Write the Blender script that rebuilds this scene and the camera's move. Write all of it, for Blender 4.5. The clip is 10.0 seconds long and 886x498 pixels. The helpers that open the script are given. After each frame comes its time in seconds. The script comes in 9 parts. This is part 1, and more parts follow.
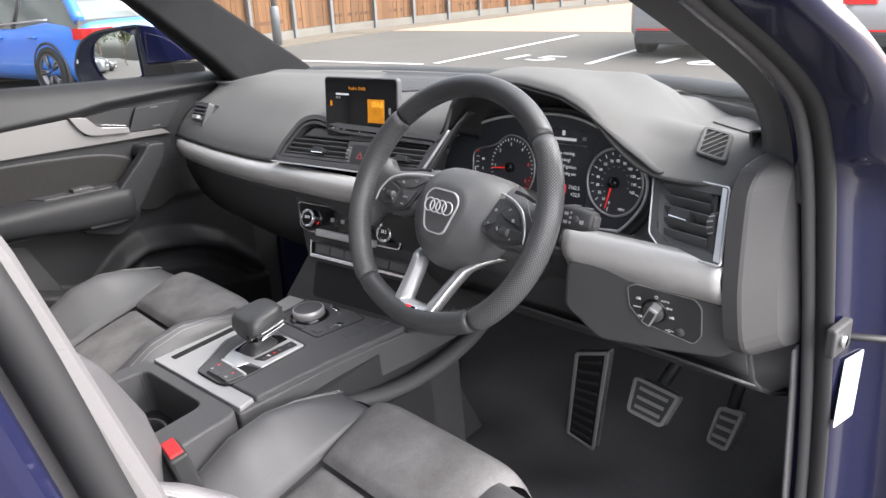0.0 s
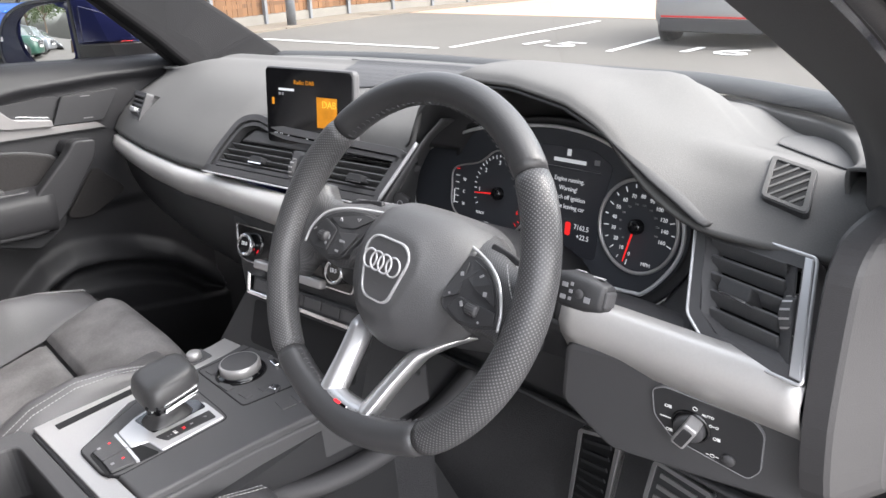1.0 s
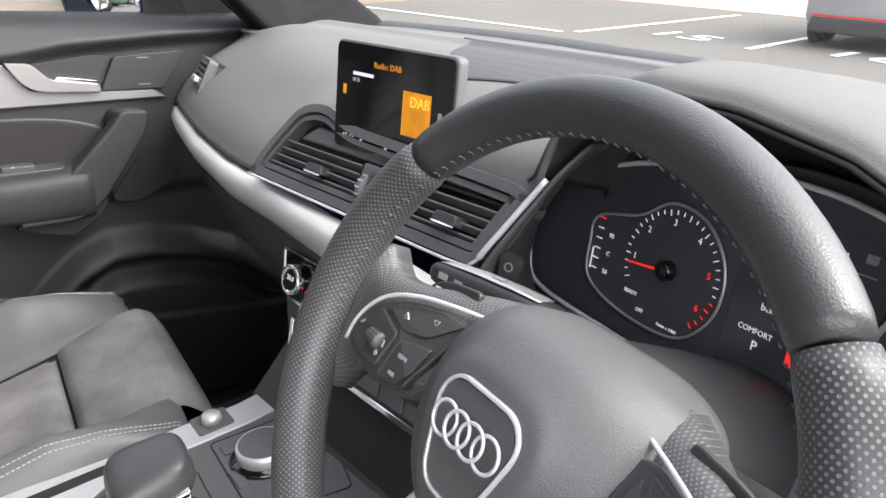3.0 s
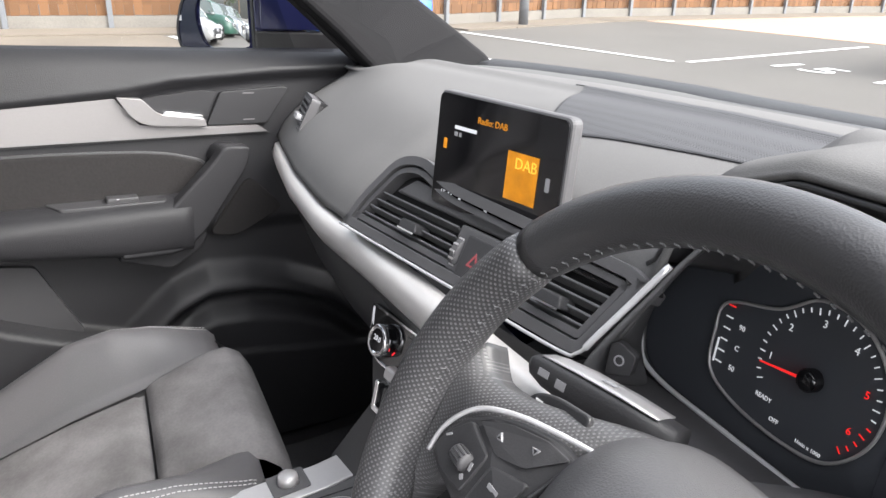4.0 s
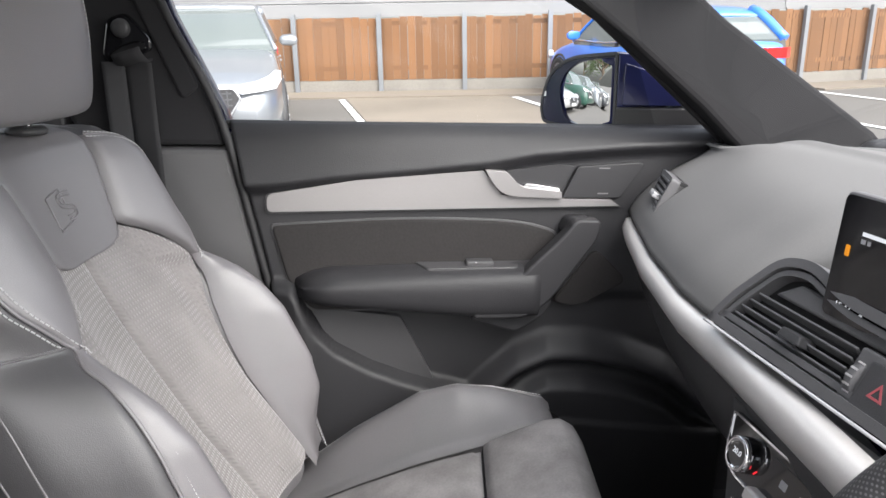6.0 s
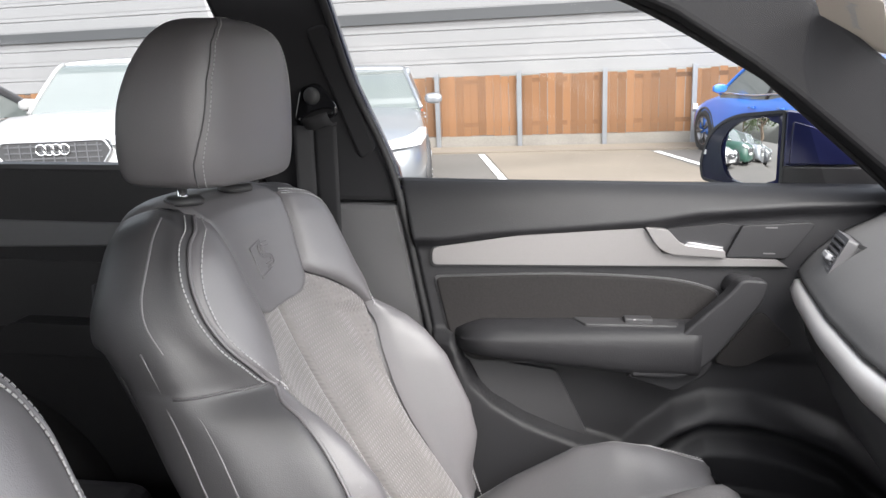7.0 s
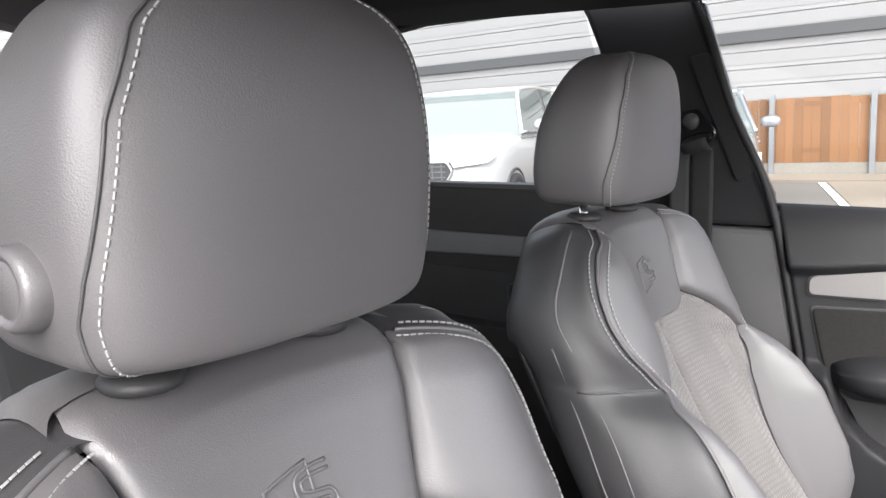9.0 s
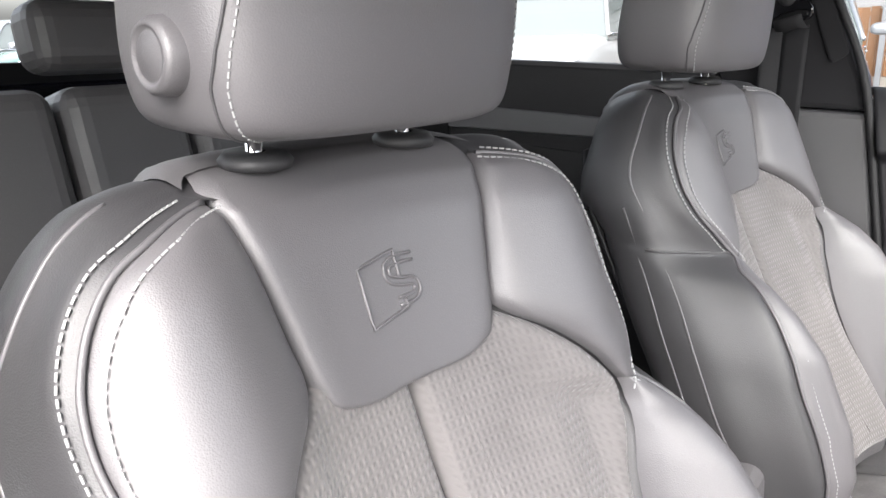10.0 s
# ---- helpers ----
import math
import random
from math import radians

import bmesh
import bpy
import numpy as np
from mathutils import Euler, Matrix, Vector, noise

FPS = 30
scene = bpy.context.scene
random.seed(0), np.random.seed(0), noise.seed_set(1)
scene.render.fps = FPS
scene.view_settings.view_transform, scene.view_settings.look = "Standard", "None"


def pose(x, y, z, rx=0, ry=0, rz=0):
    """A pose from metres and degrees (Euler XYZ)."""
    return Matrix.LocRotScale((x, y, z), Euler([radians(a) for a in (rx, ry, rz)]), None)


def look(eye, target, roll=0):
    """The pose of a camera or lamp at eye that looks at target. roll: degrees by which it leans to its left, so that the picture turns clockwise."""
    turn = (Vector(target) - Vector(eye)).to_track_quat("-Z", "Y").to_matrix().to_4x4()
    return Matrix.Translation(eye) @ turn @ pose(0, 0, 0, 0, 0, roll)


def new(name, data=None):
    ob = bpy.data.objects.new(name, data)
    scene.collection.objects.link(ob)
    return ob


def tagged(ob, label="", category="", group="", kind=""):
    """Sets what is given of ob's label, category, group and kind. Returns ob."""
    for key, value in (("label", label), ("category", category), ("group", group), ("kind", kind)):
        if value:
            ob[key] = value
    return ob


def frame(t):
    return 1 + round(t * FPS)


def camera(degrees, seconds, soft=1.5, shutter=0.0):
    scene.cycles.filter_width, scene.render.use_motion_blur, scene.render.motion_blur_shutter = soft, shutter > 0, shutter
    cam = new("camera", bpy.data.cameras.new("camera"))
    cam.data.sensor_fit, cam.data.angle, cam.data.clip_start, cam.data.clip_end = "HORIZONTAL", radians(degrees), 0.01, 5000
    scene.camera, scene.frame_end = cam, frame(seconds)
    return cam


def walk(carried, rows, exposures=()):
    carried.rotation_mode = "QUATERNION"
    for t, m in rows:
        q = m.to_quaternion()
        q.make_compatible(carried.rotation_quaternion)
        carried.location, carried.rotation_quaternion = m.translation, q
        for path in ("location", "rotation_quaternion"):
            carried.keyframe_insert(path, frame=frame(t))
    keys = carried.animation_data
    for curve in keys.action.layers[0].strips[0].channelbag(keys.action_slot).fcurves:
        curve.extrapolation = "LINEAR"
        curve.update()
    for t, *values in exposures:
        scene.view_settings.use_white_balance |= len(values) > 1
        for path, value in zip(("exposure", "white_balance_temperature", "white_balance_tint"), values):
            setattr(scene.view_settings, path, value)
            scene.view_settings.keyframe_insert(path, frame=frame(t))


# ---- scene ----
cam = camera(62.2, 10.0)
PATH = [
    (0, (1.108, -0.671, 1.258), (-0.292, 0.623, 0.652), -2.0),
    (0.5, (0.988, -0.515, 1.242), (-0.382, 0.806, 0.627), -1.9),
    (1, (0.916, -0.399, 1.245), (-0.502, 0.855, 0.6), -0.9),
    (1.5, (0.927, -0.323, 1.241), (-0.589, 0.788, 0.557), -0.3),
    (2, (0.87, -0.264, 1.222), (-0.671, 0.793, 0.509), 0.7),
    (2.5, (0.744, -0.213, 1.22), (-0.791, 0.854, 0.509), 1.8),
    (2.7, (0.69, -0.202, 1.219), (-0.851, 0.86, 0.514), 2.3),
    (4, (0.563, -0.154, 1.24), (-1.144, 0.659, 0.59), 3.1),
    (4.5, (0.537, -0.145, 1.244), (-1.246, 0.504, 0.612), 3.0),
    (5, (0.523, -0.147, 1.247), (-1.329, 0.301, 0.641), 2.8),
    (5.5, (0.527, -0.172, 1.25), (-1.373, 0.078, 0.679), 2.5),
    (5.7, (0.529, -0.182, 1.26), (-1.385, -0.042, 0.696), 1.9),
    (6.8, (0.564, -0.244, 1.277), (-1.368, -0.526, 0.848), 0.8),
    (7, (0.577, -0.245, 1.281), (-1.347, -0.607, 0.876), 0.4),
    (7.5, (0.599, -0.261, 1.288), (-1.29, -0.81, 0.929), 0.0),
    (8, (0.625, -0.285, 1.294), (-1.195, -1.045, 0.965), -0.3),
    (8.5, (0.66, -0.297, 1.294), (-1.068, -1.253, 0.981), -0.7),
    (9, (0.692, -0.319, 1.283), (-0.929, -1.44, 0.943), -0.4),
    (9.5, (0.723, -0.317, 1.264), (-0.801, -1.536, 0.824), 0.4),
    (10, (0.742, -0.287, 1.225), (-0.713, -1.529, 0.642), 1.0),
]
SKY, SUN = 0.15, 1.5
EXPOSURES = [(0.0, 2.45), (1.0, 2.65), (2.5, 2.65), (4.0, 2.62), (5.5, 2.5), (7.0, 2.48), (8.0, 2.52), (9.0, 2.58), (10.0, 2.6)]
walk(cam, [(t, look(eye, target, roll)) for t, eye, target, roll in PATH], exposures=EXPOSURES)

# ---- sky, sun ----
world = bpy.data.worlds.new("sky")
scene.world = world
world.use_nodes = True
wn = world.node_tree
sky = wn.nodes.new("ShaderNodeTexSky")
sky.sky_type = "NISHITA"
sky.sun_disc = False
sky.sun_elevation, sky.sun_rotation = radians(44), radians(50)
sky.air_density, sky.dust_density, sky.ozone_density = 1.0, 4.0, 1.0
hazy = wn.nodes.new("ShaderNodeHueSaturation")
hazy.inputs["Saturation"].default_value = 0.35
wn.links.new(sky.outputs[0], hazy.inputs["Color"])
wn.links.new(hazy.outputs[0], wn.nodes["Background"].inputs[0])
wn.nodes["Background"].inputs[1].default_value = SKY
sun = new("sun", bpy.data.lights.new("sun", "SUN"))
sun.data.energy, sun.data.angle, sun.data.color = SUN, radians(120), (1.0, 0.965, 0.99)
sun.matrix_world = look((7.0, 2.4, 6.4), (0, 0, 0))


# ---- materials ----
def material(name, colour, rough=0.5, metal=0.0, grain=0.0, bump=0.0, size=200.0, vary=0.12, stain=3.0, coat=0.0, spec=0.5, kind="noise", emit=0.0, random_piece=0.0):
    """A procedural surface: base colour with variation at two scales, roughness variation and fine relief."""
    m = bpy.data.materials.new(name)
    m.use_nodes = True
    t = m.node_tree
    b = t.nodes["Principled BSDF"]
    b.inputs["Metallic"].default_value = metal
    b.inputs["Coat Weight"].default_value = coat
    b.inputs["Coat Roughness"].default_value = 0.04
    b.inputs["Specular IOR Level"].default_value = spec
    co = t.nodes.new("ShaderNodeTexCoord")
    big = t.nodes.new("ShaderNodeTexNoise")
    big.inputs["Scale"].default_value, big.inputs["Detail"].default_value = stain, 5
    t.links.new(co.outputs["Object"], big.inputs["Vector"])
    if kind == "noise":
        fine = t.nodes.new("ShaderNodeTexNoise")
        fine.inputs["Scale"].default_value, fine.inputs["Detail"].default_value = size, 3
        fac = fine.outputs["Fac"]
    elif kind == "leather":
        fine = t.nodes.new("ShaderNodeTexVoronoi")
        fine.inputs["Scale"].default_value = size
        fac = fine.outputs["Distance"]
    else:
        fine = t.nodes.new("ShaderNodeTexWave")
        fine.inputs["Scale"].default_value, fine.inputs["Distortion"].default_value = size, 1.0
        fac = fine.outputs["Fac"]
    t.links.new(co.outputs["Object"], fine.inputs["Vector"])
    mix = t.nodes.new("ShaderNodeMath")
    mix.operation = "MULTIPLY_ADD"
    t.links.new(big.outputs["Fac"], mix.inputs[0])
    mix.inputs[1].default_value = vary
    mix.inputs[2].default_value = 1 - vary / 2
    g = t.nodes.new("ShaderNodeMath")
    g.operation = "MULTIPLY_ADD"
    t.links.new(fac, g.inputs[0])
    g.inputs[1].default_value, g.inputs[2].default_value = grain, 1 - grain / 2
    v = t.nodes.new("ShaderNodeMath")
    v.operation = "MULTIPLY"
    t.links.new(mix.outputs[0], v.inputs[0])
    t.links.new(g.outputs[0], v.inputs[1])
    last = v.outputs[0]
    if random_piece:
        oi = t.nodes.new("ShaderNodeObjectInfo")
        r = t.nodes.new("ShaderNodeMath")
        r.operation = "MULTIPLY_ADD"
        t.links.new(oi.outputs["Random"], r.inputs[0])
        r.inputs[1].default_value, r.inputs[2].default_value = random_piece, 1 - random_piece / 2
        w = t.nodes.new("ShaderNodeMath")
        w.operation = "MULTIPLY"
        t.links.new(last, w.inputs[0])
        t.links.new(r.outputs[0], w.inputs[1])
        last = w.outputs[0]
    sc = t.nodes.new("ShaderNodeVectorMath")
    sc.operation = "SCALE"
    sc.inputs[0].default_value = colour
    t.links.new(last, sc.inputs["Scale"])
    t.links.new(sc.outputs[0], b.inputs["Base Color"])
    rr = t.nodes.new("ShaderNodeMath")
    rr.operation = "MULTIPLY_ADD"
    t.links.new(big.outputs["Fac"], rr.inputs[0])
    rr.inputs[1].default_value, rr.inputs[2].default_value = 0.16 * min(1, rough * 2), rough - 0.08 * min(1, rough * 2)
    t.links.new(rr.outputs[0], b.inputs["Roughness"])
    if bump:
        bp = t.nodes.new("ShaderNodeBump")
        bp.inputs["Strength"].default_value, bp.inputs["Distance"].default_value = 0.6, bump
        t.links.new(fac, bp.inputs["Height"])
        t.links.new(bp.outputs[0], b.inputs["Normal"])
    if emit:
        t.links.new(sc.outputs[0], b.inputs["Emission Color"])
        b.inputs["Emission Strength"].default_value = emit
    return m


def glass(name, tint=(1, 1, 1)):
    """A thin clear pane: light goes straight through, gloss by the angle."""
    m = bpy.data.materials.new(name)
    m.use_nodes = True
    t = m.node_tree
    t.nodes.remove(t.nodes["Principled BSDF"])
    clear = t.nodes.new("ShaderNodeBsdfTransparent")
    clear.inputs["Color"].default_value = (*tint, 1)
    shine = t.nodes.new("ShaderNodeBsdfGlossy")
    shine.inputs["Roughness"].default_value = 0.0
    fres = t.nodes.new("ShaderNodeFresnel")
    fres.inputs["IOR"].default_value = 1.22
    mix = t.nodes.new("ShaderNodeMixShader")
    t.links.new(fres.outputs[0], mix.inputs[0])
    t.links.new(clear.outputs[0], mix.inputs[1])
    t.links.new(shine.outputs[0], mix.inputs[2])
    t.links.new(mix.outputs[0], t.nodes["Material Output"].inputs["Surface"])
    return m


# ---- mesh helpers ----
def bmesh_of(verts, faces, smooth=True):
    bm = bmesh.new()
    vs = [bm.verts.new(v) for v in verts]
    for f in faces:
        try:
            fc = bm.faces.new([vs[i] for i in f])
            fc.smooth = smooth
        except ValueError:
            pass
    bmesh.ops.recalc_face_normals(bm, faces=bm.faces)
    return bm


def part(name, bm, mat, parent=None, label="", bevel=0.0, thick=0.0, subd=0, smooth=None, seg=2, offset=-1.0, normals=True):
    """One mesh object from a bmesh, under a thing or a part."""
    if smooth is not None:
        for f in bm.faces:
            f.smooth = smooth
    me = bpy.data.meshes.new(name)
    bm.to_mesh(me)
    bm.free()
    me.materials.append(mat)
    ob = new(name, me)
    if thick:
        s = ob.modifiers.new("thickness", "SOLIDIFY")
        s.thickness, s.offset = thick, offset
    if bevel:
        b = ob.modifiers.new("edges", "BEVEL")
        b.width, b.segments, b.limit_method, b.angle_limit = bevel, seg, "ANGLE", radians(35)
        b.harden_normals = False
    if subd:
        d = ob.modifiers.new("smooth", "SUBSURF")
        d.levels = d.render_levels = subd
    if parent is not None:
        ob.parent = parent
        ob.matrix_parent_inverse = parent.matrix_world.inverted()
    if label:
        ob["label"] = label
    return ob


def thing(name, label, category, at=(0, 0, 0), group="", kind=""):
    """An empty at the base of a thing, which carries its parts."""
    ob = new(name)
    ob.empty_display_size = 0.05
    ob.matrix_world = Matrix.Translation(at) if not isinstance(at, Matrix) else at
    bpy.context.view_layer.update()
    return tagged(ob, label, category, group, kind)


def spline(points, n, closed=False):
    """n points along a smooth curve through the given ones."""
    P = [Vector(p) for p in points]
    k = len(P)
    segs = k if closed else k - 1
    out = []
    for i in range(n):
        u = i / n * segs if closed else i / (n - 1) * segs
        j = min(int(u), segs - 1)
        f = u - j
        if closed:
            a, b, c, d = P[(j - 1) % k], P[j % k], P[(j + 1) % k], P[(j + 2) % k]
        else:
            b, c = P[j], P[j + 1]
            a = P[j - 1] if j else b * 2 - c
            d = P[j + 2] if j + 2 < k else c * 2 - b
        out.append(0.5 * ((2 * b) + (c - a) * f + (2 * a - 5 * b + 4 * c - d) * f * f + (3 * b - a - 3 * c + d) * f ** 3))
    return out


def poly(points, per=6):
    """Points along straight pieces."""
    out = []
    for a, b in zip(points[:-1], points[1:]):
        for i in range(per):
            out.append(Vector(a).lerp(Vector(b), i / per))
    return out + [Vector(points[-1])]


def grid(rows, close_u=False, close_v=False, smooth=True):
    """A surface through rows of points."""
    n, m = len(rows), len(rows[0])
    verts = [p for r in rows for p in r]
    faces = []
    for i in range(n if close_v else n - 1):
        for j in range(m if close_u else m - 1):
            a, b = i * m + j, i * m + (j + 1) % m
            c, d = ((i + 1) % n) * m + (j + 1) % m, ((i + 1) % n) * m + j
            faces.append((a, b, c, d))
    return bmesh_of(verts, faces, smooth)


def loft(sections, cap=True):
    """A closed body through closed rings of points."""
    n, m = len(sections), len(sections[0])
    verts = [p for r in sections for p in r]
    faces = []
    for i in range(n - 1):
        for j in range(m):
            faces.append((i * m + j, i * m + (j + 1) % m, (i + 1) * m + (j + 1) % m, (i + 1) * m + j))
    if cap:
        faces += [tuple(range(m)), tuple(range((n - 1) * m, n * m))]
    return bmesh_of(verts, faces)


def tube(path, r, n=10, closed=False, flat=1.0, up=Vector((0, 0, 1))):
    """A round bar along a path; r may be a list."""
    P = [Vector(p) for p in path]
    rows = []
    for i, p in enumerate(P):
        a = P[i - 1] if (i or closed) else P[0]
        b = P[(i + 1) % len(P)] if (i < len(P) - 1 or closed) else P[-1]
        t = (b - a).normalized()
        s = t.cross(up)
        if s.length < 1e-4:
            s = t.cross(Vector((0, 1, 0)))
        s.normalize()
        q = s.cross(t)
        rad = r[i] if isinstance(r, (list, tuple)) else r
        rows.append([p + s * rad * math.cos(6.2832 * k / n) + q * rad * flat * math.sin(6.2832 * k / n) for k in range(n)])
    if closed:
        return grid(rows, close_u=True, close_v=True)
    return loft(rows)


def box(x0, x1, y0, y1, z0, z1, m=None):
    v = [Vector((x, y, z)) for z in (z0, z1) for x, y in ((x0, y0), (x1, y0), (x1, y1), (x0, y1))]
    if m is not None:
        v = [m @ p for p in v]
    return bmesh_of(v, [(0, 1, 2, 3), (4, 5, 6, 7), (0, 1, 5, 4), (1, 2, 6, 5), (2, 3, 7, 6), (3, 0, 4, 7)], False)


def prism(outline, depth, m, back=0.0):
    """A flat outline in the x, y of m, given thickness from z = back to z = depth."""
    n = len(outline)
    v = [m @ Vector((p[0], p[1], back)) for p in outline] + [m @ Vector((p[0], p[1], depth)) for p in outline]
    f = [tuple(range(n)), tuple(range(n, 2 * n))] + [(i, (i + 1) % n, n + (i + 1) % n, n + i) for i in range(n)]
    return bmesh_of(v, f, False)


def rounded(pts, r, n=5):
    """A closed 2D outline with rounded corners."""
    out = []
    k = len(pts)
    for i in range(k):
        p, a, b = Vector(pts[i]), Vector(pts[i - 1]), Vector(pts[(i + 1) % k])
        rr = r[i] if isinstance(r, (list, tuple)) else r
        da, db = min(rr, (a - p).length * 0.45), min(rr, (b - p).length * 0.45)
        s, e = p + (a - p).normalized() * da, p + (b - p).normalized() * db
        for j in range(n + 1):
            f = j / n
            out.append((1 - f) ** 2 * s + 2 * f * (1 - f) * p + f * f * e)
    return out


def frame_at(o, ex, ey):
    """A pose from an origin and two directions."""
    ex = Vector(ex).normalized()
    ez = ex.cross(Vector(ey)).normalized()
    ey = ez.cross(ex)
    return Matrix(((ex.x, ey.x, ez.x, o[0]), (ex.y, ey.y, ez.y, o[1]), (ex.z, ey.z, ez.z, o[2]), (0, 0, 0, 1)))


def disc(m, r, depth, n=32, inner=0.0):
    """A turned disc or ring in the x, y of m, thick along z."""
    prof = [(inner, 0), (r, 0), (r, depth), (inner, depth)]
    rows = []
    for i in range(n):
        a = 6.28318 * i / n
        rows.append([m @ Vector((p * math.cos(a), p * math.sin(a), h)) for p, h in prof])
    bm = grid(rows, close_u=bool(inner), close_v=True, smooth=False)
    if not inner:
        bmesh.ops.remove_doubles(bm, verts=bm.verts, dist=1e-6)
    return bm


def turned(m, prof, n=32):
    """A body turned round the z of m from (radius, height) pairs."""
    rows = [[m @ Vector((p * math.cos(6.28318 * i / n), p * math.sin(6.28318 * i / n), h)) for p, h in prof] for i in range(n)]
    bm = grid(rows, close_v=True)
    bmesh.ops.remove_doubles(bm, verts=bm.verts, dist=1e-6)
    bmesh.ops.recalc_face_normals(bm, faces=bm.faces)
    return bm


def writing(name, text, size, m, mat, parent, align="CENTER", label="", depth=0.0002):
    """Lettering as a mesh, in the x, y of m."""
    c = bpy.data.curves.new(name, "FONT")
    c.body, c.size, c.align_x, c.align_y, c.extrude = text, size, align, "CENTER", depth
    c.resolution_u = 2
    tmp = bpy.data.objects.new(name, c)
    scene.collection.objects.link(tmp)
    bpy.context.view_layer.update()
    me = bpy.data.meshes.new_from_object(tmp.evaluated_get(bpy.context.evaluated_depsgraph_get()))
    bpy.data.objects.remove(tmp)
    me.transform(m)
    me.materials.clear()
    me.materials.append(mat)
    ob = new(name, me)
    ob.parent = parent
    ob.matrix_parent_inverse = parent.matrix_world.inverted()
    if label:
        ob["label"] = label
    return ob


def join(bms):
    """Several bmeshes as one."""
    out = bmesh.new()
    for b in bms:
        me = bpy.data.meshes.new("tmp")
        b.to_mesh(me)
        b.free()
        out.from_mesh(me)
        bpy.data.meshes.remove(me)
    return out


def stitches(path, mat, parent, gap=0.0055, length=0.0036, r=0.0007, lift=None, name="stitching"):
    """A row of thread stitches along a path."""
    P = [Vector(p) for p in path]
    bms, carry = [], 0.0
    verts, faces = [], []
    for a, b in zip(P[:-1], P[1:]):
        d = (b - a).length
        if d < 1e-6:
            continue
        t = (b - a) / d
        s = carry
        side = t.cross(lift if lift else Vector((0, -1, 0.2))).normalized() * r
        up = side.cross(t).normalized() * r
        while s < d:
            p, q = a + t * s, a + t * min(s + length, d + length)
            k = len(verts)
            verts += [p + side, p + up, p - side, p - up, q + side, q + up, q - side, q - up]
            faces += [(k, k + 1, k + 5, k + 4), (k + 1, k + 2, k + 6, k + 5), (k + 2, k + 3, k + 7, k + 6), (k + 3, k, k + 4, k + 7), (k, k + 1, k + 2, k + 3), (k + 4, k + 5, k + 6, k + 7)]
            s += gap
        carry = s - d
    bm = bmesh_of(verts, faces, False)
    ob = part(name, bm, mat, parent)
    return tagged(ob, kind="stuff")


soft_black = material("soft_touch_plastic", (0.078, 0.077, 0.080), 0.55, grain=0.25, bump=0.0004, size=900, vary=0.12)
hard_black = material("hard_plastic", (0.036, 0.036, 0.038), 0.5, grain=0.3, bump=0.0003, size=700)
dash_grey = material("dashboard_skin", (0.125, 0.124, 0.123), 0.9, spec=0.12, grain=0.2, bump=0.0002, size=900, kind="leather", vary=0.1)
gloss_black = material("gloss_black", (0.006, 0.006, 0.007), 0.08, vary=0.1, coat=0.3)
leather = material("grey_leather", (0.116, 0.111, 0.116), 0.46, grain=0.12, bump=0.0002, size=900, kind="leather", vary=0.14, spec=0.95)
# the same grey leather, darkened to carry the shade on the seat sides
leather_shaded = material("shaded_leather", (0.050, 0.049, 0.052), 0.46, grain=0.12, bump=0.0002, size=900, kind="leather", vary=0.14, spec=0.7)
leather_dark = material("dark_leather", (0.085, 0.083, 0.086), 0.40, grain=0.25, bump=0.00025, size=900, kind="leather", vary=0.14)
suede = material("suede_cloth", (0.075, 0.071, 0.070), 0.95, grain=0.5, bump=0.0010, size=160, kind="noise", vary=1.2, stain=9, spec=0.2)
alu = material("brushed_aluminium", (0.50, 0.49, 0.49), 0.36, metal=0.5, grain=0.10, bump=0.0001, size=400, vary=0.06)
bright_trim = material("bright_trim", (0.70, 0.70, 0.71), 0.26, metal=0.45, vary=0.03)
dash_inlay = material("dash_inlay", (0.60, 0.585, 0.57), 0.34, metal=0.3, grain=0.10, bump=0.0001, size=400, vary=0.06)
chrome = material("chrome", (0.85, 0.85, 0.87), 0.08, metal=1.0, vary=0.03)
thread = material("grey_thread", (0.36, 0.36, 0.36), 0.8)
dark_thread = material("dark_thread", (0.13, 0.13, 0.135), 0.8)
seat_suede = material("grey_suede", (0.15, 0.145, 0.145), 0.95, grain=0.35, bump=0.0007, size=260, vary=1.4, stain=14, spec=0.2)
carpet = material("carpet", (0.060, 0.060, 0.063), 1.0, grain=0.8, bump=0.003, size=500, vary=0.4, stain=8, spec=0.1)
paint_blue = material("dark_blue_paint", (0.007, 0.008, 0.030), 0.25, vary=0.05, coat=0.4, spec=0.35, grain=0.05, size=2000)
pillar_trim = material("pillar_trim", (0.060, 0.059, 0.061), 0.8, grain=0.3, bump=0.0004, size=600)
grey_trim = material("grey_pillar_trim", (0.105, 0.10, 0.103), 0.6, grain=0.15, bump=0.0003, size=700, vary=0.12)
# windscreen pillar lining of the passenger's side, shade put into its colour
shaded_pillar = material("shaded_pillar_trim", (0.017, 0.0168, 0.018), 0.9, spec=0.12, grain=0.3, bump=0.0004, size=600)
end_skin = material("dash_end_plastic", (0.046, 0.0445, 0.046), 0.6, grain=0.25, bump=0.0004, size=900)
headliner = material("black_headliner", (0.010, 0.010, 0.0115), 0.95, grain=0.3, bump=0.0004, size=500)
rubber = material("rubber_seal", (0.012, 0.012, 0.013), 0.6, vary=0.2)
clear_glass = glass("window_glass", (0.66, 0.675, 0.67))
# signs and marks with a faint glow added to brighten the print
white_glow_ink = material("glowing_white_print", (0.6, 0.6, 0.6), 0.5, emit=0.12)
red_glow_ink = material("glowing_red_print", (0.7, 0.02, 0.03), 0.5, emit=0.25)
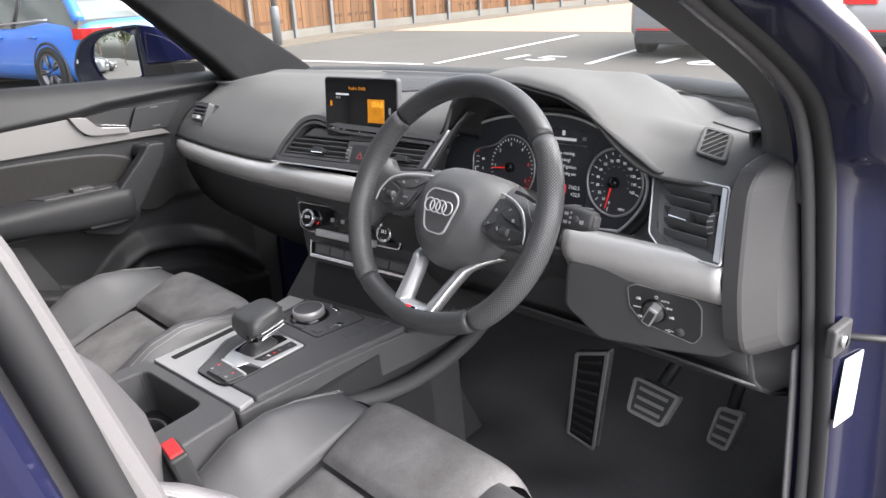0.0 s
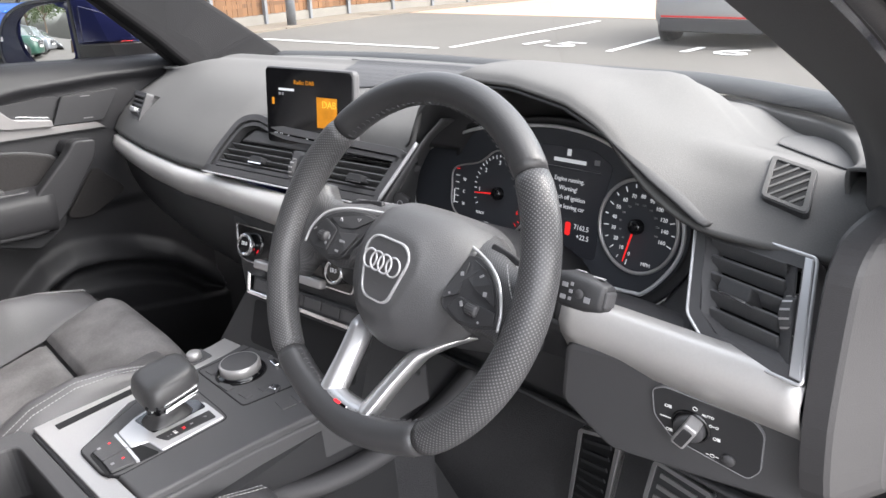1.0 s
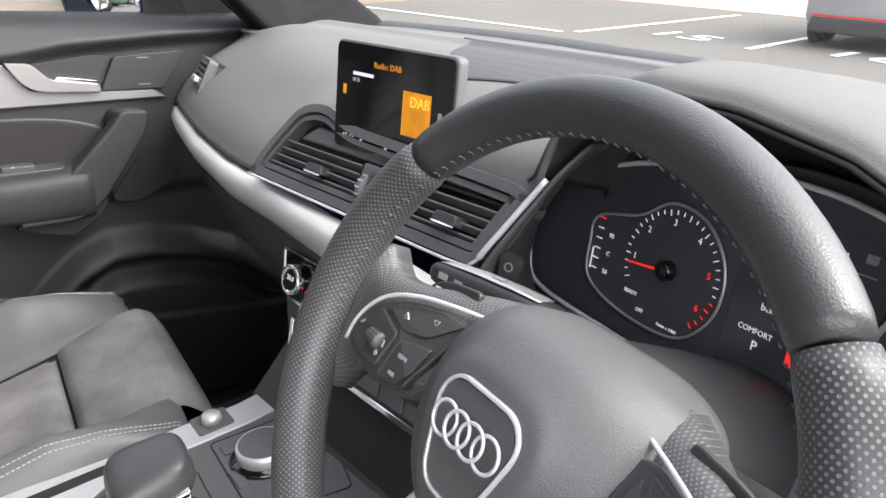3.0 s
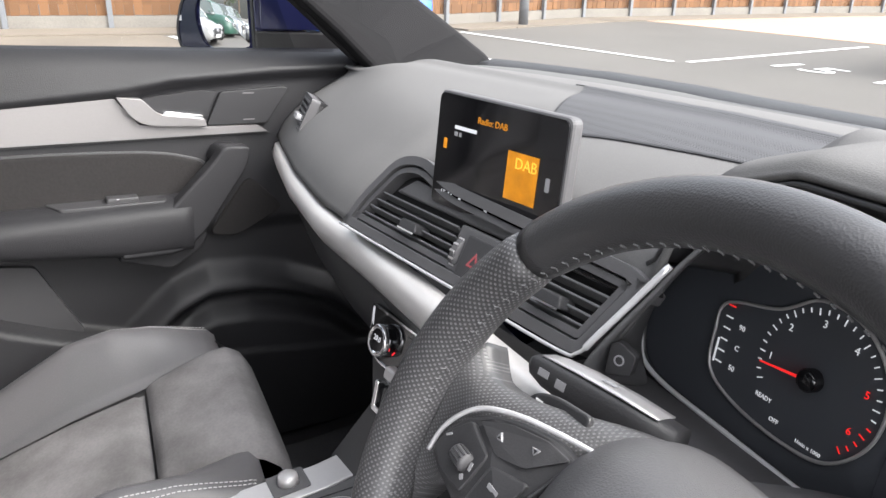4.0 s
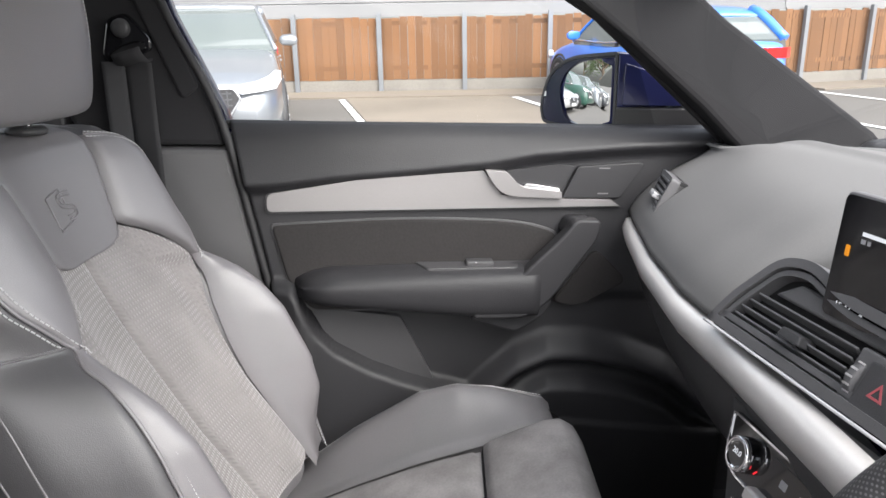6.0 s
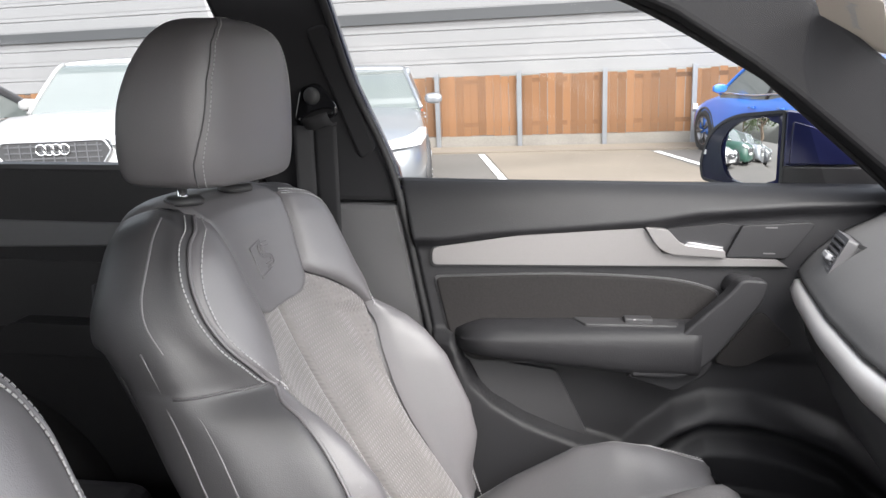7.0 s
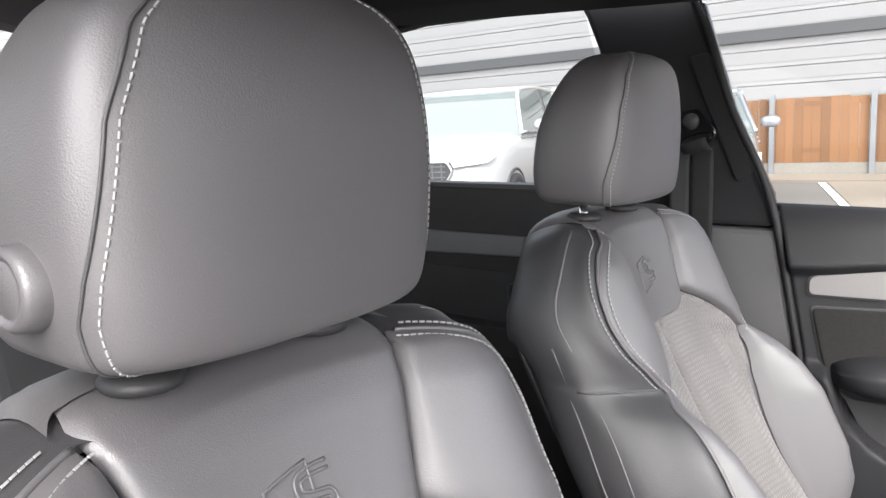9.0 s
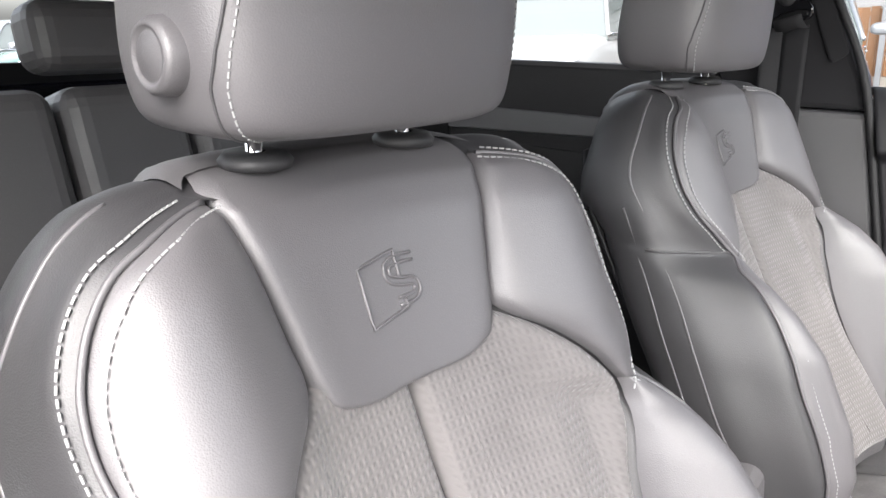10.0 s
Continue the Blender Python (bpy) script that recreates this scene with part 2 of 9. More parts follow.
asphalt = material("asphalt", (0.105, 0.098, 0.090), 0.9, grain=0.5, bump=0.004, size=60, vary=0.5, stain=0.5)

# ---- ground and surroundings (the car park falls a little against the car's own frame) ----
GROUND = frame_at((0, 0, 0), (1, 0, -0.032), (0, 1, 0.04))


def outside(x, y, z=0.0, turn=0.0):
    return GROUND @ pose(x, y, z, 0, 0, turn)


rows = [[GROUND @ Vector((x, y, -0.02)) for x in (-600, -60, -30, -20, -14, -9, -5, -2, 2, 8, 20, 60, 600)] for y in (-600, -60, -30, -15, -6, 0, 6, 12, 20, 30, 60, 600)]
ground = tagged(part("ground", grid(rows, smooth=False), asphalt), "weathered grey asphalt of a car park", "ground", kind="structure")

# ---- the car: poses shared by its pieces ----
CAR = Matrix.Rotation(radians(4.6), 4, "Z")           # y runs ahead along the car
DOOR = Matrix.Translation((-0.773, 0, 0)) @ Matrix.Rotation(radians(7.1), 4, "Z")   # y along the door, +x into the cabin


def lerp_table(table, x):
    """Straight interpolation in a table of (x, value...)."""
    if x <= table[0][0]:
        return table[0][1:]
    for a, b in zip(table[:-1], table[1:]):
        if x <= b[0]:
            f = (x - a[0]) / (b[0] - a[0])
            return tuple(p + (q - p) * f for p, q in zip(a[1:], b[1:]))
    return table[-1][1:]


def ease(x, a, b):
    f = max(0.0, min(1.0, (x - a) / (b - a)))
    return f * f * (3 - 2 * f)


# ---- dashboard ----
dashboard = thing("dashboard", "dark grey soft-touch dashboard with satin aluminium inlays", "dashboard", (0, 0.3, 0.9))
# x, then windscreen base y, lip y, strip y
BASE = [(-0.78, 0.53, 0.335, 0.135), (-0.70, 0.58, 0.345, 0.122), (-0.50, 0.67, 0.375, 0.098), (-0.33, 0.69, 0.40, 0.090), (-0.2, 0.68, 0.42, 0.10), (0.0, 0.69, 0.45, 0.11), (0.3, 0.69, 0.44, 0.12), (0.42, 0.64, 0.43, 0.125), (0.55, 0.56, 0.42, 0.13), (0.60, 0.515, 0.40, 0.13), (0.74, 0.38, 0.34, 0.13)]
HOOD = [(0.10, 1.066), (0.172, 1.072), (0.180, 1.086), (0.188, 1.105), (0.198, 1.119), (0.225, 1.141), (0.28, 1.160), (0.355, 1.159), (0.43, 1.146), (0.487, 1.122), (0.54, 1.087), (0.565, 1.073), (0.590, 1.058), (0.62, 1.052), (0.76, 1.045)]


def dash_profile(x):
    yw, yl, ys = lerp_table(BASE, x)
    left = [(yw, 1.105), (yl + 0.03, 1.124), (yl, 1.14), (yl - 0.025, 1.134), (yl - 0.07, 1.130), (ys + 0.135, 1.105), (ys + 0.065, 1.055), (ys + 0.022, 1.015), (ys + 0.002, 0.982)]
    mid = [(yw, 1.105), (yl + 0.03, 1.124), (yl, 1.14), (yl - 0.025, 1.134), (yl - 0.09, 1.130), (0.29, 1.118), (0.235, 1.095), (0.20, 1.065), (0.185, 0.99)]
    h = lerp_table(HOOD, x)[0]
    hood = [(yw, 1.098), (yl + 0.07, 1.112), (yl + 0.025, 1.134), (yl - 0.02, 1.149), (0.36, 1.163), (0.30, max(h, 1.10) + 0.012), (0.245, h + 0.012), (0.210, h + 0.007), (0.198, h - 0.004)]
    right = [(yw, 1.083), (yl + 0.04, 1.084), (yl + 0.01, 1.084), (yl - 0.015, 1.084), (yl - 0.035, 1.085), (0.299, 1.091), (0.262, 1.076), (0.225, 1.05), (0.205, 1.04)]

    def mixed(a, b, f):
        f = f * f * (3 - 2 * f)
        return [(p[0] + (q[0] - p[0]) * f, p[1] + (q[1] - p[1]) * f) for p, q in zip(a, b)]
    if x < -0.25:
        fall = 0.028 * ease(-x, 0.58, 0.76)
        return [(y, z - fall * max(0.0, z - 1.09) / 0.05) for y, z in left]
    if x < -0.17:
        return mixed(left, mid, (x + 0.25) / 0.08)
    if x < 0.150:
        return mid
    if x < 0.200:
        return mixed(mid, hood, (x - 0.15) / 0.05)
    if x < 0.46:
        return hood
    if x < 0.64:
        rear = mixed(hood, right, min(1.0, max(0.0, (x - 0.45) / 0.10)))
        return rear[:5] + mixed(hood, right, (x - 0.46) / 0.18)[5:]
    return right


rows = []
for x in sorted([-0.785 + 1.525 * i / 109 for i in range(110)] + [0.150 + 0.004 * i for i in range(20)]):
    rows.append(spline([(x, y, z) for y, z in dash_profile(x)], 40))
part("upper_panel", grid(rows), dash_grey, dashboard, "grained dark grey upper dash skin", thick=0.006)

# aluminium inlay strips
def inlay(xs, z_top, z_bot, y_off, name):
    rows = []
    for x in xs:
        ys = lerp_table(BASE, x)[2] + y_off
        rows.append([(x, ys + 0.012, z_top), (x, ys - 0.004, z_top - 0.004), (x, ys - 0.010, (z_top + z_bot) / 2 + 0.006), (x, ys - 0.006, (z_top + z_bot) / 2 - 0.008), (x, ys + 0.008, z_bot), (x, ys + 0.02, z_bot)])
    return part(name, grid(rows), dash_inlay, dashboard, "satin aluminium inlay", thick=0.004)


inlay([-0.76 + 0.95 * i / 40 for i in range(41)], 0.978, 0.925, 0.0, "inlay")
inlay([0.49 + 0.236 * i / 16 for i in range(17)], 0.965, 0.905, 0.012, "inlay")

# lower dash: carries on down from the inlay
rows = []
for i in range(60):
    x = -0.775 + 1.515 * i / 59
    ys = lerp_table(BASE, x)[2]
    k = 0.025 * ease(x, 0.14, 0.22)
    rows.append([(x, ys + 0.02, 0.93), (x, ys + 0.03 + k, 0.88), (x, ys + 0.06 + k, 0.82), (x, ys + 0.12, 0.76), (x, ys + 0.25, 0.70), (x, ys + 0.40, 0.66)])
part("lower_panel", grid([spline(r, 14) for r in rows]), hard_black, dashboard, thick=0.006)


def dash_z(x, y):
    """Height of the dash skin."""
    P = spline([(0, b, c) for b, c in dash_profile(x)], 60)
    for a, b in zip(P[:-1], P[1:]):
        if b.y <= y <= a.y:
            return a.z + (b.z - a.z) * (a.y - y) / max(1e-6, a.y - b.y)
    return P[0].z if y > P[0].y else P[-1].z


def on_dash(xs, rear, front, n, up):
    """A sheet lying on the dash between two edges."""
    return grid([[(x, y, dash_z(x, y) + up) for y in [rear(x) + (front(x) - rear(x)) * j / (n - 1) for j in range(n)]] for x in xs])


lip = lambda x: lerp_table(BASE, x)[1]
glass_y = lambda x: lerp_table(BASE, x)[0]
span = [-0.74 + 1.38 * i / 60 for i in range(61)]
part("groove", tube([(x, lip(x) + 0.006, dash_z(x, lip(x) + 0.006) + 0.001) for x in span if x < 0.12], 0.0035, 8), hard_black, dashboard, "dark joint line")
part("rear_panel", grid([[(x, lip(x) + 0.012 + (glass_y(x) - lip(x) - 0.04) * f, dash_z(x, lip(x) + 0.012) + 0.004 - 0.012 * f + 0.004 * math.sin(3.14 * f)) for f in [j / 8 for j in range(9)]] for x in span if x < 0.12]), dash_grey, dashboard, "grey panel below the windscreen", thick=0.004)
part("glass_edge", grid([[(x, glass_y(x) + dy, 1.112 + dz) for dy, dz in ((-0.045, 0.0), (-0.03, 0.012), (0.0, 0.018), (0.02, 0.016))] for x in span]), hard_black, dashboard, "black edge under the windscreen", thick=0.003)
part("dash_end_fill", prism([(-0.80, 0.27), (-0.75, 0.27), (-0.75, 0.56), (-0.82, 0.50)], 1.090, Matrix.Identity(4), 1.03), hard_black, dashboard)

# ---- front seats ----
# height, then depth of the backrest's middle line
MIDDLE = [(0.58, -0.370), (0.62, -0.400), (0.70, -0.458), (0.74, -0.487), (0.857, -0.558), (0.92, -0.593), (0.98, -0.624), (1.045, -0.652), (1.09, -0.671), (1.115, -0.688), (1.13, -0.712), (1.138, -0.745)]
# height, then how far the wings and bolsters stand out
PROUD = [(0.58, 0.0), (0.62, 0.014), (0.645, 0.032), (0.70, 0.078), (0.752, 0.102), (0.841, 0.112), (0.88, 0.100), (0.906, 0.082), (0.93, 0.052), (0.945, 0.048), (0.965, 0.048), (1.006, 0.048), (1.074, 0.044), (1.10, 0.040), (1.123, 0.034), (1.14, 0.022)]
# height, then half widths: shoulder panel, piping, suede insert, outer side
PANEL = [(1.134, 0.119), (1.124, 0.123), (1.112, 0.119), (1.08, 0.111), (1.04, 0.101), (1.0, 0.091), (0.986, 0.078), (0.977, 0.045)]
PIPE = [(1.123, 0.130), (1.120, 0.158), (1.114, 0.182), (1.103, 0.203), (1.085, 0.219), (1.065, 0.229), (1.046, 0.234), (1.02, 0.234), (0.99, 0.227), (0.96, 0.210), (0.930, 0.190)]
INSERT = [(1.005, 0.088), (0.998, 0.106), (0.982, 0.136), (0.957, 0.166), (0.930, 0.186), (0.90, 0.179), (0.86, 0.169), (0.78, 0.160), (0.70, 0.158), (0.60, 0.160)]
CREST_PIPE = [(0.938, 0.196), (0.925, 0.212), (0.90, 0.226), (0.86, 0.237), (0.80, 0.244), (0.72, 0.246), (0.65, 0.242), (0.58, 0.236)]
OUTER = [(0.58, 0.245), (0.68, 0.278), (0.75, 0.287), (0.84, 0.280), (0.90, 0.270), (0.95, 0.264), (0.98, 0.267), (1.03, 0.263), (1.07, 0.251), (1.10, 0.232), (1.12, 0.206), (1.138, 0.160)]
# piping height, then half width, depth and height of the shoulder's outline behind it
SHOULDER = [(1.123, 0.148, -0.712, 1.1315), (1.120, 0.172, -0.698, 1.131), (1.114, 0.194, -0.690, 1.126), (1.103, 0.214, -0.685, 1.112), (1.085, 0.231, -0.681, 1.092), (1.065, 0.243, -0.680, 1.072), (1.046, 0.253, -0.680, 1.050), (1.02, 0.262, -0.672, 1.022)]


def back_y(s, z):
    """Depth of the backrest's front at a distance s from its middle and a height z."""
    a = abs(s)
    y = lerp_table(MIDDLE, z)[0] + 0.022 * min(1.0, a / 0.115) ** 2
    low = 1 - ease(z, 0.915, 0.955)
    start = (0.088 + 0.02 * ease(z, 0.97, 1.12)) * (1 - low) + 0.145 * low
    crest = 0.176 * (1 - low) + 0.212 * low
    edge = 0.232 * (1 - low) + 0.245 * low
    h = lerp_table(PROUD, z)[0] - 0.015
    return y + h * ease(a, start, crest) * (1 - (0.22 + 0.35 * ease(z, 0.96, 1.02)) * ease(a, crest + 0.004, edge) - 0.5 * ease(a, edge, edge + 0.05))


def pad(edge_a, edge_b, n, m, lift, puff, at, power=8):
    """A padded panel between two edges given as lists of (s, z), on the backrest's front."""
    A, B = spline([(p[0], p[1], 0) for p in edge_a], m), spline([(p[0], p[1], 0) for p in edge_b], m)
    rows = []
    for j in range(m):
        v = 2 * j / (m - 1) - 1
        row = []
        for i in range(n):
            u = 2 * i / (n - 1) - 1
            p = A[j].lerp(B[j], i / (n - 1))
            h = lift + puff * (1 - abs(u) ** power) * (1 - abs(v) ** (power * 2)) - 0.010 * (1 if abs(u) == 1 or abs(v) == 1 else 0)
            row.append((at[0] + p.x, at[1] + back_y(p.x, p.y) + h, at[2] + p.y))
        rows.append(row)
    return grid(rows)


emboss = bpy.data.materials.new("embossed_suede")
emboss.use_nodes = True
_t = emboss.node_tree
_b = _t.nodes["Principled BSDF"]
_co = _t.nodes.new("ShaderNodeTexCoord")
_w = []
for axis, scale in (("X", 52.0), ("Z", 46.0)):
    w = _t.nodes.new("ShaderNodeTexWave")
    w.wave_type, w.bands_direction, w.wave_profile = "BANDS", axis, "SIN"
    w.inputs["Scale"].default_value, w.inputs["Distortion"].default_value = scale, 0.0
    w.inputs["Detail"].default_value = 1
    _t.links.new(_co.outputs["Object"], w.inputs["Vector"])
    _w.append(w)
_m = _t.nodes.new("ShaderNodeMath")
_m.operation = "MULTIPLY"
_t.links.new(_w[0].outputs["Fac"], _m.inputs[0])
_t.links.new(_w[1].outputs["Fac"], _m.inputs[1])
_n = _t.nodes.new("ShaderNodeTexNoise")
_n.inputs["Scale"].default_value, _n.inputs["Detail"].default_value = 14, 6
_t.links.new(_co.outputs["Object"], _n.inputs["Vector"])
_ramp = _t.nodes.new("ShaderNodeMapRange")
_ramp.inputs["From Min"].default_value, _ramp.inputs["From Max"].default_value = 0.3, 0.7
_ramp.inputs["To Min"].default_value, _ramp.inputs["To Max"].default_value = 0.88, 1.1
_t.links.new(_n.outputs["Fac"], _ramp.inputs["Value"])
_sc = _t.nodes.new("ShaderNodeVectorMath")
_sc.operation = "SCALE"
_sc.inputs[0].default_value = (0.172, 0.162, 0.160)
_t.links.new(_ramp.outputs[0], _sc.inputs["Scale"])
_t.links.new(_sc.outputs[0], _b.inputs["Base Color"])
_b.inputs["Roughness"].default_value = 0.9
_b.inputs["Sheen Weight"].default_value = 0.35
_b.inputs["Sheen Roughness"].default_value = 0.4
_bp = _t.nodes.new("ShaderNodeBump")
_bp.inputs["Strength"].default_value, _bp.inputs["Distance"].default_value = 0.7, 0.0016
_t.links.new(_m.outputs[0], _bp.inputs["Height"])
_t.links.new(_bp.outputs[0], _b.inputs["Normal"])


def cushion_z(s, y):
    """Height of the seat cushion at a distance s from its middle and a way y from front to back."""
    a = abs(s)
    z = lerp_table([(-0.50, 0.495), (-0.36, 0.538), (-0.28, 0.574), (-0.19, 0.610), (-0.09, 0.643), (-0.04, 0.662), (0.01, 0.679), (0.035, 0.682), (0.055, 0.672), (0.072, 0.648), (0.082, 0.61)], y)[0]
    rise = lerp_table([(-0.46, 0.0), (-0.38, 0.016), (-0.30, 0.046), (-0.24, 0.060), (-0.19, 0.072), (-0.128, 0.068), (-0.072, 0.046), (0.0, 0.006), (0.04, -0.012), (0.08, -0.03)], y)[0]
    return z + rise * ease(a, 0.125, 0.205) * (1 - 0.45 * ease(a, 0.212, 0.25) - 0.5 * ease(a, 0.25, 0.28))


def front_seat(at, label, dial, sink=0.0, head_x=0.010, slide=0.0):
    seat = thing("car_seat", label, "car seat", (at[0], at[1] - 0.2, at[2] + 0.36), group="front seats")
    sg = lambda k, pts: [(k * b, a) for a, b in pts]
    on = lambda s, z, up: (at[0] + s, at[1] + back_y(s, z) + up, at[2] + z)
    back = part("backrest", pad(sg(-1, [(1.11, 0.13), (1.0, 0.19), (0.8, 0.22), (0.58, 0.22)]), sg(1, [(1.11, 0.13), (1.0, 0.19), (0.8, 0.22), (0.58, 0.22)]), 40, 40, -0.016, 0, at), leather_dark, seat, "padded dark backrest")
    for k in (-1, 1):
        part("insert", pad(sg(k, [(1.015, 0.002), (0.95, 0.002), (0.85, 0.002), (0.75, 0.002), (0.60, 0.002)]), sg(k, INSERT), 24, 60, 0.0, 0.007, at, 10), emboss, back, "embossed grey suede half of the centre panel")
        # a tuck fans down each half of the suede
        tuck = [on(k * (0.030 + 0.045 * f), 0.985 - 0.36 * f, 0.0050) for f in [i / 30 for i in range(31)]]
        part("tuck", tube(tuck, 0.0022, 6), emboss, back, "soft fold in the suede")
        wing_in = [(1.1225, 0.1285), (1.110, 0.121), (1.08, 0.113), (1.04, 0.104), (1.012, 0.098), (0.998, 0.110), (0.982, 0.139), (0.957, 0.168), (0.934, 0.186)]
        part("shoulder_wing", pad(sg(k, wing_in), sg(k, PIPE), 28, 54, 0.004, 0.012, at, 5), leather, back, "grey leather shoulder wing")
        bol_in = [(0.940, 0.188), (0.92, 0.187), (0.90, 0.181), (0.86, 0.171), (0.78, 0.162), (0.70, 0.160), (0.58, 0.162)]
        part("side_bolster", pad(sg(k, bol_in), sg(k, CREST_PIPE), 26, 54, 0.004, 0.012, at, 5), leather, back, "grey leather side bolster")
        rows = []
        for z, so, yo, zo in SHOULDER:
            s = lerp_pair(PIPE, z)[1]
            y = back_y(k * s, z)
            rows.append([(s - 0.003, y + 0.004, z), (s + 0.008, y - 0.006, z + 0.002 * (zo > z)), (s + (so - s) * 0.65, y + (yo - y) * 0.5, z + (zo - z) * 0.66), (so, yo, zo), (so - 0.004, yo - 0.040, zo - 0.014), (so - 0.026, yo - 0.072, zo - 0.036), (so - 0.075, yo - 0.088, zo - 0.06)])
        for z in (0.99, 0.965, 0.948, 0.938, 0.925, 0.91, 0.88, 0.84, 0.80, 0.75, 0.70, 0.65, 0.58):
            s = lerp_pair(PIPE, z)[1] if z >= 0.946 else lerp_pair(CREST_PIPE, z)[1] if z <= 0.938 else 0.196
            y, c, so = back_y(k * s, z), lerp_table(MIDDLE, z)[0], lerp_table(OUTER, z)[0]
            d = ease(z, 0.94, 1.02)
            rows.append([(s - 0.003, y + 0.004, z), (s + 0.010, y - 0.004, z), (s + (so - s) * 0.55, y - 0.020 - 0.25 * (y - c), z), (so, c - 0.032 + 0.25 * (y - c), z), (so - 0.006, c - 0.076, z - 0.010 * d), (so - 0.045, c - 0.106, z - 0.03 * d), (so - 0.13, c - 0.120, z - 0.05 * d)])
        rows = [[(q[0] - 0.030, q[1] - 0.002, q[2] - 0.0025) for q in rows[0]], [(q[0] - 0.008, q[1], q[2] - 0.0005) for q in rows[0]]] + rows
        rows = [[(at[0] + k * q[0], at[1] + q[1], at[2] + q[2]) for q in r] for r in rows]
        fine = list(zip(*[spline(c, 90) for c in zip(*rows)]))
        side = [spline(r, 24) for r in fine]
        part("side_panel", grid(side), leather_shaded, back, "grey leather side panel with piping, shade put into its colour")
        part("piping", tube([Vector(r[0]) + Vector((k * 0.003, 0.002, 0)) for r in fine[8:]], 0.0022, 8), leather, back)
        for col in (9, 11):
            part("piping", tube([Vector(side[i][col]).lerp(Vector(side[i][col + 3]), i / 90) + Vector((k * 0.001, 0.0005, 0)) for i in range(14 if col == 9 else 40, 88)], 0.0016, 6), leather, back)
        notch = [r for r, z in zip(side, [p[0][2] - at[2] for p in fine]) if abs(z - 0.943) < 0.006]
        if notch:
            part("seam", tube([Vector(p) + Vector((k * 0.0005, 0.0005, 0)) for p in notch[len(notch) // 2][:13]], 0.0016, 6), leather_dark, back, "cross seam of the side panel")
        stitches([on(p.x, p.y, 0.0128) for p in spline([(k * (b - 0.0075), a - 0.002, 0) for a, b in PIPE], 120)], thread, back, gap=0.0062, length=0.0044, r=0.0009)
        outer = [Vector(side[i][3]) + Vector((k * 0.0010, 0.0012, 0.0010)) for i in range(9, 58)]
        stitches([q for q in outer if q.z > at[2] + 0.945], thread, back, gap=0.0062, length=0.0044, r=0.0009)
        stitches([on(p.x, p.y, 0.0120) for p in spline([(k * (b - 0.009), a, 0) for a, b in CREST_PIPE], 120)], thread, back)
    P = [(-b, a) for a, b in PANEL]
    Q = [(b, a) for a, b in PANEL]
    part("shoulder_panel", pad(P, Q, 40, 40, 0.004, 0.009, at, 12), leather, back, "grey leather shoulder panel with an embossed motif")
    # embossed motif: a slanted frame and a double bend
    em = lambda s, z: on(s - 0.006, z, 0.0139)
    line = [(-0.002, 1.048, 0), (-0.002, 1.068, 0), (0.036, 1.062, 0), (0.036, 1.022, 0), (-0.002, 1.028, 0), (-0.002, 1.034, 0)]
    part("embossing", tube([em(p.x, p.y) for p in poly(line, 5)], 0.0013, 6), leather, back)
    bend = spline([(-0.018, 1.061, 0), (-0.002, 1.061, 0), (0.008, 1.058, 0), (0.008, 1.050, 0), (-0.002, 1.046, 0), (-0.014, 1.044, 0), (-0.016, 1.038, 0), (-0.010, 1.034, 0), (0.008, 1.033, 0)], 50)
    for d in (-1, 1):
        pts = []
        for a, b in zip(bend[:-1], bend[1:]):
            t = (b - a).normalized()
            pts.append(a + Vector((-t.y, t.x, 0)) * 0.0026 * d)
        part("embossing", tube([em(p.x, p.y) for p in pts], 0.0013, 6), leather, back)
    # back shell
    rows = []
    for z in [0.45 + 0.60 * i / 20 for i in range(21)]:
        yb = lerp_table(MIDDLE, z)[0] if z > 0.58 else lerp_table(MIDDLE, 0.58)[0] + 0.6 * (0.58 - z)
        w = 0.225 if z < 1.0 else 0.225 - 0.6 * (z - 1.0)
        rows.append([(at[0] + s * w, at[1] + yb - 0.116 - 0.02 * (1 - s * s), at[2] + z - 0.005) for s in [-1 + 2 * i / 12 for i in range(13)]])
    part("back_shell", grid(rows), hard_black, back, "hard black plastic back shell", thick=0.006)
    rows = []
    for i in range(41):
        q = -0.136 + 0.272 * i / 40
        top = lerp_table([(0.0, 1.1345), (0.108, 1.1345), (0.122, 1.1338), (0.132, 1.1315), (0.140, 1.128)], abs(q))[0]
        x, y0 = at[0] + q, at[1] + back_y(q, top) + 0.006
        top += at[2]
        rows.append([(x, y0, top), (x, y0 - 0.024, top + 0.003), (x, y0 - 0.052, top - 0.004), (x, y0 - 0.078, top - 0.026), (x, y0 - 0.090, top - 0.07)])
    part("top_panel", grid([spline(r, 12) for r in rows]), leather, back, "leather top of the backrest")
    # headrest
    head = part("headrest", bmesh.new(), leather, seat, "grey leather headrest with contrast stitching")
    cx, cy = at[0] + head_x, at[1] - 0.697
    prof = [(1.156, 0.104, 0.042, 0.0), (1.159, 0.126, 0.058, 0.0), (1.168, 0.140, 0.068, 0.0), (1.19, 0.147, 0.072, 0.0), (1.22, 0.150, 0.072, 0.001), (1.26, 0.149, 0.069, 0.004), (1.30, 0.142, 0.060, 0.010), (1.33, 0.129, 0.049, 0.016), (1.347, 0.112, 0.040, 0.019), (1.358, 0.088, 0.030, 0.020), (1.364, 0.05, 0.018, 0.020), (1.366, 0.005, 0.004, 0.020)]
    rings = []
    seam_l, seam_r, sewn = [], [], {}
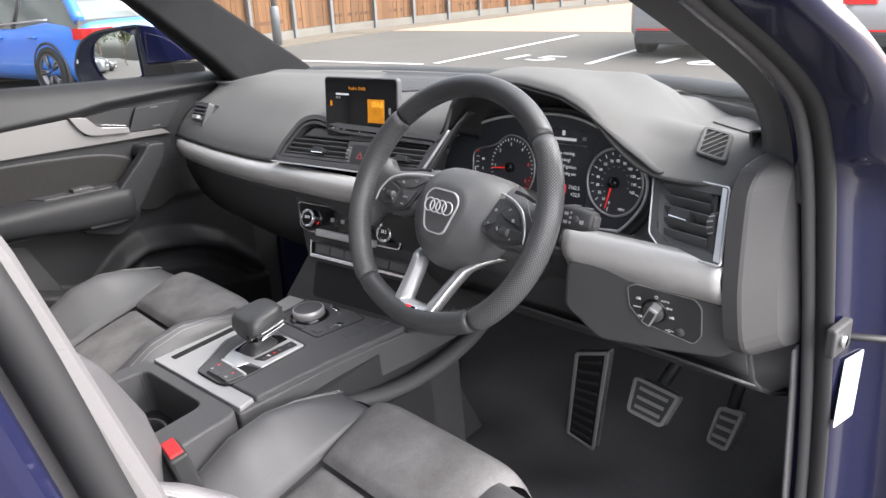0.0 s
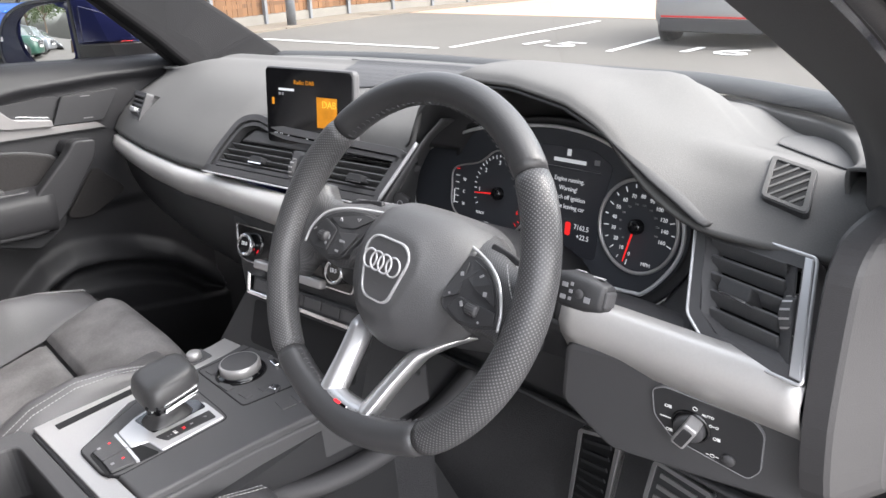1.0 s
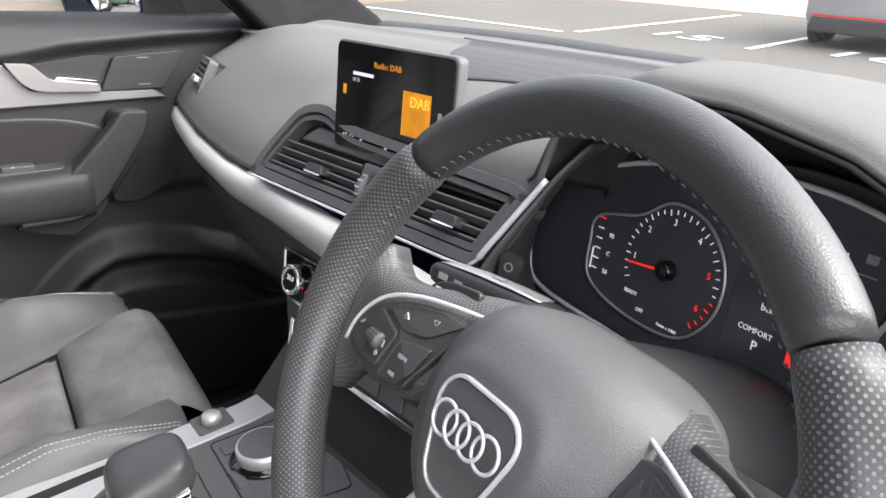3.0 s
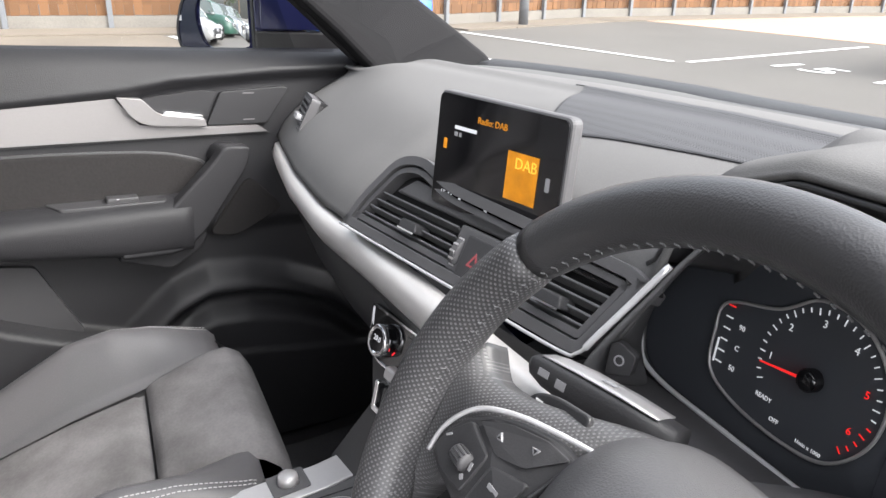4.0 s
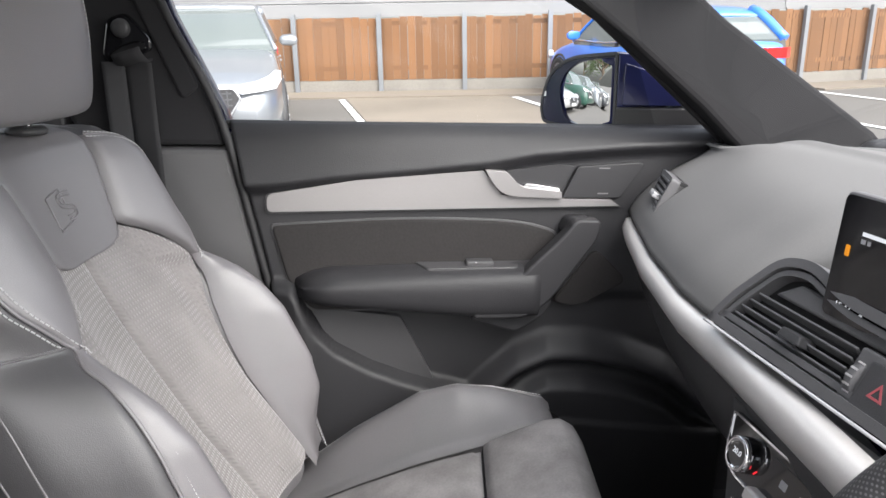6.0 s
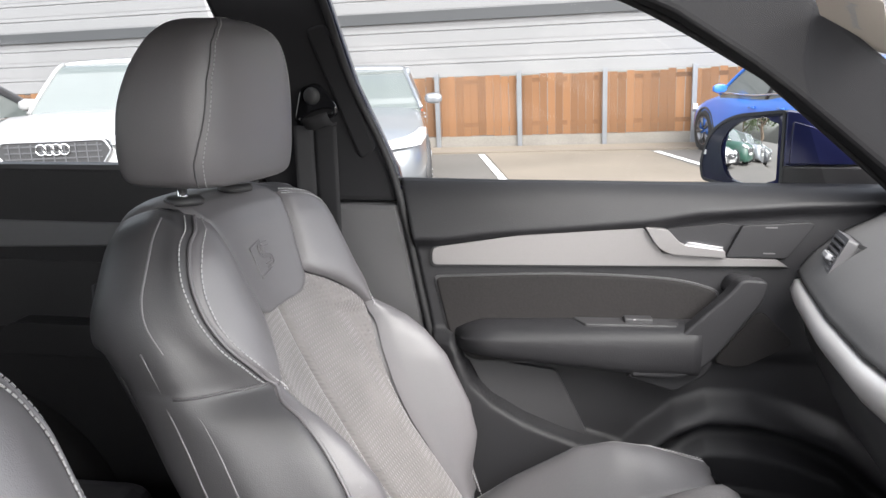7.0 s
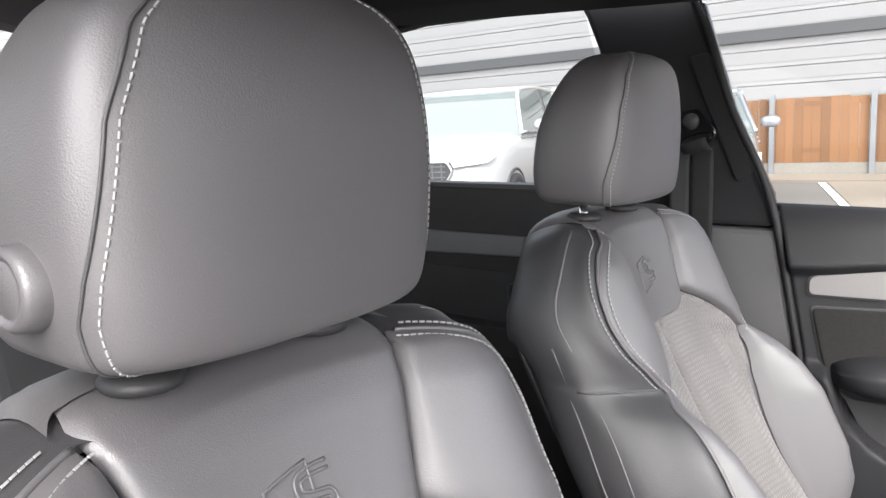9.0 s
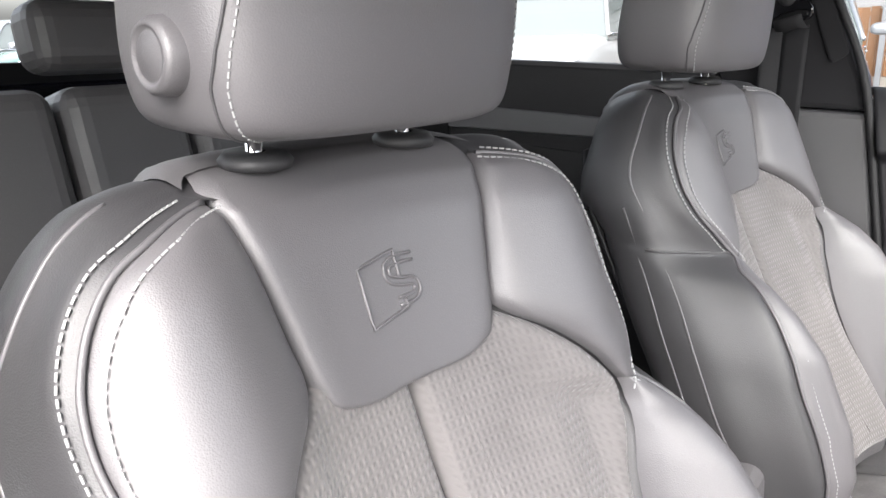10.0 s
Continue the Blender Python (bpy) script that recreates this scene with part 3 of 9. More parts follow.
    for p, q in zip(spline([q[:3] for q in prof], 60), spline([(q[3], 0, 0) for q in prof], 60)):
        z, a, b, oy = p.x, p.y * 0.95, p.z, q.x
        ring = []
        for i in range(96):
            t = 6.28318 * i / 96
            c, s = math.cos(t), math.sin(t)
            e = 0.46
            px = a * (abs(c) ** e) * (1 if c >= 0 else -1)
            py = b * (abs(s) ** e) * (1 if s >= 0 else -1)
            crown = 0.012 * (1 - (px / 0.143) ** 2) if s > 0 else 0.0
            ring.append(Vector((cx + px, cy + oy + py + crown, at[2] + z)))
        rings.append(ring)
        for side_k, store in ((1, seam_r), (-1, seam_l)):
            px = min(lerp_table([(1.16, 0.134), (1.19, 0.135), (1.21, 0.134), (1.287, 0.122), (1.33, 0.106), (1.345, 0.092), (1.358, 0.072), (1.37, 0.040)], z)[0], a * 0.965)
            py = b * (1 - (px / a) ** (2 / 0.46)) ** 0.23
            p2 = max(0.0, px - 0.0055)
            sewn.setdefault(side_k, []).append(Vector((cx + side_k * p2, cy + oy + b * (1 - (p2 / a) ** (2 / 0.46)) ** 0.23 + 0.012 * (1 - (p2 / 0.143) ** 2) + 0.0007, at[2] + z)))
            store.append(Vector((cx + side_k * px, cy + oy + py * 1.005 + 0.012 * (1 - (px / 0.143) ** 2) + 0.0006, at[2] + z)))
    bm = loft(rings)
    bm.to_mesh(head.data)
    bm.free()
    for store in (seam_r, seam_l):
        part("seam", tube(store[3:], 0.0011, 6), leather_dark, head)
        side_k = 1 if store is seam_r else -1
        stitches(sewn[side_k][3:], thread, head, r=0.0008, lift=Vector((side_k * 0.3, 1, 0)))
    for s in (-0.0715, 0.0715):
        part("post", tube([(cx + s, cy - 0.006, at[2] + 1.05), (cx + s, cy - 0.006, at[2] + 1.2)], 0.0062, 16), chrome, seat, "chrome headrest post")
        part("collar", turned(pose(cx + s, cy - 0.004, at[2] + 1.134), [(0.007, 0), (0.024, -0.002), (0.0255, 0.003), (0.021, 0.008), (0.007, 0.0085)], 28), hard_black, seat)
    if dial:
        m = frame_at((cx + 0.137, cy + 0.016, at[2] + 1.206), (0, 1, 0.1), (0, 0, 1))
        part("adjuster", turned(m, [(0.0, 0.014), (0.0135, 0.0140), (0.0150, 0.0125), (0.0160, 0.0150), (0.0185, 0.0155), (0.0215, 0.012), (0.0225, 0.005), (0.0225, -0.008)], 40), leather, head, "round black adjuster knob")

    # cushion
    def cpad(x0, x1, y0, y1, n, m, lift, puff, power=8):
        rows = []
        for j in range(m):
            v = j / (m - 1)
            row = []
            for i in range(n):
                u = i / (n - 1)
                s = (x0[0] + (x0[1] - x0[0]) * v) * (1 - u) + (x1[0] + (x1[1] - x1[0]) * v) * u
                y = y0 + (y1 - y0) * v
                h = lift + puff * (1 - abs(2 * u - 1) ** power) * (1 - abs(2 * v - 1) ** power) - 0.008 * (1 if i in (0, n - 1) or j in (0, m - 1) else 0)
                row.append((at[0] + s, at[1] + y, at[2] + cushion_z(s, y) - sink + h))
            rows.append(row)
        return grid(rows)
    at = (at[0], at[1] + slide, at[2])
    cu = part("cushion", cpad((-0.20, -0.20), (0.20, 0.20), -0.48, 0.03, 30, 30, -0.022, 0), leather_dark, seat, "foam base of the seat cushion")
    part("insert", cpad((-0.125, -0.129), (0.125, 0.129), -0.48, -0.088, 28, 30, -0.003, 0.008), seat_suede, cu, "grey suede centre of the cushion")
    part("thigh_support", cpad((-0.132, -0.160), (0.132, 0.160), -0.085, 0.078, 30, 30, 0.004, 0.012, 6), seat_suede, cu, "grey suede thigh support")
    for k in (-1, 1):
        a, b = (k * 0.127, k * 0.136), (k * 0.248, k * 0.232)
        x0, x1 = (a, b) if k > 0 else (b, a)
        part("side_bolster", cpad(x0, x1, -0.47, 0.030, 28, 44, 0.003, 0.009, 6), leather_dark, cu, "grey leather cushion bolster")
        rows = []
        for j in range(30):
            v = j / 29
            y = -0.48 + 0.53 * v
            s = (b[0] + (b[1] - b[0]) * v) - k * 0.05 * ease(v, 0.86, 1.0)
            z = cushion_z(s, y) - sink
            rows.append([(at[0] + s, at[1] + y, at[2] + z), (at[0] + s + k * 0.014, at[1] + y, at[2] + z - 0.018), (at[0] + s + k * 0.016, at[1] + y, at[2] + z - 0.07), (at[0] + s - k * 0.01, at[1] + y, at[2] + 0.38)])
        part("side_panel", grid([spline(r, 12) for r in rows]), leather_dark, cu)
        for o in (0.014, 0.021):
            line = []
            for j in range(70):
                v = j / 69
                y = -0.44 + 0.455 * v
                s = (b[0] + (b[1] - b[0]) * v) - k * o
                line.append((at[0] + s, at[1] + y, at[2] + cushion_z(s, y) - sink + 0.0112))
            stitches(line, thread, cu, lift=Vector((0, 0, 1)))
    rows = []
    for i in range(21):
        s = -0.165 + 0.33 * i / 20
        rows.append([(at[0] + s, at[1] + 0.070, at[2] + cushion_z(s, 0.072) - sink - 0.004), (at[0] + s, at[1] + 0.082, at[2] + 0.58 - sink), (at[0] + s, at[1] + 0.07, at[2] + 0.50 - sink), (at[0] + s, at[1] - 0.01, at[2] + 0.40)])
    part("front_panel", grid([spline(r, 12) for r in rows]), leather_dark, cu)
    part("seat_base", box(at[0] - 0.2, at[0] + 0.2, at[1] - 0.42, at[1] - 0.02, 0.30, at[2] + 0.46), hard_black, seat, "black plastic seat base and runners", bevel=0.02)
    return seat


def lerp_pair(table, z):
    """A row of a table that falls with height, at the height z."""
    for a, b in zip(table[:-1], table[1:]):
        if a[0] >= z >= b[0]:
            f = (a[0] - z) / (a[0] - b[0])
            return z, a[1] + (b[1] - a[1]) * f
    return (z, table[0][1]) if z > table[0][0] else (z, table[-1][1])


front_seat((0.385, 0.0, 0.0), "grey leather driver's sports seat with suede centre panels", True, 0.030, -0.004, -0.065)
front_seat((-0.376, -0.045, 0.012), "grey leather front passenger seat with suede centre panels", False, 0.0, 0.022)

# ---- more cabin materials ----
def dotted(name, colour, pitch, depth, rough):
    """Leather with a regular pattern of small holes."""
    m = material(name, colour, rough, grain=0.0, vary=0.12)
    t = m.node_tree
    b = t.nodes["Principled BSDF"]
    co = t.nodes.new("ShaderNodeTexCoord")
    v = t.nodes.new("ShaderNodeTexVoronoi")
    v.inputs["Scale"].default_value, v.inputs["Randomness"].default_value = 1 / pitch, 0.0
    t.links.new(co.outputs["Object"], v.inputs["Vector"])
    r = t.nodes.new("ShaderNodeMapRange")
    r.inputs["From Min"].default_value, r.inputs["From Max"].default_value = 0.15, 0.45
    t.links.new(v.outputs["Distance"], r.inputs["Value"])
    bp = t.nodes.new("ShaderNodeBump")
    bp.inputs["Strength"].default_value, bp.inputs["Distance"].default_value = 0.8, depth
    t.links.new(r.outputs[0], bp.inputs["Height"])
    t.links.new(bp.outputs[0], b.inputs["Normal"])
    return m


perforated = dotted("perforated_leather", (0.040, 0.040, 0.042), 0.0028, 0.0008, 0.40)


def holed(name, colour, dot, pitch):
    """Leather with rows of small holes along the surface's own lengths."""
    m = material(name, colour, 0.40, grain=0.1, vary=0.12, size=900, kind="leather")
    t = m.node_tree
    b = t.nodes["Principled BSDF"]
    uv = t.nodes.new("ShaderNodeUVMap")
    turn = t.nodes.new("ShaderNodeMapping")
    turn.inputs["Rotation"].default_value = (0, 0, radians(45))
    turn.inputs["Scale"].default_value = (1 / pitch, 1 / pitch, 1)
    t.links.new(uv.outputs[0], turn.inputs["Vector"])
    v = t.nodes.new("ShaderNodeTexVoronoi")
    v.voronoi_dimensions = "2D"
    v.inputs["Scale"].default_value, v.inputs["Randomness"].default_value = 1.0, 0.0
    t.links.new(turn.outputs[0], v.inputs["Vector"])
    r = t.nodes.new("ShaderNodeMapRange")
    r.inputs["From Min"].default_value, r.inputs["From Max"].default_value = 0.20, 0.32
    t.links.new(v.outputs["Distance"], r.inputs["Value"])
    old = b.inputs["Base Color"].links[0].from_socket
    mix = t.nodes.new("ShaderNodeMix")
    mix.data_type = "RGBA"
    t.links.new(r.outputs[0], mix.inputs[0])
    mix.inputs[6].default_value = (*dot, 1)
    t.links.new(old, mix.inputs[7])
    t.links.new(mix.outputs[2], b.inputs["Base Color"])
    bp = t.nodes.new("ShaderNodeBump")
    bp.inputs["Strength"].default_value, bp.inputs["Distance"].default_value = 0.5, 0.0005
    t.links.new(r.outputs[0], bp.inputs["Height"])
    t.links.new(bp.outputs[0], b.inputs["Normal"])
    return m


holed_grip = holed("perforated_grip", (0.046, 0.046, 0.048), (0.14, 0.14, 0.143), 0.0027)
holed_spoke = holed("perforated_spoke", (0.060, 0.060, 0.062), (0.13, 0.13, 0.133), 0.0021)
speaker_mesh = dotted("speaker_mesh", (0.045, 0.045, 0.048), 0.0032, 0.0012, 0.6)
spoke_metal = material("spoke_metal", (0.66, 0.66, 0.67), 0.28, metal=0.75, grain=0.08, bump=0.0001, size=500, vary=0.06)
wheel_leather = material("smooth_leather", (0.046, 0.046, 0.048), 0.34, grain=0.1, bump=0.0002, size=900, kind="leather", vary=0.12)
# near-black colour that puts the shade into recesses, openings and joints
shade_black = material("recess_shade", (0.006, 0.006, 0.007), 0.8)
dial_face = material("dial_face", (0.056, 0.060, 0.070), 0.45, vary=0.15)
lit_white = material("lit_white", (0.62, 0.63, 0.66), 0.5, emit=0.10, vary=0.02)
lit_red = material("lit_red", (0.75, 0.02, 0.02), 0.5, emit=0.14, vary=0.02)
lit_amber = material("lit_amber", (0.50, 0.19, 0.008), 0.5, emit=0.11, vary=1.4, stain=45)
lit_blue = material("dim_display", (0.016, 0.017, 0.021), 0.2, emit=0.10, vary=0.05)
red_plastic = material("red_plastic", (0.55, 0.03, 0.035), 0.45)
grey_mark = material("grey_print", (0.30, 0.30, 0.31), 0.6, vary=0.05)

hub_skin = material("airbag_cover", (0.085, 0.085, 0.088), 0.5, grain=0.25, bump=0.0003, size=900, kind="leather", vary=0.1)

def band(m, outer, inner, front, back):
    """A flat ring between two outlines with the same number of points, given depth."""
    n = len(outer)
    v = [m @ Vector((p[0], p[1], front)) for p in outer] + [m @ Vector((p[0], p[1], front)) for p in inner] + [m @ Vector((p[0], p[1], back)) for p in inner] + [m @ Vector((p[0], p[1], back)) for p in outer]
    f = []
    for k in range(4):
        for i in range(n):
            f.append((k * n + i, k * n + (i + 1) % n, ((k + 1) % 4) * n + (i + 1) % n, ((k + 1) % 4) * n + i))
    return bmesh_of(v, f, False)


# ---- infotainment screen ----
screen = thing("display_screen", "free-standing tablet infotainment display in a dark casing, switched on", "screen", (-0.01, 0.17, 1.04))
SM = frame_at((-0.011, 0.1655, 1.0975), (math.cos(radians(13)), math.sin(radians(13)), -0.012), (0, 0.05, 1))
part("casing", prism(rounded([(-0.0875, -0.057), (0.0875, -0.057), (0.0875, 0.057), (-0.0875, 0.057)], 0.008), -0.0005, SM, -0.014), soft_black, screen, bevel=0.003)
part("stand", prism(rounded([(-0.05, -0.075), (0.05, -0.075), (0.05, -0.03), (-0.05, -0.03)], 0.01), -0.012, SM, -0.05), soft_black, screen, bevel=0.004)
glass_front = part("glass_front", prism(rounded([(-0.085, -0.0545), (0.085, -0.0545), (0.085, 0.0545), (-0.085, 0.0545)], 0.007), 0.0012, SM, -0.001), gloss_black, screen, "glossy black display glass")
SF = SM @ Matrix.Translation((0, 0, 0.0016))
writing("heading", "Radio: DAB", 0.0085, SF @ Matrix.Translation((-0.006, 0.036, 0)), lit_amber, screen, label="amber heading")
part("station_name", prism([(-0.058, 0.0232), (-0.026, 0.0232), (-0.026, 0.0266), (-0.058, 0.0266)], 0.0003, SF), lit_white, screen, "white line of writing")
part("station_sign", prism([(-0.058, 0.0165), (-0.053, 0.0165), (-0.053, 0.0205), (-0.058, 0.0205)], 0.0003, SF), grey_mark, screen)
part("station_sign", prism([(-0.051, 0.0165), (-0.0475, 0.0165), (-0.0475, 0.0205), (-0.051, 0.0205)], 0.0003, SF), grey_mark, screen)
part("picture", prism([(0.019, -0.025), (0.058, -0.025), (0.058, 0.018), (0.019, 0.018)], 0.0003, SF), lit_amber, screen, "glowing amber square picture")
writing("picture_word", "DAB", 0.014, SF @ Matrix.Translation((0.043, 0.008, 0.0004)), material("pale_amber", (0.75, 0.38, 0.04), 0.5, emit=0.2), screen)
writing("clock", "15:43", 0.0085, SF @ Matrix.Translation((-0.062, -0.042, 0)), lit_white, screen)
part("menu_tab", prism(rounded([(-0.073, 0.002), (-0.068, 0.002), (-0.068, 0.012), (-0.073, 0.012)], 0.001), 0.0003, SF), lit_amber, screen)
part("menu_tab", prism(rounded([(0.068, -0.008), (0.073, -0.008), (0.073, 0.004), (0.068, 0.004)], 0.001), 0.0003, SF), grey_mark, screen)
part("signal_bars", prism([(-0.046, -0.045), (-0.039, -0.045), (-0.039, -0.039)], 0.0003, SF), lit_white, screen)
part("loudspeaker_sign", prism([(-0.004, -0.044), (0.0, -0.046), (0.0, -0.038), (-0.004, -0.04)], 0.0003, SF), lit_white, screen)

# ---- loudspeaker and demister openings in the dash top ----
FRONT = [(-0.245, 0.452), (-0.22, 0.405), (-0.19, 0.365), (-0.15, 0.322), (-0.12, 0.292), (-0.095, 0.277), (-0.067, 0.272), (0.0, 0.29), (0.09, 0.307), (0.19, 0.322)]
part("speaker_grille", on_dash([-0.243 + 0.40 * i / 50 for i in range(51)], lambda x: lip(x) - 0.004, lambda x: min(lip(x) - 0.006, lerp_table(FRONT, x)[0]), 24, 0.0016), speaker_mesh, dashboard, "fine dark loudspeaker mesh", thick=0.001)
part("rear_grille", grid([[(x, y, dash_z(x, lip(x) + 0.012) + 0.0065 - 0.012 * (y - lip(x)) / 0.22) for y in [0.565 + 0.075 * j / 6 for j in range(7)]] for x in [-0.35 + 0.44 * i / 20 for i in range(21)]]), speaker_mesh, dashboard, "dark demister mesh", thick=0.001)
DM = Matrix(((0.942, -0.274, -0.06, 0.6383), (-0.226, 0.868, -0.44, 0.2681), (-0.114, 0.433, 0.89, dash_z(0.638, 0.268) + 0.0018), (0, 0, 0, 1)))
part("demister_frame", band(DM, rounded([(-0.025, -0.031), (0.025, -0.031), (0.025, 0.031), (-0.025, 0.031)], 0.007), rounded([(-0.0195, -0.026), (0.0195, -0.026), (0.0195, 0.026), (-0.0195, 0.026)], 0.004), 0.0018, -0.012), dash_grey, dashboard, bevel=0.0006)
part("demister_joint", band(DM, rounded([(-0.0262, -0.0322), (0.0262, -0.0322), (0.0262, 0.0322), (-0.0262, 0.0322)], 0.008), rounded([(-0.025, -0.031), (0.025, -0.031), (0.025, 0.031), (-0.025, 0.031)], 0.007), 0.0006, -0.012), hard_black, dashboard)
# flat plate above the dash skin, its colour is the opening's shade
part("demister_opening", prism(rounded([(-0.020, -0.0265), (0.020, -0.0265), (0.020, 0.0265), (-0.020, 0.0265)], 0.004), 0.0002, DM, -0.012), shade_black, dashboard, "near-black plate painted as the shaded demister opening")
for k in range(-3, 4):
    c = 0.0055 + 0.0125 * k
    us = [u for u in [-0.0195 + 0.039 * i / 60 for i in range(61)] if abs(1.12 * u + c) < 0.026]
    if len(us) > 8:
        p, q = [Vector((u, 1.12 * u + c)) for u in (us[0], us[-1])]
        n = Vector((-0.746, 0.666)) * 0.0011
        part("demister_bar", prism([tuple(p + n), tuple(p - n), tuple(q - n), tuple(q + n)], 0.0016, DM, -0.007), dash_grey, dashboard)
# mesh patch and pale ledge between the vent and the windscreen pillar
side_mesh = dotted("side_mesh", (0.105, 0.105, 0.106), 0.0028, 0.0007, 0.95)
PATCH_REAR = [(0.545, 0.475), (0.56, 0.498), (0.58, 0.50), (0.615, 0.462), (0.655, 0.385), (0.672, 0.345)]
PATCH_FRONT = [(0.545, 0.455), (0.555, 0.424), (0.62, 0.372), (0.672, 0.330)]
part("side_grille", on_dash([0.545 + 0.127 * i / 40 for i in range(41)], lambda x: lerp_table(PATCH_REAR, x)[0], lambda x: lerp_table(PATCH_FRONT, x)[0], 14, 0.0022), side_mesh, dashboard, "pale grey perforated mesh", thick=0.001)
front = spline([(0.36, 0.640, 0), (0.407, 0.606, 0), (0.47, 0.560, 0), (0.53, 0.520, 0), (0.591, 0.476, 0), (0.633, 0.413, 0), (0.665, 0.345, 0), (0.681, 0.300, 0), (0.684, 0.27, 0)], 50)
rear = spline([(0.40, 0.665, 0), (0.44, 0.640, 0), (0.50, 0.603, 0), (0.56, 0.560, 0), (0.615, 0.510, 0), (0.665, 0.440, 0), (0.700, 0.360, 0), (0.716, 0.310, 0), (0.722, 0.268, 0)], 50)
rows = []
for p, q in zip(front, rear):
    h = max(1.103, dash_z(p.x, p.y) + 0.003)
    d0 = (q - p).normalized()
    rows.append(spline([(p.x + 0.004 * d0.x, p.y + 0.004 * d0.y, 1.072), (p.x, p.y, h - 0.012), (p.x, p.y, h - 0.003), (p.x + 0.004 * d0.x, p.y + 0.004 * d0.y, h), tuple(p.lerp(q, 0.6) + Vector((0, 0, h + 0.002))), (q.x, q.y, h + 0.002), (q.x, q.y, h - 0.02)], 16))
part("side_ledge", grid(rows), dash_grey, dashboard, "pale grey ledge round the corner of the dash", thick=0.003)

def ribbed(m, r, half, holder):
    """A dark thumb wheel with thin bright ribs, turning on local z."""
    w = part("thumb_wheel", turned(m, [(0.0, -half), (r - 0.0015, -half), (r, -half + 0.002), (r, half - 0.002), (r - 0.0015, half), (0.0, half)], 28), soft_black, holder, "ribbed thumb wheel with bright marks")
    for k in range(16):
        part("rib", box(r - 0.001, r + 0.0006, -0.0009, 0.0009, -half * 0.7, half * 0.7, m @ Matrix.Rotation(k * math.tau / 16, 4, "Z")), alu, w)


# ---- centre vents ----
VM = frame_at((-0.172, 0.121, 1.036), (math.cos(radians(10)), math.sin(radians(10)), 0), (-0.07, math.sin(radians(24)), math.cos(radians(24))))
vents = thing("centre_vents", "dark grey centre air vents with slats and hazard switch", "air vent", (0, 0.17, 0.98))
outer = rounded([(-0.052, -0.053), (-0.036, -0.016), (0.006, 0.040), (0.05, 0.050), (0.11, 0.034), (0.345, 0.026), (0.365, 0.020), (0.332, -0.053)], [0.004, 0.02, 0.02, 0.02, 0.02, 0.006, 0.005, 0.012])


def shrink(pts, d):
    """An outline moved inwards."""
    n = len(pts)
    out = []
    area = sum(pts[i][0] * pts[(i + 1) % n][1] - pts[(i + 1) % n][0] * pts[i][1] for i in range(n))
    sg = 1 if area > 0 else -1
    for i in range(n):
        a, b, c = Vector(pts[i - 1][:2]), Vector(pts[i][:2]), Vector(pts[(i + 1) % n][:2])
        t = (c - a)
        if t.length < 1e-7:
            t = Vector((1, 0))
        t.normalize()
        out.append(Vector((b.x - sg * t.y * d, b.y + sg * t.x * d)))
    return out


part("housing", prism(shrink(outer, 0.009), -0.014, VM, -0.030), shade_black, vents, "near-black plate for the shade behind the slats")
part("frame", band(VM, outer, shrink(outer, 0.010), 0.004, -0.018), soft_black, vents, bevel=0.002)
part("frame", band(VM, shrink(outer, 0.012), shrink(outer, 0.018), 0.001, -0.018), soft_black, vents, bevel=0.001)
part("upper_face", prism([(0.012, 0.004), (0.345, 0.004), (0.348, 0.016), (0.04, 0.024)], -0.006, VM, -0.05), soft_black, vents, bevel=0.003)
for k in range(2):
    part("upper_slat", prism([(0.24, 0.005 + k * 0.006), (0.340, 0.005 + k * 0.006), (0.341, 0.009 + k * 0.006), (0.24, 0.009 + k * 0.006)], -0.003, VM, -0.01), gloss_black, vents, bevel=0.001)
for k in range(5):
    y = -0.005 - 0.0095 * k
    left_end = -0.002 - 0.030 * (k / 4) ** 1.0
    for a, b in ((left_end, 0.140), (0.224, 0.338 - 0.0045 * k)):
        part("slat", box(a, b, -0.0055, 0.0055, -0.0012, 0.0012, VM @ Matrix.Translation((0, y, -0.006)) @ Matrix.Rotation(radians(58), 4, "X")), hub_skin, vents, bevel=0.0008)
for u in (0.075, 0.285):
    part("tab", prism(rounded([(u - 0.016, -0.027), (u + 0.016, -0.027), (u + 0.013, -0.017), (u - 0.013, -0.017)], 0.003), 0.008, VM, -0.012), hard_black, vents, bevel=0.002)
    part("tab_edge", prism([(u - 0.015, -0.0285), (u + 0.015, -0.0285), (u + 0.015, -0.0268), (u - 0.015, -0.0268)], 0.0085, VM, -0.004), chrome, vents)
part("switch_block", prism(rounded([(0.145, -0.05), (0.222, -0.05), (0.222, 0.002), (0.145, 0.002)], 0.003), 0.0, VM, -0.03), soft_black, vents, bevel=0.002)
hazard = part("hazard_switch", prism(rounded([(0.163, -0.045), (0.204, -0.045), (0.204, -0.004), (0.163, -0.004)], 0.003), 0.003, VM, -0.01), hard_black, vents, bevel=0.0015)
tri = [(0.1835 + 0.0095 * math.sin(a), -0.0265 + 0.0095 * math.cos(a)) for a in (0, 2.094, 4.189)]
part("triangle", band(VM, tri, [(0.1835 + 0.0055 * math.sin(a), -0.0265 + 0.0055 * math.cos(a)) for a in (0, 2.094, 4.189)], 0.0034, 0.0025), material("dull_red_print", (0.32, 0.07, 0.08), 0.6), hazard, "dull red warning triangle")
for u in (0.154, 0.213):
    ribbed(VM @ Matrix.Translation((u, -0.024, -0.012)) @ Matrix.Rotation(radians(90), 4, "Y"), 0.0185, 0.005, vents)
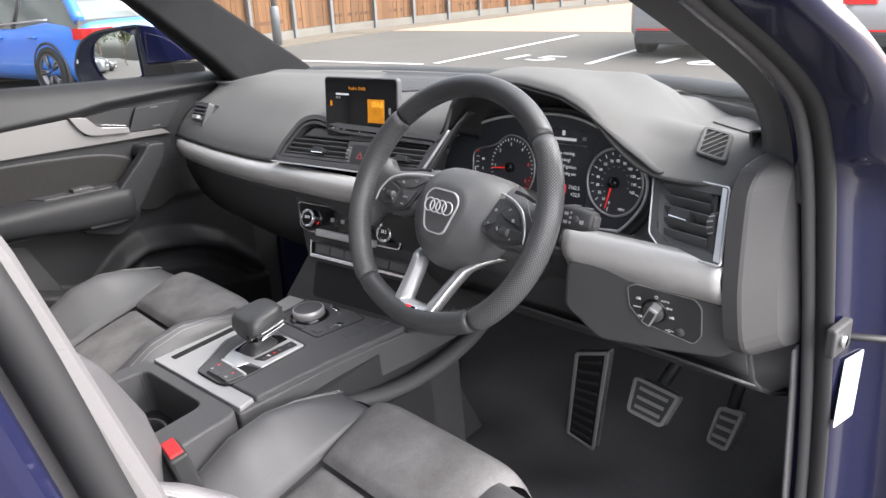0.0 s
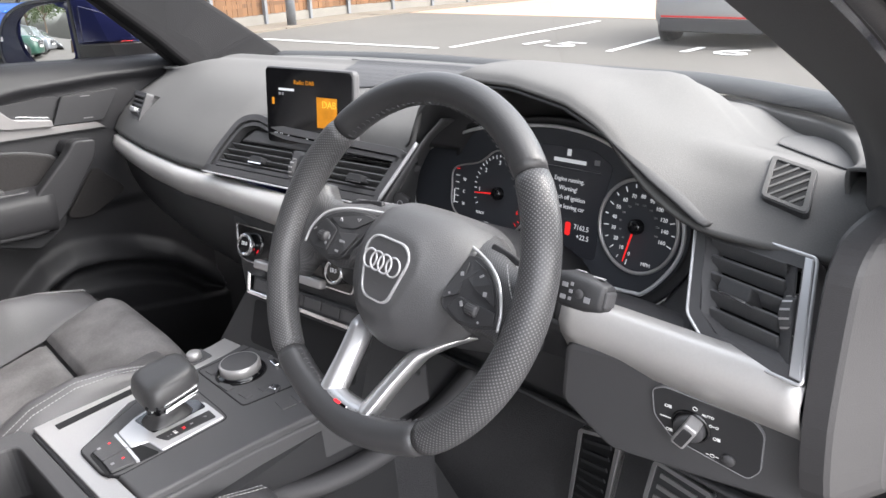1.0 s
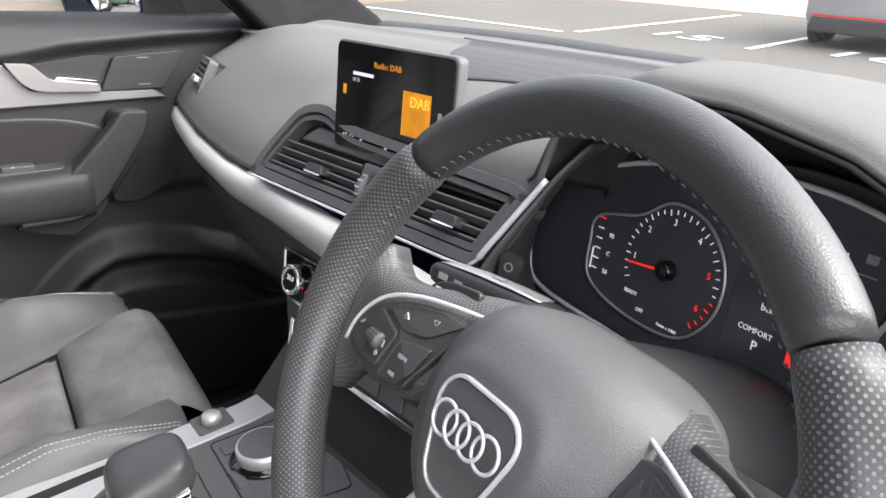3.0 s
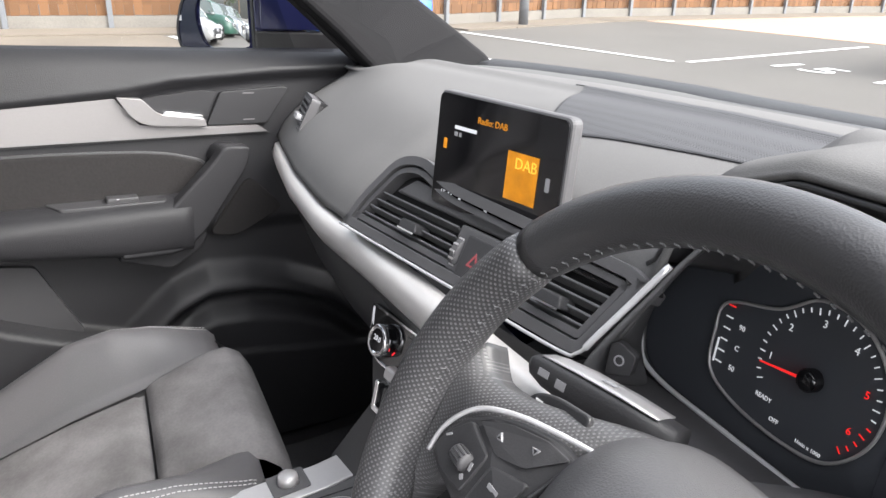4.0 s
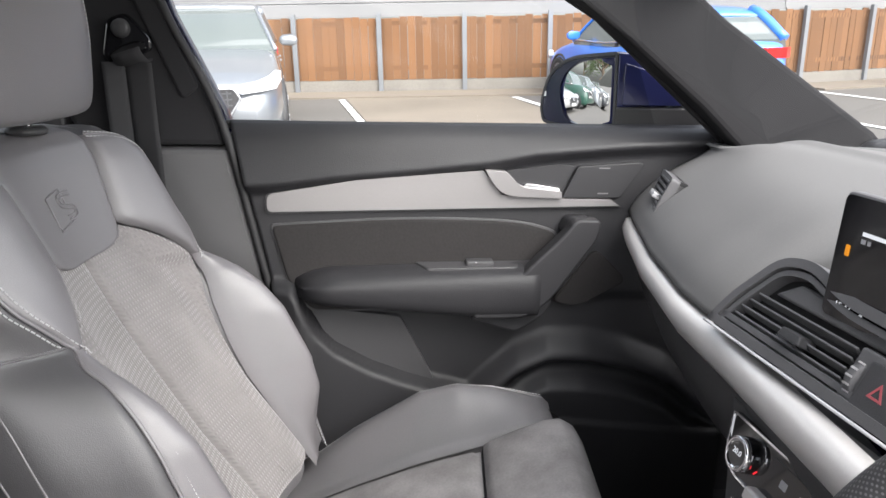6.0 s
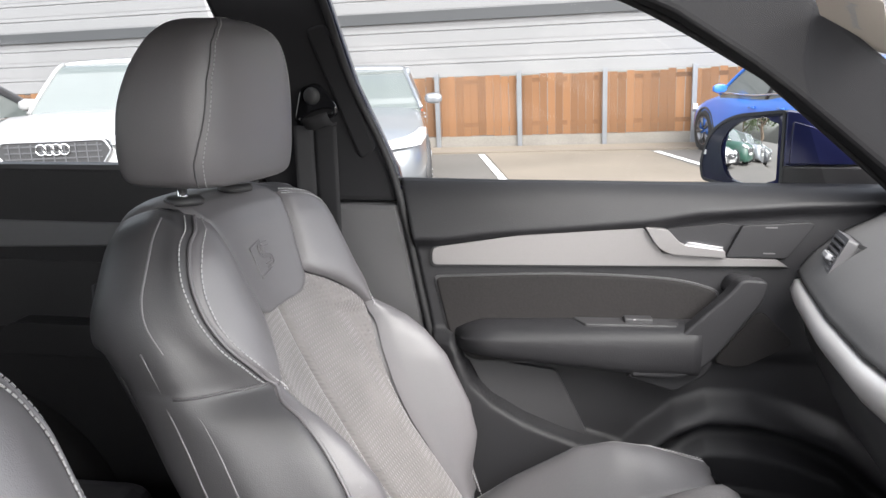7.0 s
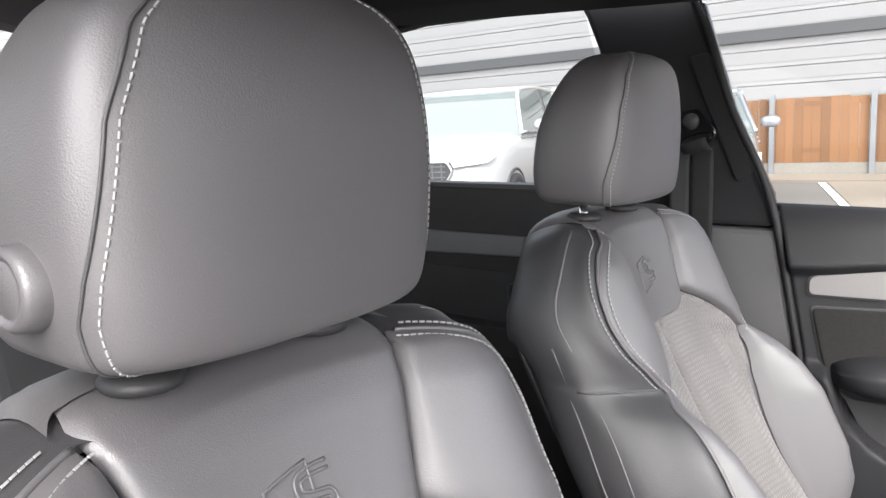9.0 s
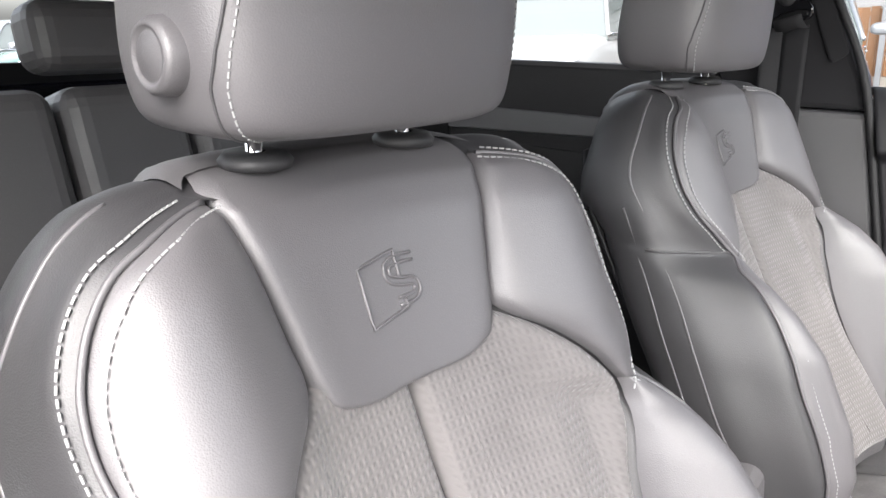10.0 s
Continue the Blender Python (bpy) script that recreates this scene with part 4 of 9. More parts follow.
# chrome lines round the vents
bend = [VM @ Vector(p) for p in spline([(-0.053, -0.0555, 0.004), (0.05, -0.0555, 0.004), (0.2, -0.0555, 0.004), (0.31, -0.0555, 0.004), (0.332, -0.050, 0.005), (0.345, -0.028, 0.006), (0.375, 0.036, 0.004)], 60)]
part("chrome_line", tube(bend, [0.0016] * 44 + [0.0028] * 16, 8), bright_trim, vents, "bright chrome line")

# ---- side air vents at the two ends ----
def end_vent(m, outline, slots, label, bright=True):
    v = thing("side_vent", label, "air vent", m.translation, group="side vents")
    part("housing", prism(outline, -0.012, m, -0.05), shade_black, v)
    rim = rounded(outline, 0.006)
    part("frame", band(m, rim, shrink(rim, 0.012), 0.003, -0.04), soft_black, v, bevel=0.002)
    if bright:
        part("chrome_line", tube([m @ Vector((p[0], p[1], 0.003)) for p in rim], 0.0016, 8, closed=True), bright_trim, v, "chrome edging")
    for a, b, y in slots:
        part("slat", box(a, b, -0.0075, 0.0075, -0.0016, 0.0016, m @ Matrix.Translation((0, y, -0.003)) @ Matrix.Rotation(radians(50), 4, "X")), hub_skin, v, bevel=0.0008)
    return v


RM = frame_at((0.565, 0.236, 1.035), (0.13, -0.036, 0.002), (0.01, 0.055, 0.078))
right_vent = end_vent(RM, [(0.005, 0.004), (0.139, 0.003), (0.182, -0.096), (0.086, -0.100), (0.052, -0.082)], [(0.034 + 0.0092 * k, 0.116 + 0.0068 * k, -0.013 - 0.0150 * k) for k in range(5)], "side air vent with dark slats and chrome edging")
part("tab", prism(rounded([(0.074, -0.053), (0.110, -0.054), (0.106, -0.040), (0.072, -0.039)], 0.004), 0.012, RM, -0.01), hard_black, right_vent, "finger tab on the slats", bevel=0.003)
part("tab_edge", prism([(0.077, -0.0545), (0.108, -0.0555), (0.108, -0.0538), (0.077, -0.0528)], 0.0125, RM, 0.002), chrome, right_vent)
ribbed(RM @ Matrix.Translation((0.1385, -0.046, -0.013)) @ Matrix.Rotation(radians(20), 4, "Z") @ Matrix.Rotation(radians(90), 4, "Y"), 0.0195, 0.006, right_vent)
v_out = [(0.018, -0.004), (0.124, -0.005), (0.164, -0.086), (0.094, -0.090), (0.064, -0.076)]
v_in = [(0.035, -0.006), (0.113, -0.010), (0.146, -0.079), (0.090, -0.081), (0.074, -0.076)]
n = len(v_out)
verts = [RM @ Vector((*p, 0.001)) for p in v_out] + [RM @ Vector((*p, -0.006)) for p in v_in] + [RM @ Vector((*p, -0.03)) for p in v_in]
part("surround", bmesh_of(verts, [(k * n + i, k * n + (i + 1) % n, (k + 1) * n + (i + 1) % n, (k + 1) * n + i) for k in range(2) for i in range(n)], False), soft_black, right_vent, "bevelled face round the slats", thick=0.002)
part("chrome_strip", prism([(0.1285, 0.001), (0.137, 0.001), (0.179, -0.093), (0.169, -0.093)], 0.0045, RM, -0.01), bright_trim, right_vent, bevel=0.001)
LM = frame_at((-0.735, 0.1825, 1.0675), (0.116, -0.019, 0.004), (0.004, 0.030, 0.068))
left_vent = end_vent(LM, [(0.0, 0.0), (0.118, 0.0), (0.118, -0.076), (0.0, -0.076)], [], "side air vent with dark slats by the passenger door", False)
part("backing", prism([(0.004, -0.004), (0.114, -0.004), (0.114, -0.072), (0.004, -0.072)], -0.004, LM, -0.012), shade_black, left_vent)
for k in range(7):
    y = -0.0095 - 0.0096 * k
    part("slat", prism([(0.010, y - 0.0022), (0.108, y - 0.0022), (0.108, y + 0.0022), (0.010, y + 0.0022)], 0.004, LM, -0.01), hub_skin, left_vent, bevel=0.001)
part("tab", prism(rounded([(0.040, -0.045), (0.085, -0.045), (0.085, -0.035), (0.040, -0.035)], 0.003), 0.012, LM, -0.008), bright_trim, left_vent, "bright finger tab on the slats", bevel=0.002)

# ---- instrument cluster ----
KM = frame_at((0.262, 0.278, 1.001), (0.221, -0.011, 0.005), (0, 0.12, 1))
cluster = thing("instrument_cluster", "instrument cluster with two round dials and a lit centre display", "instrument panel", (0.33, 0.28, 0.92))
edge = spline([(-0.176, -0.045, 0), (-0.178, 0.008, 0), (-0.150, 0.042, 0), (-0.054, 0.080, 0), (0.057, 0.096, 0), (0.120, 0.097, 0), (0.174, 0.087, 0), (0.228, 0.064, 0), (0.275, 0.028, 0), (0.287, 0.004, 0), (0.280, -0.030, 0), (0.249, -0.068, 0), (0.225, -0.074, 0), (0.136, -0.079, 0), (0.04, -0.077, 0), (-0.053, -0.074, 0), (-0.150, -0.068, 0)], 120, closed=True)
edge2 = [(p.x, p.y) for p in edge]
part("face", prism(edge2, -0.004, KM, -0.012), dial_face, cluster, "matt black cluster face")
part("rim", tube([KM @ Vector((p.x * 0.985, p.y * 0.985, 0.004)) for p in edge], 0.0023, 8, closed=True), material("satin_rim", (0.72, 0.72, 0.73), 0.35, metal=0.1, vary=0.03), cluster, "bright rim")
part("bezel", grid([[KM @ Vector((p.x * (1 + 0.05 * j / 4), p.y * (1 + 0.10 * j / 4), -0.004 + 0.0012 * j)) for p in edge] for j in range(5)], close_u=True), hard_black, cluster, thick=0.003)
tacho = spline([(0.056 * math.cos(a), 0.056 * math.sin(a), 0) for a in [radians(d) for d in (-100, -60, -20, 20, 60, 100, 140)]] + [(-0.092, 0.022, 0), (-0.097, -0.005, 0), (-0.092, -0.035, 0), (-0.06, -0.050, 0)], 70, closed=True)
part("dial_rim", tube([KM @ Vector((p.x, p.y, -0.002)) for p in tacho], 0.0014, 6, closed=True), alu, cluster)
part("dial_rim", tube([KM @ Vector((0.221 + 0.0515 * math.cos(6.2832 * i / 60), 0.0515 * math.sin(6.2832 * i / 60), -0.001)) for i in range(60)], 0.0022, 8, closed=True), alu, cluster)
part("centre_display", prism(rounded([(0.062, -0.052), (0.166, -0.052), (0.168, 0.010), (0.178, 0.060), (0.150, 0.074), (0.066, 0.074)], 0.006), -0.0025, KM, -0.006), lit_blue, cluster, "dark lit display")


def needle(cx, ang, length):
    m = KM @ Matrix.Translation((cx, 0, 0.004)) @ Matrix.Rotation(ang, 4, "Z")
    part("needle", prism([(0.006, -0.0011), (length, -0.0005), (length, 0.0005), (0.006, 0.0011)], 0.001, m), lit_red, cluster, "red pointer")
    part("needle_cap", turned(KM @ Matrix.Translation((cx, 0, -0.002)), [(0, 0.010), (0.0065, 0.0095), (0.0085, 0.007), (0.0085, 0)], 24), gloss_black, cluster)


needle(0.0, radians(186), 0.042)
needle(0.221, radians(256), 0.042)
for i in range(17):
    a = radians(256 - i * 17.2)
    r0, r1 = (0.0405, 0.0465) if i % 2 == 0 else (0.0425, 0.0465)
    m = KM @ Matrix.Translation((0.221, 0, -0.003)) @ Matrix.Rotation(a, 4, "Z")
    part("scale_mark", prism([(r0, -0.0005), (r1, -0.0005), (r1, 0.0005), (r0, 0.0005)], 0.0006, m), lit_white, cluster)
for i, word in enumerate(["0", "10", "20", "30", "40", "50", "60", "70", "80", "90", "100", "120", "140", "160"]):
    a = radians(256 - i * 21.2)
    writing("number", word, 0.0064, KM @ Matrix.Translation((0.221 + 0.0335 * math.cos(a), 0.0335 * math.sin(a), -0.0028)), lit_white, cluster)
for i, word in enumerate(["20", "40", "60", "80", "100", "120", "140", "160", "180", "200", "220", "240"]):
    a = radians(244 - i * 23.5)
    writing("small_number", word, 0.0034, KM @ Matrix.Translation((0.221 + 0.0245 * math.cos(a), 0.0245 * math.sin(a), -0.0028)), grey_mark, cluster)
for i, word in enumerate(["1", "2", "3", "4", "5", "6"]):
    a = radians(180 - i * 42)
    writing("number", word, 0.0078, KM @ Matrix.Translation((0.040 * math.cos(a), 0.040 * math.sin(a), -0.0028)), lit_red if i > 3 else lit_white, cluster)
for i in range(31):
    a = radians(204 - i * 8.4)
    m = KM @ Matrix.Translation((0, 0, -0.003)) @ Matrix.Rotation(a, 4, "Z")
    part("scale_mark", prism([(0.047 if i % 3 else 0.0455, -0.0004), (0.0505, -0.0004), (0.0505, 0.0004), (0.047 if i % 3 else 0.0455, 0.0004)], 0.0006, m), lit_red if i > 25 else lit_white, cluster)
for i, word in enumerate(["90", "C", "50"]):
    writing("number", word, 0.0062, KM @ Matrix.Translation((-0.072, 0.008 - 0.017 * i, -0.0028)), lit_white, cluster)
for i in range(6):
    part("scale_mark", prism([(-0.090, 0.021 - 0.0095 * i), (-0.083, 0.021 - 0.0095 * i), (-0.083, 0.022 - 0.0095 * i), (-0.090, 0.022 - 0.0095 * i)], -0.0022, KM, -0.003), lit_red if i == 0 else lit_white, cluster)
part("temperature_bar", prism([(-0.0925, -0.028), (-0.091, -0.028), (-0.091, -0.008), (-0.0925, -0.008)], -0.0022, KM, -0.003), lit_white, cluster)
writing("word", "1/min x 1000", 0.0042, KM @ Matrix.Translation((0.010, -0.0475, -0.0028)), lit_white, cluster)
writing("word", "READY", 0.005, KM @ Matrix.Translation((-0.036, -0.032, -0.0028)), lit_white, cluster)
writing("word", "OFF", 0.005, KM @ Matrix.Translation((-0.022, -0.044, -0.0028)), lit_white, cluster)
writing("word", "MPH", 0.006, KM @ Matrix.Translation((0.236, -0.040, -0.0028)), lit_white, cluster)
for i, line in enumerate(["Engine running.", "Warning!", "Switch off ignition", "before leaving car"]):
    writing("message", line, 0.0076, KM @ Matrix.Translation((0.117, 0.036 - 0.0108 * i, -0.0018)), lit_white, cluster)
part("station_bar", prism([(0.090, 0.056), (0.140, 0.056), (0.140, 0.0605), (0.090, 0.0605)], -0.0018, KM, -0.0024), lit_white, cluster, "white line of writing")
part("divider", prism([(0.072, 0.0495), (0.162, 0.0495), (0.162, 0.0501), (0.072, 0.0501)], -0.0018, KM, -0.0024), grey_mark, cluster)
part("sign", prism(rounded([(0.110, 0.064), (0.116, 0.064), (0.116, 0.072), (0.110, 0.072)], 0.001), -0.0018, KM, -0.0024), lit_white, cluster)
part("sign", prism(rounded([(0.152, 0.058), (0.160, 0.058), (0.160, 0.064), (0.152, 0.064)], 0.001), -0.0018, KM, -0.0024), grey_mark, cluster)
writing("reading", "7162.5", 0.0085, KM @ Matrix.Translation((0.143, -0.018, -0.0018)), lit_white, cluster)
writing("reading", "+22.5", 0.0085, KM @ Matrix.Translation((0.146, -0.029, -0.0018)), lit_white, cluster)
writing("word", "COMFORT", 0.0062, KM @ Matrix.Translation((0.090, -0.016, -0.0018)), lit_white, cluster)
writing("word", "P", 0.0105, KM @ Matrix.Translation((0.092, -0.027, -0.0018)), lit_white, cluster)
part("belt_sign", prism(rounded([(0.118, -0.030), (0.126, -0.030), (0.126, -0.014), (0.118, -0.014)], 0.003), -0.0018, KM, -0.0024), lit_red, cluster, "red seat belt sign")
# dark tunnel from the hood to the cluster
rows = []
for i in range(60):
    x = 0.168 + 0.43 * i / 59
    h = lerp_table(HOOD, x)[0] - 0.008
    rows.append([(x, 0.199, h), (x, 0.235, h - 0.004), (x, 0.262, h - 0.010), (x, 0.292, h - 0.018), (x, 0.30, h - 0.06)])
part("hood_lining", grid(rows), hard_black, cluster, "matt black lining of the instrument hood", thick=0.003)
rows = [[(x, 0.170 + 0.02 * (x - 0.3), 0.905), (x, 0.175, 0.93), (x, 0.205, 0.945 + 0.004 * abs(x - 0.35) / 0.2), (x, 0.262, 0.928), (x, 0.30, 0.92)] for x in [0.10 + 0.50 * i / 30 for i in range(31)]]
part("lower_surround", grid([spline(r, 12) for r in rows]), soft_black, cluster, thick=0.004)
# concave faces from the cluster's rim to the vents on either side
A = spline([VM @ Vector(p) for p in ((0.337, -0.070, 0.0), (0.340, -0.050, 0.002), (0.350, -0.026, 0.003), (0.366, 0.010, 0.002), (0.380, 0.044, 0.0), (0.392, 0.075, -0.01))], 24)
B = spline([KM @ Vector(p) for p in ((-0.150, -0.092, 0.0), (-0.184, -0.055, -0.002), (-0.188, -0.02, -0.002), (-0.188, 0.012, -0.002), (-0.158, 0.052, -0.002), (-0.10, 0.083, -0.002))], 24)
part("side_surround", grid([[p.lerp(q, f) + Vector((0, 0.018, 0)) * math.sin(f * math.pi) for f in [i / 10 for i in range(11)]] for p, q in zip(A, B)]), hub_skin, cluster, "smooth dark face beside the dials", thick=0.003)
A = spline([RM @ Vector(p) for p in ((-0.004, 0.012, -0.003), (0.010, -0.010, -0.002), (0.034, -0.045, -0.002), (0.058, -0.086, -0.002), (0.066, -0.11, -0.004))], 24)
B = spline([KM @ Vector(p) for p in ((0.275, 0.05, -0.002), (0.296, 0.006, -0.002), (0.292, -0.030, -0.002), (0.260, -0.078, -0.002), (0.22, -0.092, -0.002))], 24)
part("side_surround", grid([[p.lerp(q, f) + Vector((0, 0.012, 0)) * math.sin(f * math.pi) for f in [i / 10 for i in range(11)]] for p, q in zip(A, B)]), hub_skin, cluster, "smooth dark face beside the dials", thick=0.003)

# ---- steering wheel ----
WM = frame_at((0.3799, 0.0090, 1.0050), (0.99866, 0.05168, 0), (-0.0207, 0.4003, 0.9162))
wheel = thing("steering_wheel", "black leather steering wheel with perforated grips and aluminium lower spokes", "steering wheel", WM)
WZ = WM.to_3x3() @ Vector((0, 0, 1))
WR, Wr = 0.1726, 0.0158
HM = WM @ Matrix.Rotation(radians(-3.5), 4, "Z")      # the wheel is turned a little


def rim_radius(a):
    """Radius of the rim's core: round, with a slightly flattened bottom."""
    s = math.sin(a)
    return min(WR, WR - 0.009 * ease(-s, 0.72, 1.0))


def rim_at(a, phi, lift=0.0):
    """A point of the rim at the angle a; phi runs round the section from the inside to the front."""
    r = rim_radius(a)
    c = r - (Wr + lift) * math.cos(phi)
    return HM @ Vector((c * math.cos(a), c * math.sin(a), (Wr + lift) * 1.08 * math.sin(phi)))


def rim_arc(a0, a1, mat, name, label, swell=0.0):
    n = int(abs(a1 - a0) / 3) + 2
    pts, rad = [], []
    for i in range(n):
        f = i / (n - 1)
        a = radians(a0 + (a1 - a0) * f)
        r = rim_radius(a)
        pts.append(HM @ Vector((r * math.cos(a), r * math.sin(a), 0)))
        rad.append(Wr + swell * math.sin(f * math.pi) ** 0.5 - (0.0010 if i in (0, n - 1) else 0))
    ob = part(name, tube(pts, rad, 20, up=WZ, flat=1.08), mat, wheel, label)
    # lengths along and round the rim, for the pattern of holes
    uv = ob.data.uv_layers.new(name="rim")
    step = WR * radians(abs(a1 - a0)) / (n - 1)
    for f in ob.data.polygons:
        cols = [v % 20 for v in f.vertices]
        wrap = 0 in cols and 19 in cols
        for li, v in zip(f.loop_indices, f.vertices):
            k = v % 20
            uv.data[li].uv = ((v // 20) * step, (20 if wrap and k == 0 else k) * 6.2832 * Wr / 20)
    return ob


rim_arc(42, 140, wheel_leather, "rim", "smooth leather rim")
rim_arc(140.7, 232, holed_grip, "grip", "perforated leather grip", 0.0012)
rim_arc(232.7, 308, wheel_leather, "rim", "smooth leather rim")
rim_arc(308.7, 401.3, holed_grip, "grip", "perforated leather grip", 0.0012)
# slanted stitches drawn across the seam on the inside of the rim
verts, faces = [], []
for k in range(133):
    a = radians(2.7 * k)
    for s0, s1, d in ((0.23, 0.34, 0.008), (0.19, 0.08, 0.008)):
        p, q = rim_at(a, s0, 0.0012), rim_at(a + d, s1, 0.0012)
        t = (q - p).normalized()
        n0 = (p - HM @ Vector((rim_radius(a) * math.cos(a), rim_radius(a) * math.sin(a), 0))).normalized() * 0.0005
        side = t.cross(n0).normalized() * 0.0004
        j = len(verts)
        verts += [p + side, p + n0, p - side, p - n0, q + side, q + n0, q - side, q - n0]
        faces += [(j, j + 1, j + 5, j + 4), (j + 1, j + 2, j + 6, j + 5), (j + 2, j + 3, j + 7, j + 6), (j + 3, j, j + 4, j + 7), (j, j + 1, j + 2, j + 3), (j + 4, j + 5, j + 6, j + 7)]
tagged(part("stitching", bmesh_of(verts, faces, False), dark_thread, wheel), kind="stuff")


def plate(outline, depth, height, m=HM):
    """A thin shaped piece whose front follows height(x, y)."""
    n = len(outline)
    v = [m @ Vector((p[0], p[1], height(p[0], p[1]))) for p in outline] + [m @ Vector((p[0], p[1], height(p[0], p[1]) - depth)) for p in outline]
    return bmesh_of(v, [tuple(range(n)), tuple(range(n, 2 * n))] + [(i, (i + 1) % n, n + (i + 1) % n, n + i) for i in range(n)], False)


# airbag cover: a dome that falls away from the badge
def symmetric(half):
    """A closed outline from its right half, top to bottom."""
    return half + [(-x, y, z) for x, y, z in reversed(half) if x > 1e-6]


sections = []
for half in ([(0.0, 0.062, -0.085), (0.045, 0.060, -0.085), (0.074, 0.046, -0.085), (0.082, 0.022, -0.08), (0.078, -0.010, -0.07), (0.070, -0.040, -0.07), (0.054, -0.066, -0.06), (0.024, -0.084, -0.055), (0.0, -0.087, -0.055)],
             [(0.0, 0.061, -0.048), (0.044, 0.059, -0.052), (0.073, 0.045, -0.060), (0.080, 0.022, -0.048), (0.076, -0.010, -0.034), (0.068, -0.040, -0.034), (0.052, -0.066, -0.036), (0.023, -0.083, -0.034), (0.0, -0.086, -0.032)],
             [(0.0, 0.058, -0.030), (0.042, 0.056, -0.036), (0.070, 0.042, -0.044), (0.076, 0.020, -0.034), (0.072, -0.010, -0.020), (0.065, -0.040, -0.022), (0.050, -0.064, -0.026), (0.022, -0.080, -0.024), (0.0, -0.083, -0.022)],
             [(0.0, 0.050, -0.012), (0.038, 0.047, -0.016), (0.060, 0.034, -0.020), (0.064, 0.014, -0.014), (0.060, -0.012, -0.007), (0.054, -0.038, -0.008), (0.042, -0.060, -0.012), (0.020, -0.073, -0.012), (0.0, -0.075, -0.011)],
             [(0.0, 0.036, 0.002), (0.030, 0.033, 0.000), (0.044, 0.022, -0.001), (0.047, 0.006, 0.002), (0.043, -0.014, 0.004), (0.037, -0.036, 0.002), (0.030, -0.052, 0.000), (0.016, -0.060, -0.001), (0.0, -0.061, 0.000)],
             [(0.0, 0.026, 0.0075), (0.024, 0.024, 0.007), (0.036, 0.014, 0.0075), (0.038, 0.002, 0.008), (0.033, -0.016, 0.008), (0.027, -0.034, 0.007), (0.022, -0.046, 0.0055), (0.012, -0.050, 0.005), (0.0, -0.051, 0.005)],
             [(0.0, 0.012, 0.009), (0.010, 0.011, 0.009), (0.016, 0.006, 0.009), (0.017, 0.0, 0.009), (0.015, -0.008, 0.009), (0.012, -0.016, 0.009), (0.010, -0.022, 0.009), (0.005, -0.026, 0.009), (0.0, -0.026, 0.009)]):
    sections.append([Vector(p) for p in spline(symmetric(half), 72, closed=True)])
fine = list(zip(*[spline(c, 26) for c in zip(*sections)]))
part("hub", loft([[HM @ p for p in ring] for ring in fine]), hub_skin, wheel, "padded dark airbag cover")
face_z = lambda x, y: 0.0122 - 2.4 * (x * x + (y + 0.005) ** 2)
badge_line = rounded([(-0.023, 0.021), (0.023, 0.021), (0.034, 0.007), (0.019, -0.042), (-0.019, -0.042), (-0.034, 0.007)], [0.010, 0.010, 0.012, 0.012, 0.012, 0.012], 7)
inner_line = shrink(badge_line, 0.0022)
n = len(badge_line)
v = [HM @ Vector((p[0], p[1], face_z(p[0], p[1]) + h)) for line, h in ((badge_line, -0.004), (badge_line, 0.0008), (inner_line, 0.0008), (inner_line, -0.004)) for p in line]
part("badge_rim", bmesh_of(v, [(k * n + i, k * n + (i + 1) % n, ((k + 1) % 4) * n + (i + 1) % n, ((k + 1) % 4) * n + i) for k in range(4) for i in range(n)], False), bright_trim, wheel, "chrome badge outline", bevel=0.0006)
part("badge_field", plate(shrink(badge_line, 0.003), 0.002, lambda x, y: face_z(x, y) - 0.0004), soft_black, wheel, "dark badge field")
for i in range(4):
    cxr = -0.0171 + 0.0114 * i
    ring = [HM @ Vector((cxr + 0.0092 * math.cos(6.2832 * j / 32), -0.004 + 0.0092 * math.sin(6.2832 * j / 32), face_z(cxr, 0) + 0.0016)) for j in range(32)]
    part("emblem_ring", tube(ring, 0.0011, 8, closed=True, up=WZ), bright_trim, wheel, "chrome ring of the emblem")
for k in (-1, 1):
    part("airbag_word", plate([(k * 0.012 + dx, -0.056 + dy) for dx, dy in ((-0.007, -0.0012), (0.007, -0.0012), (0.007, 0.0012), (-0.007, 0.0012))], 0.001, lambda x, y: 0.0008), hub_skin, wheel, "embossed faint lettering")

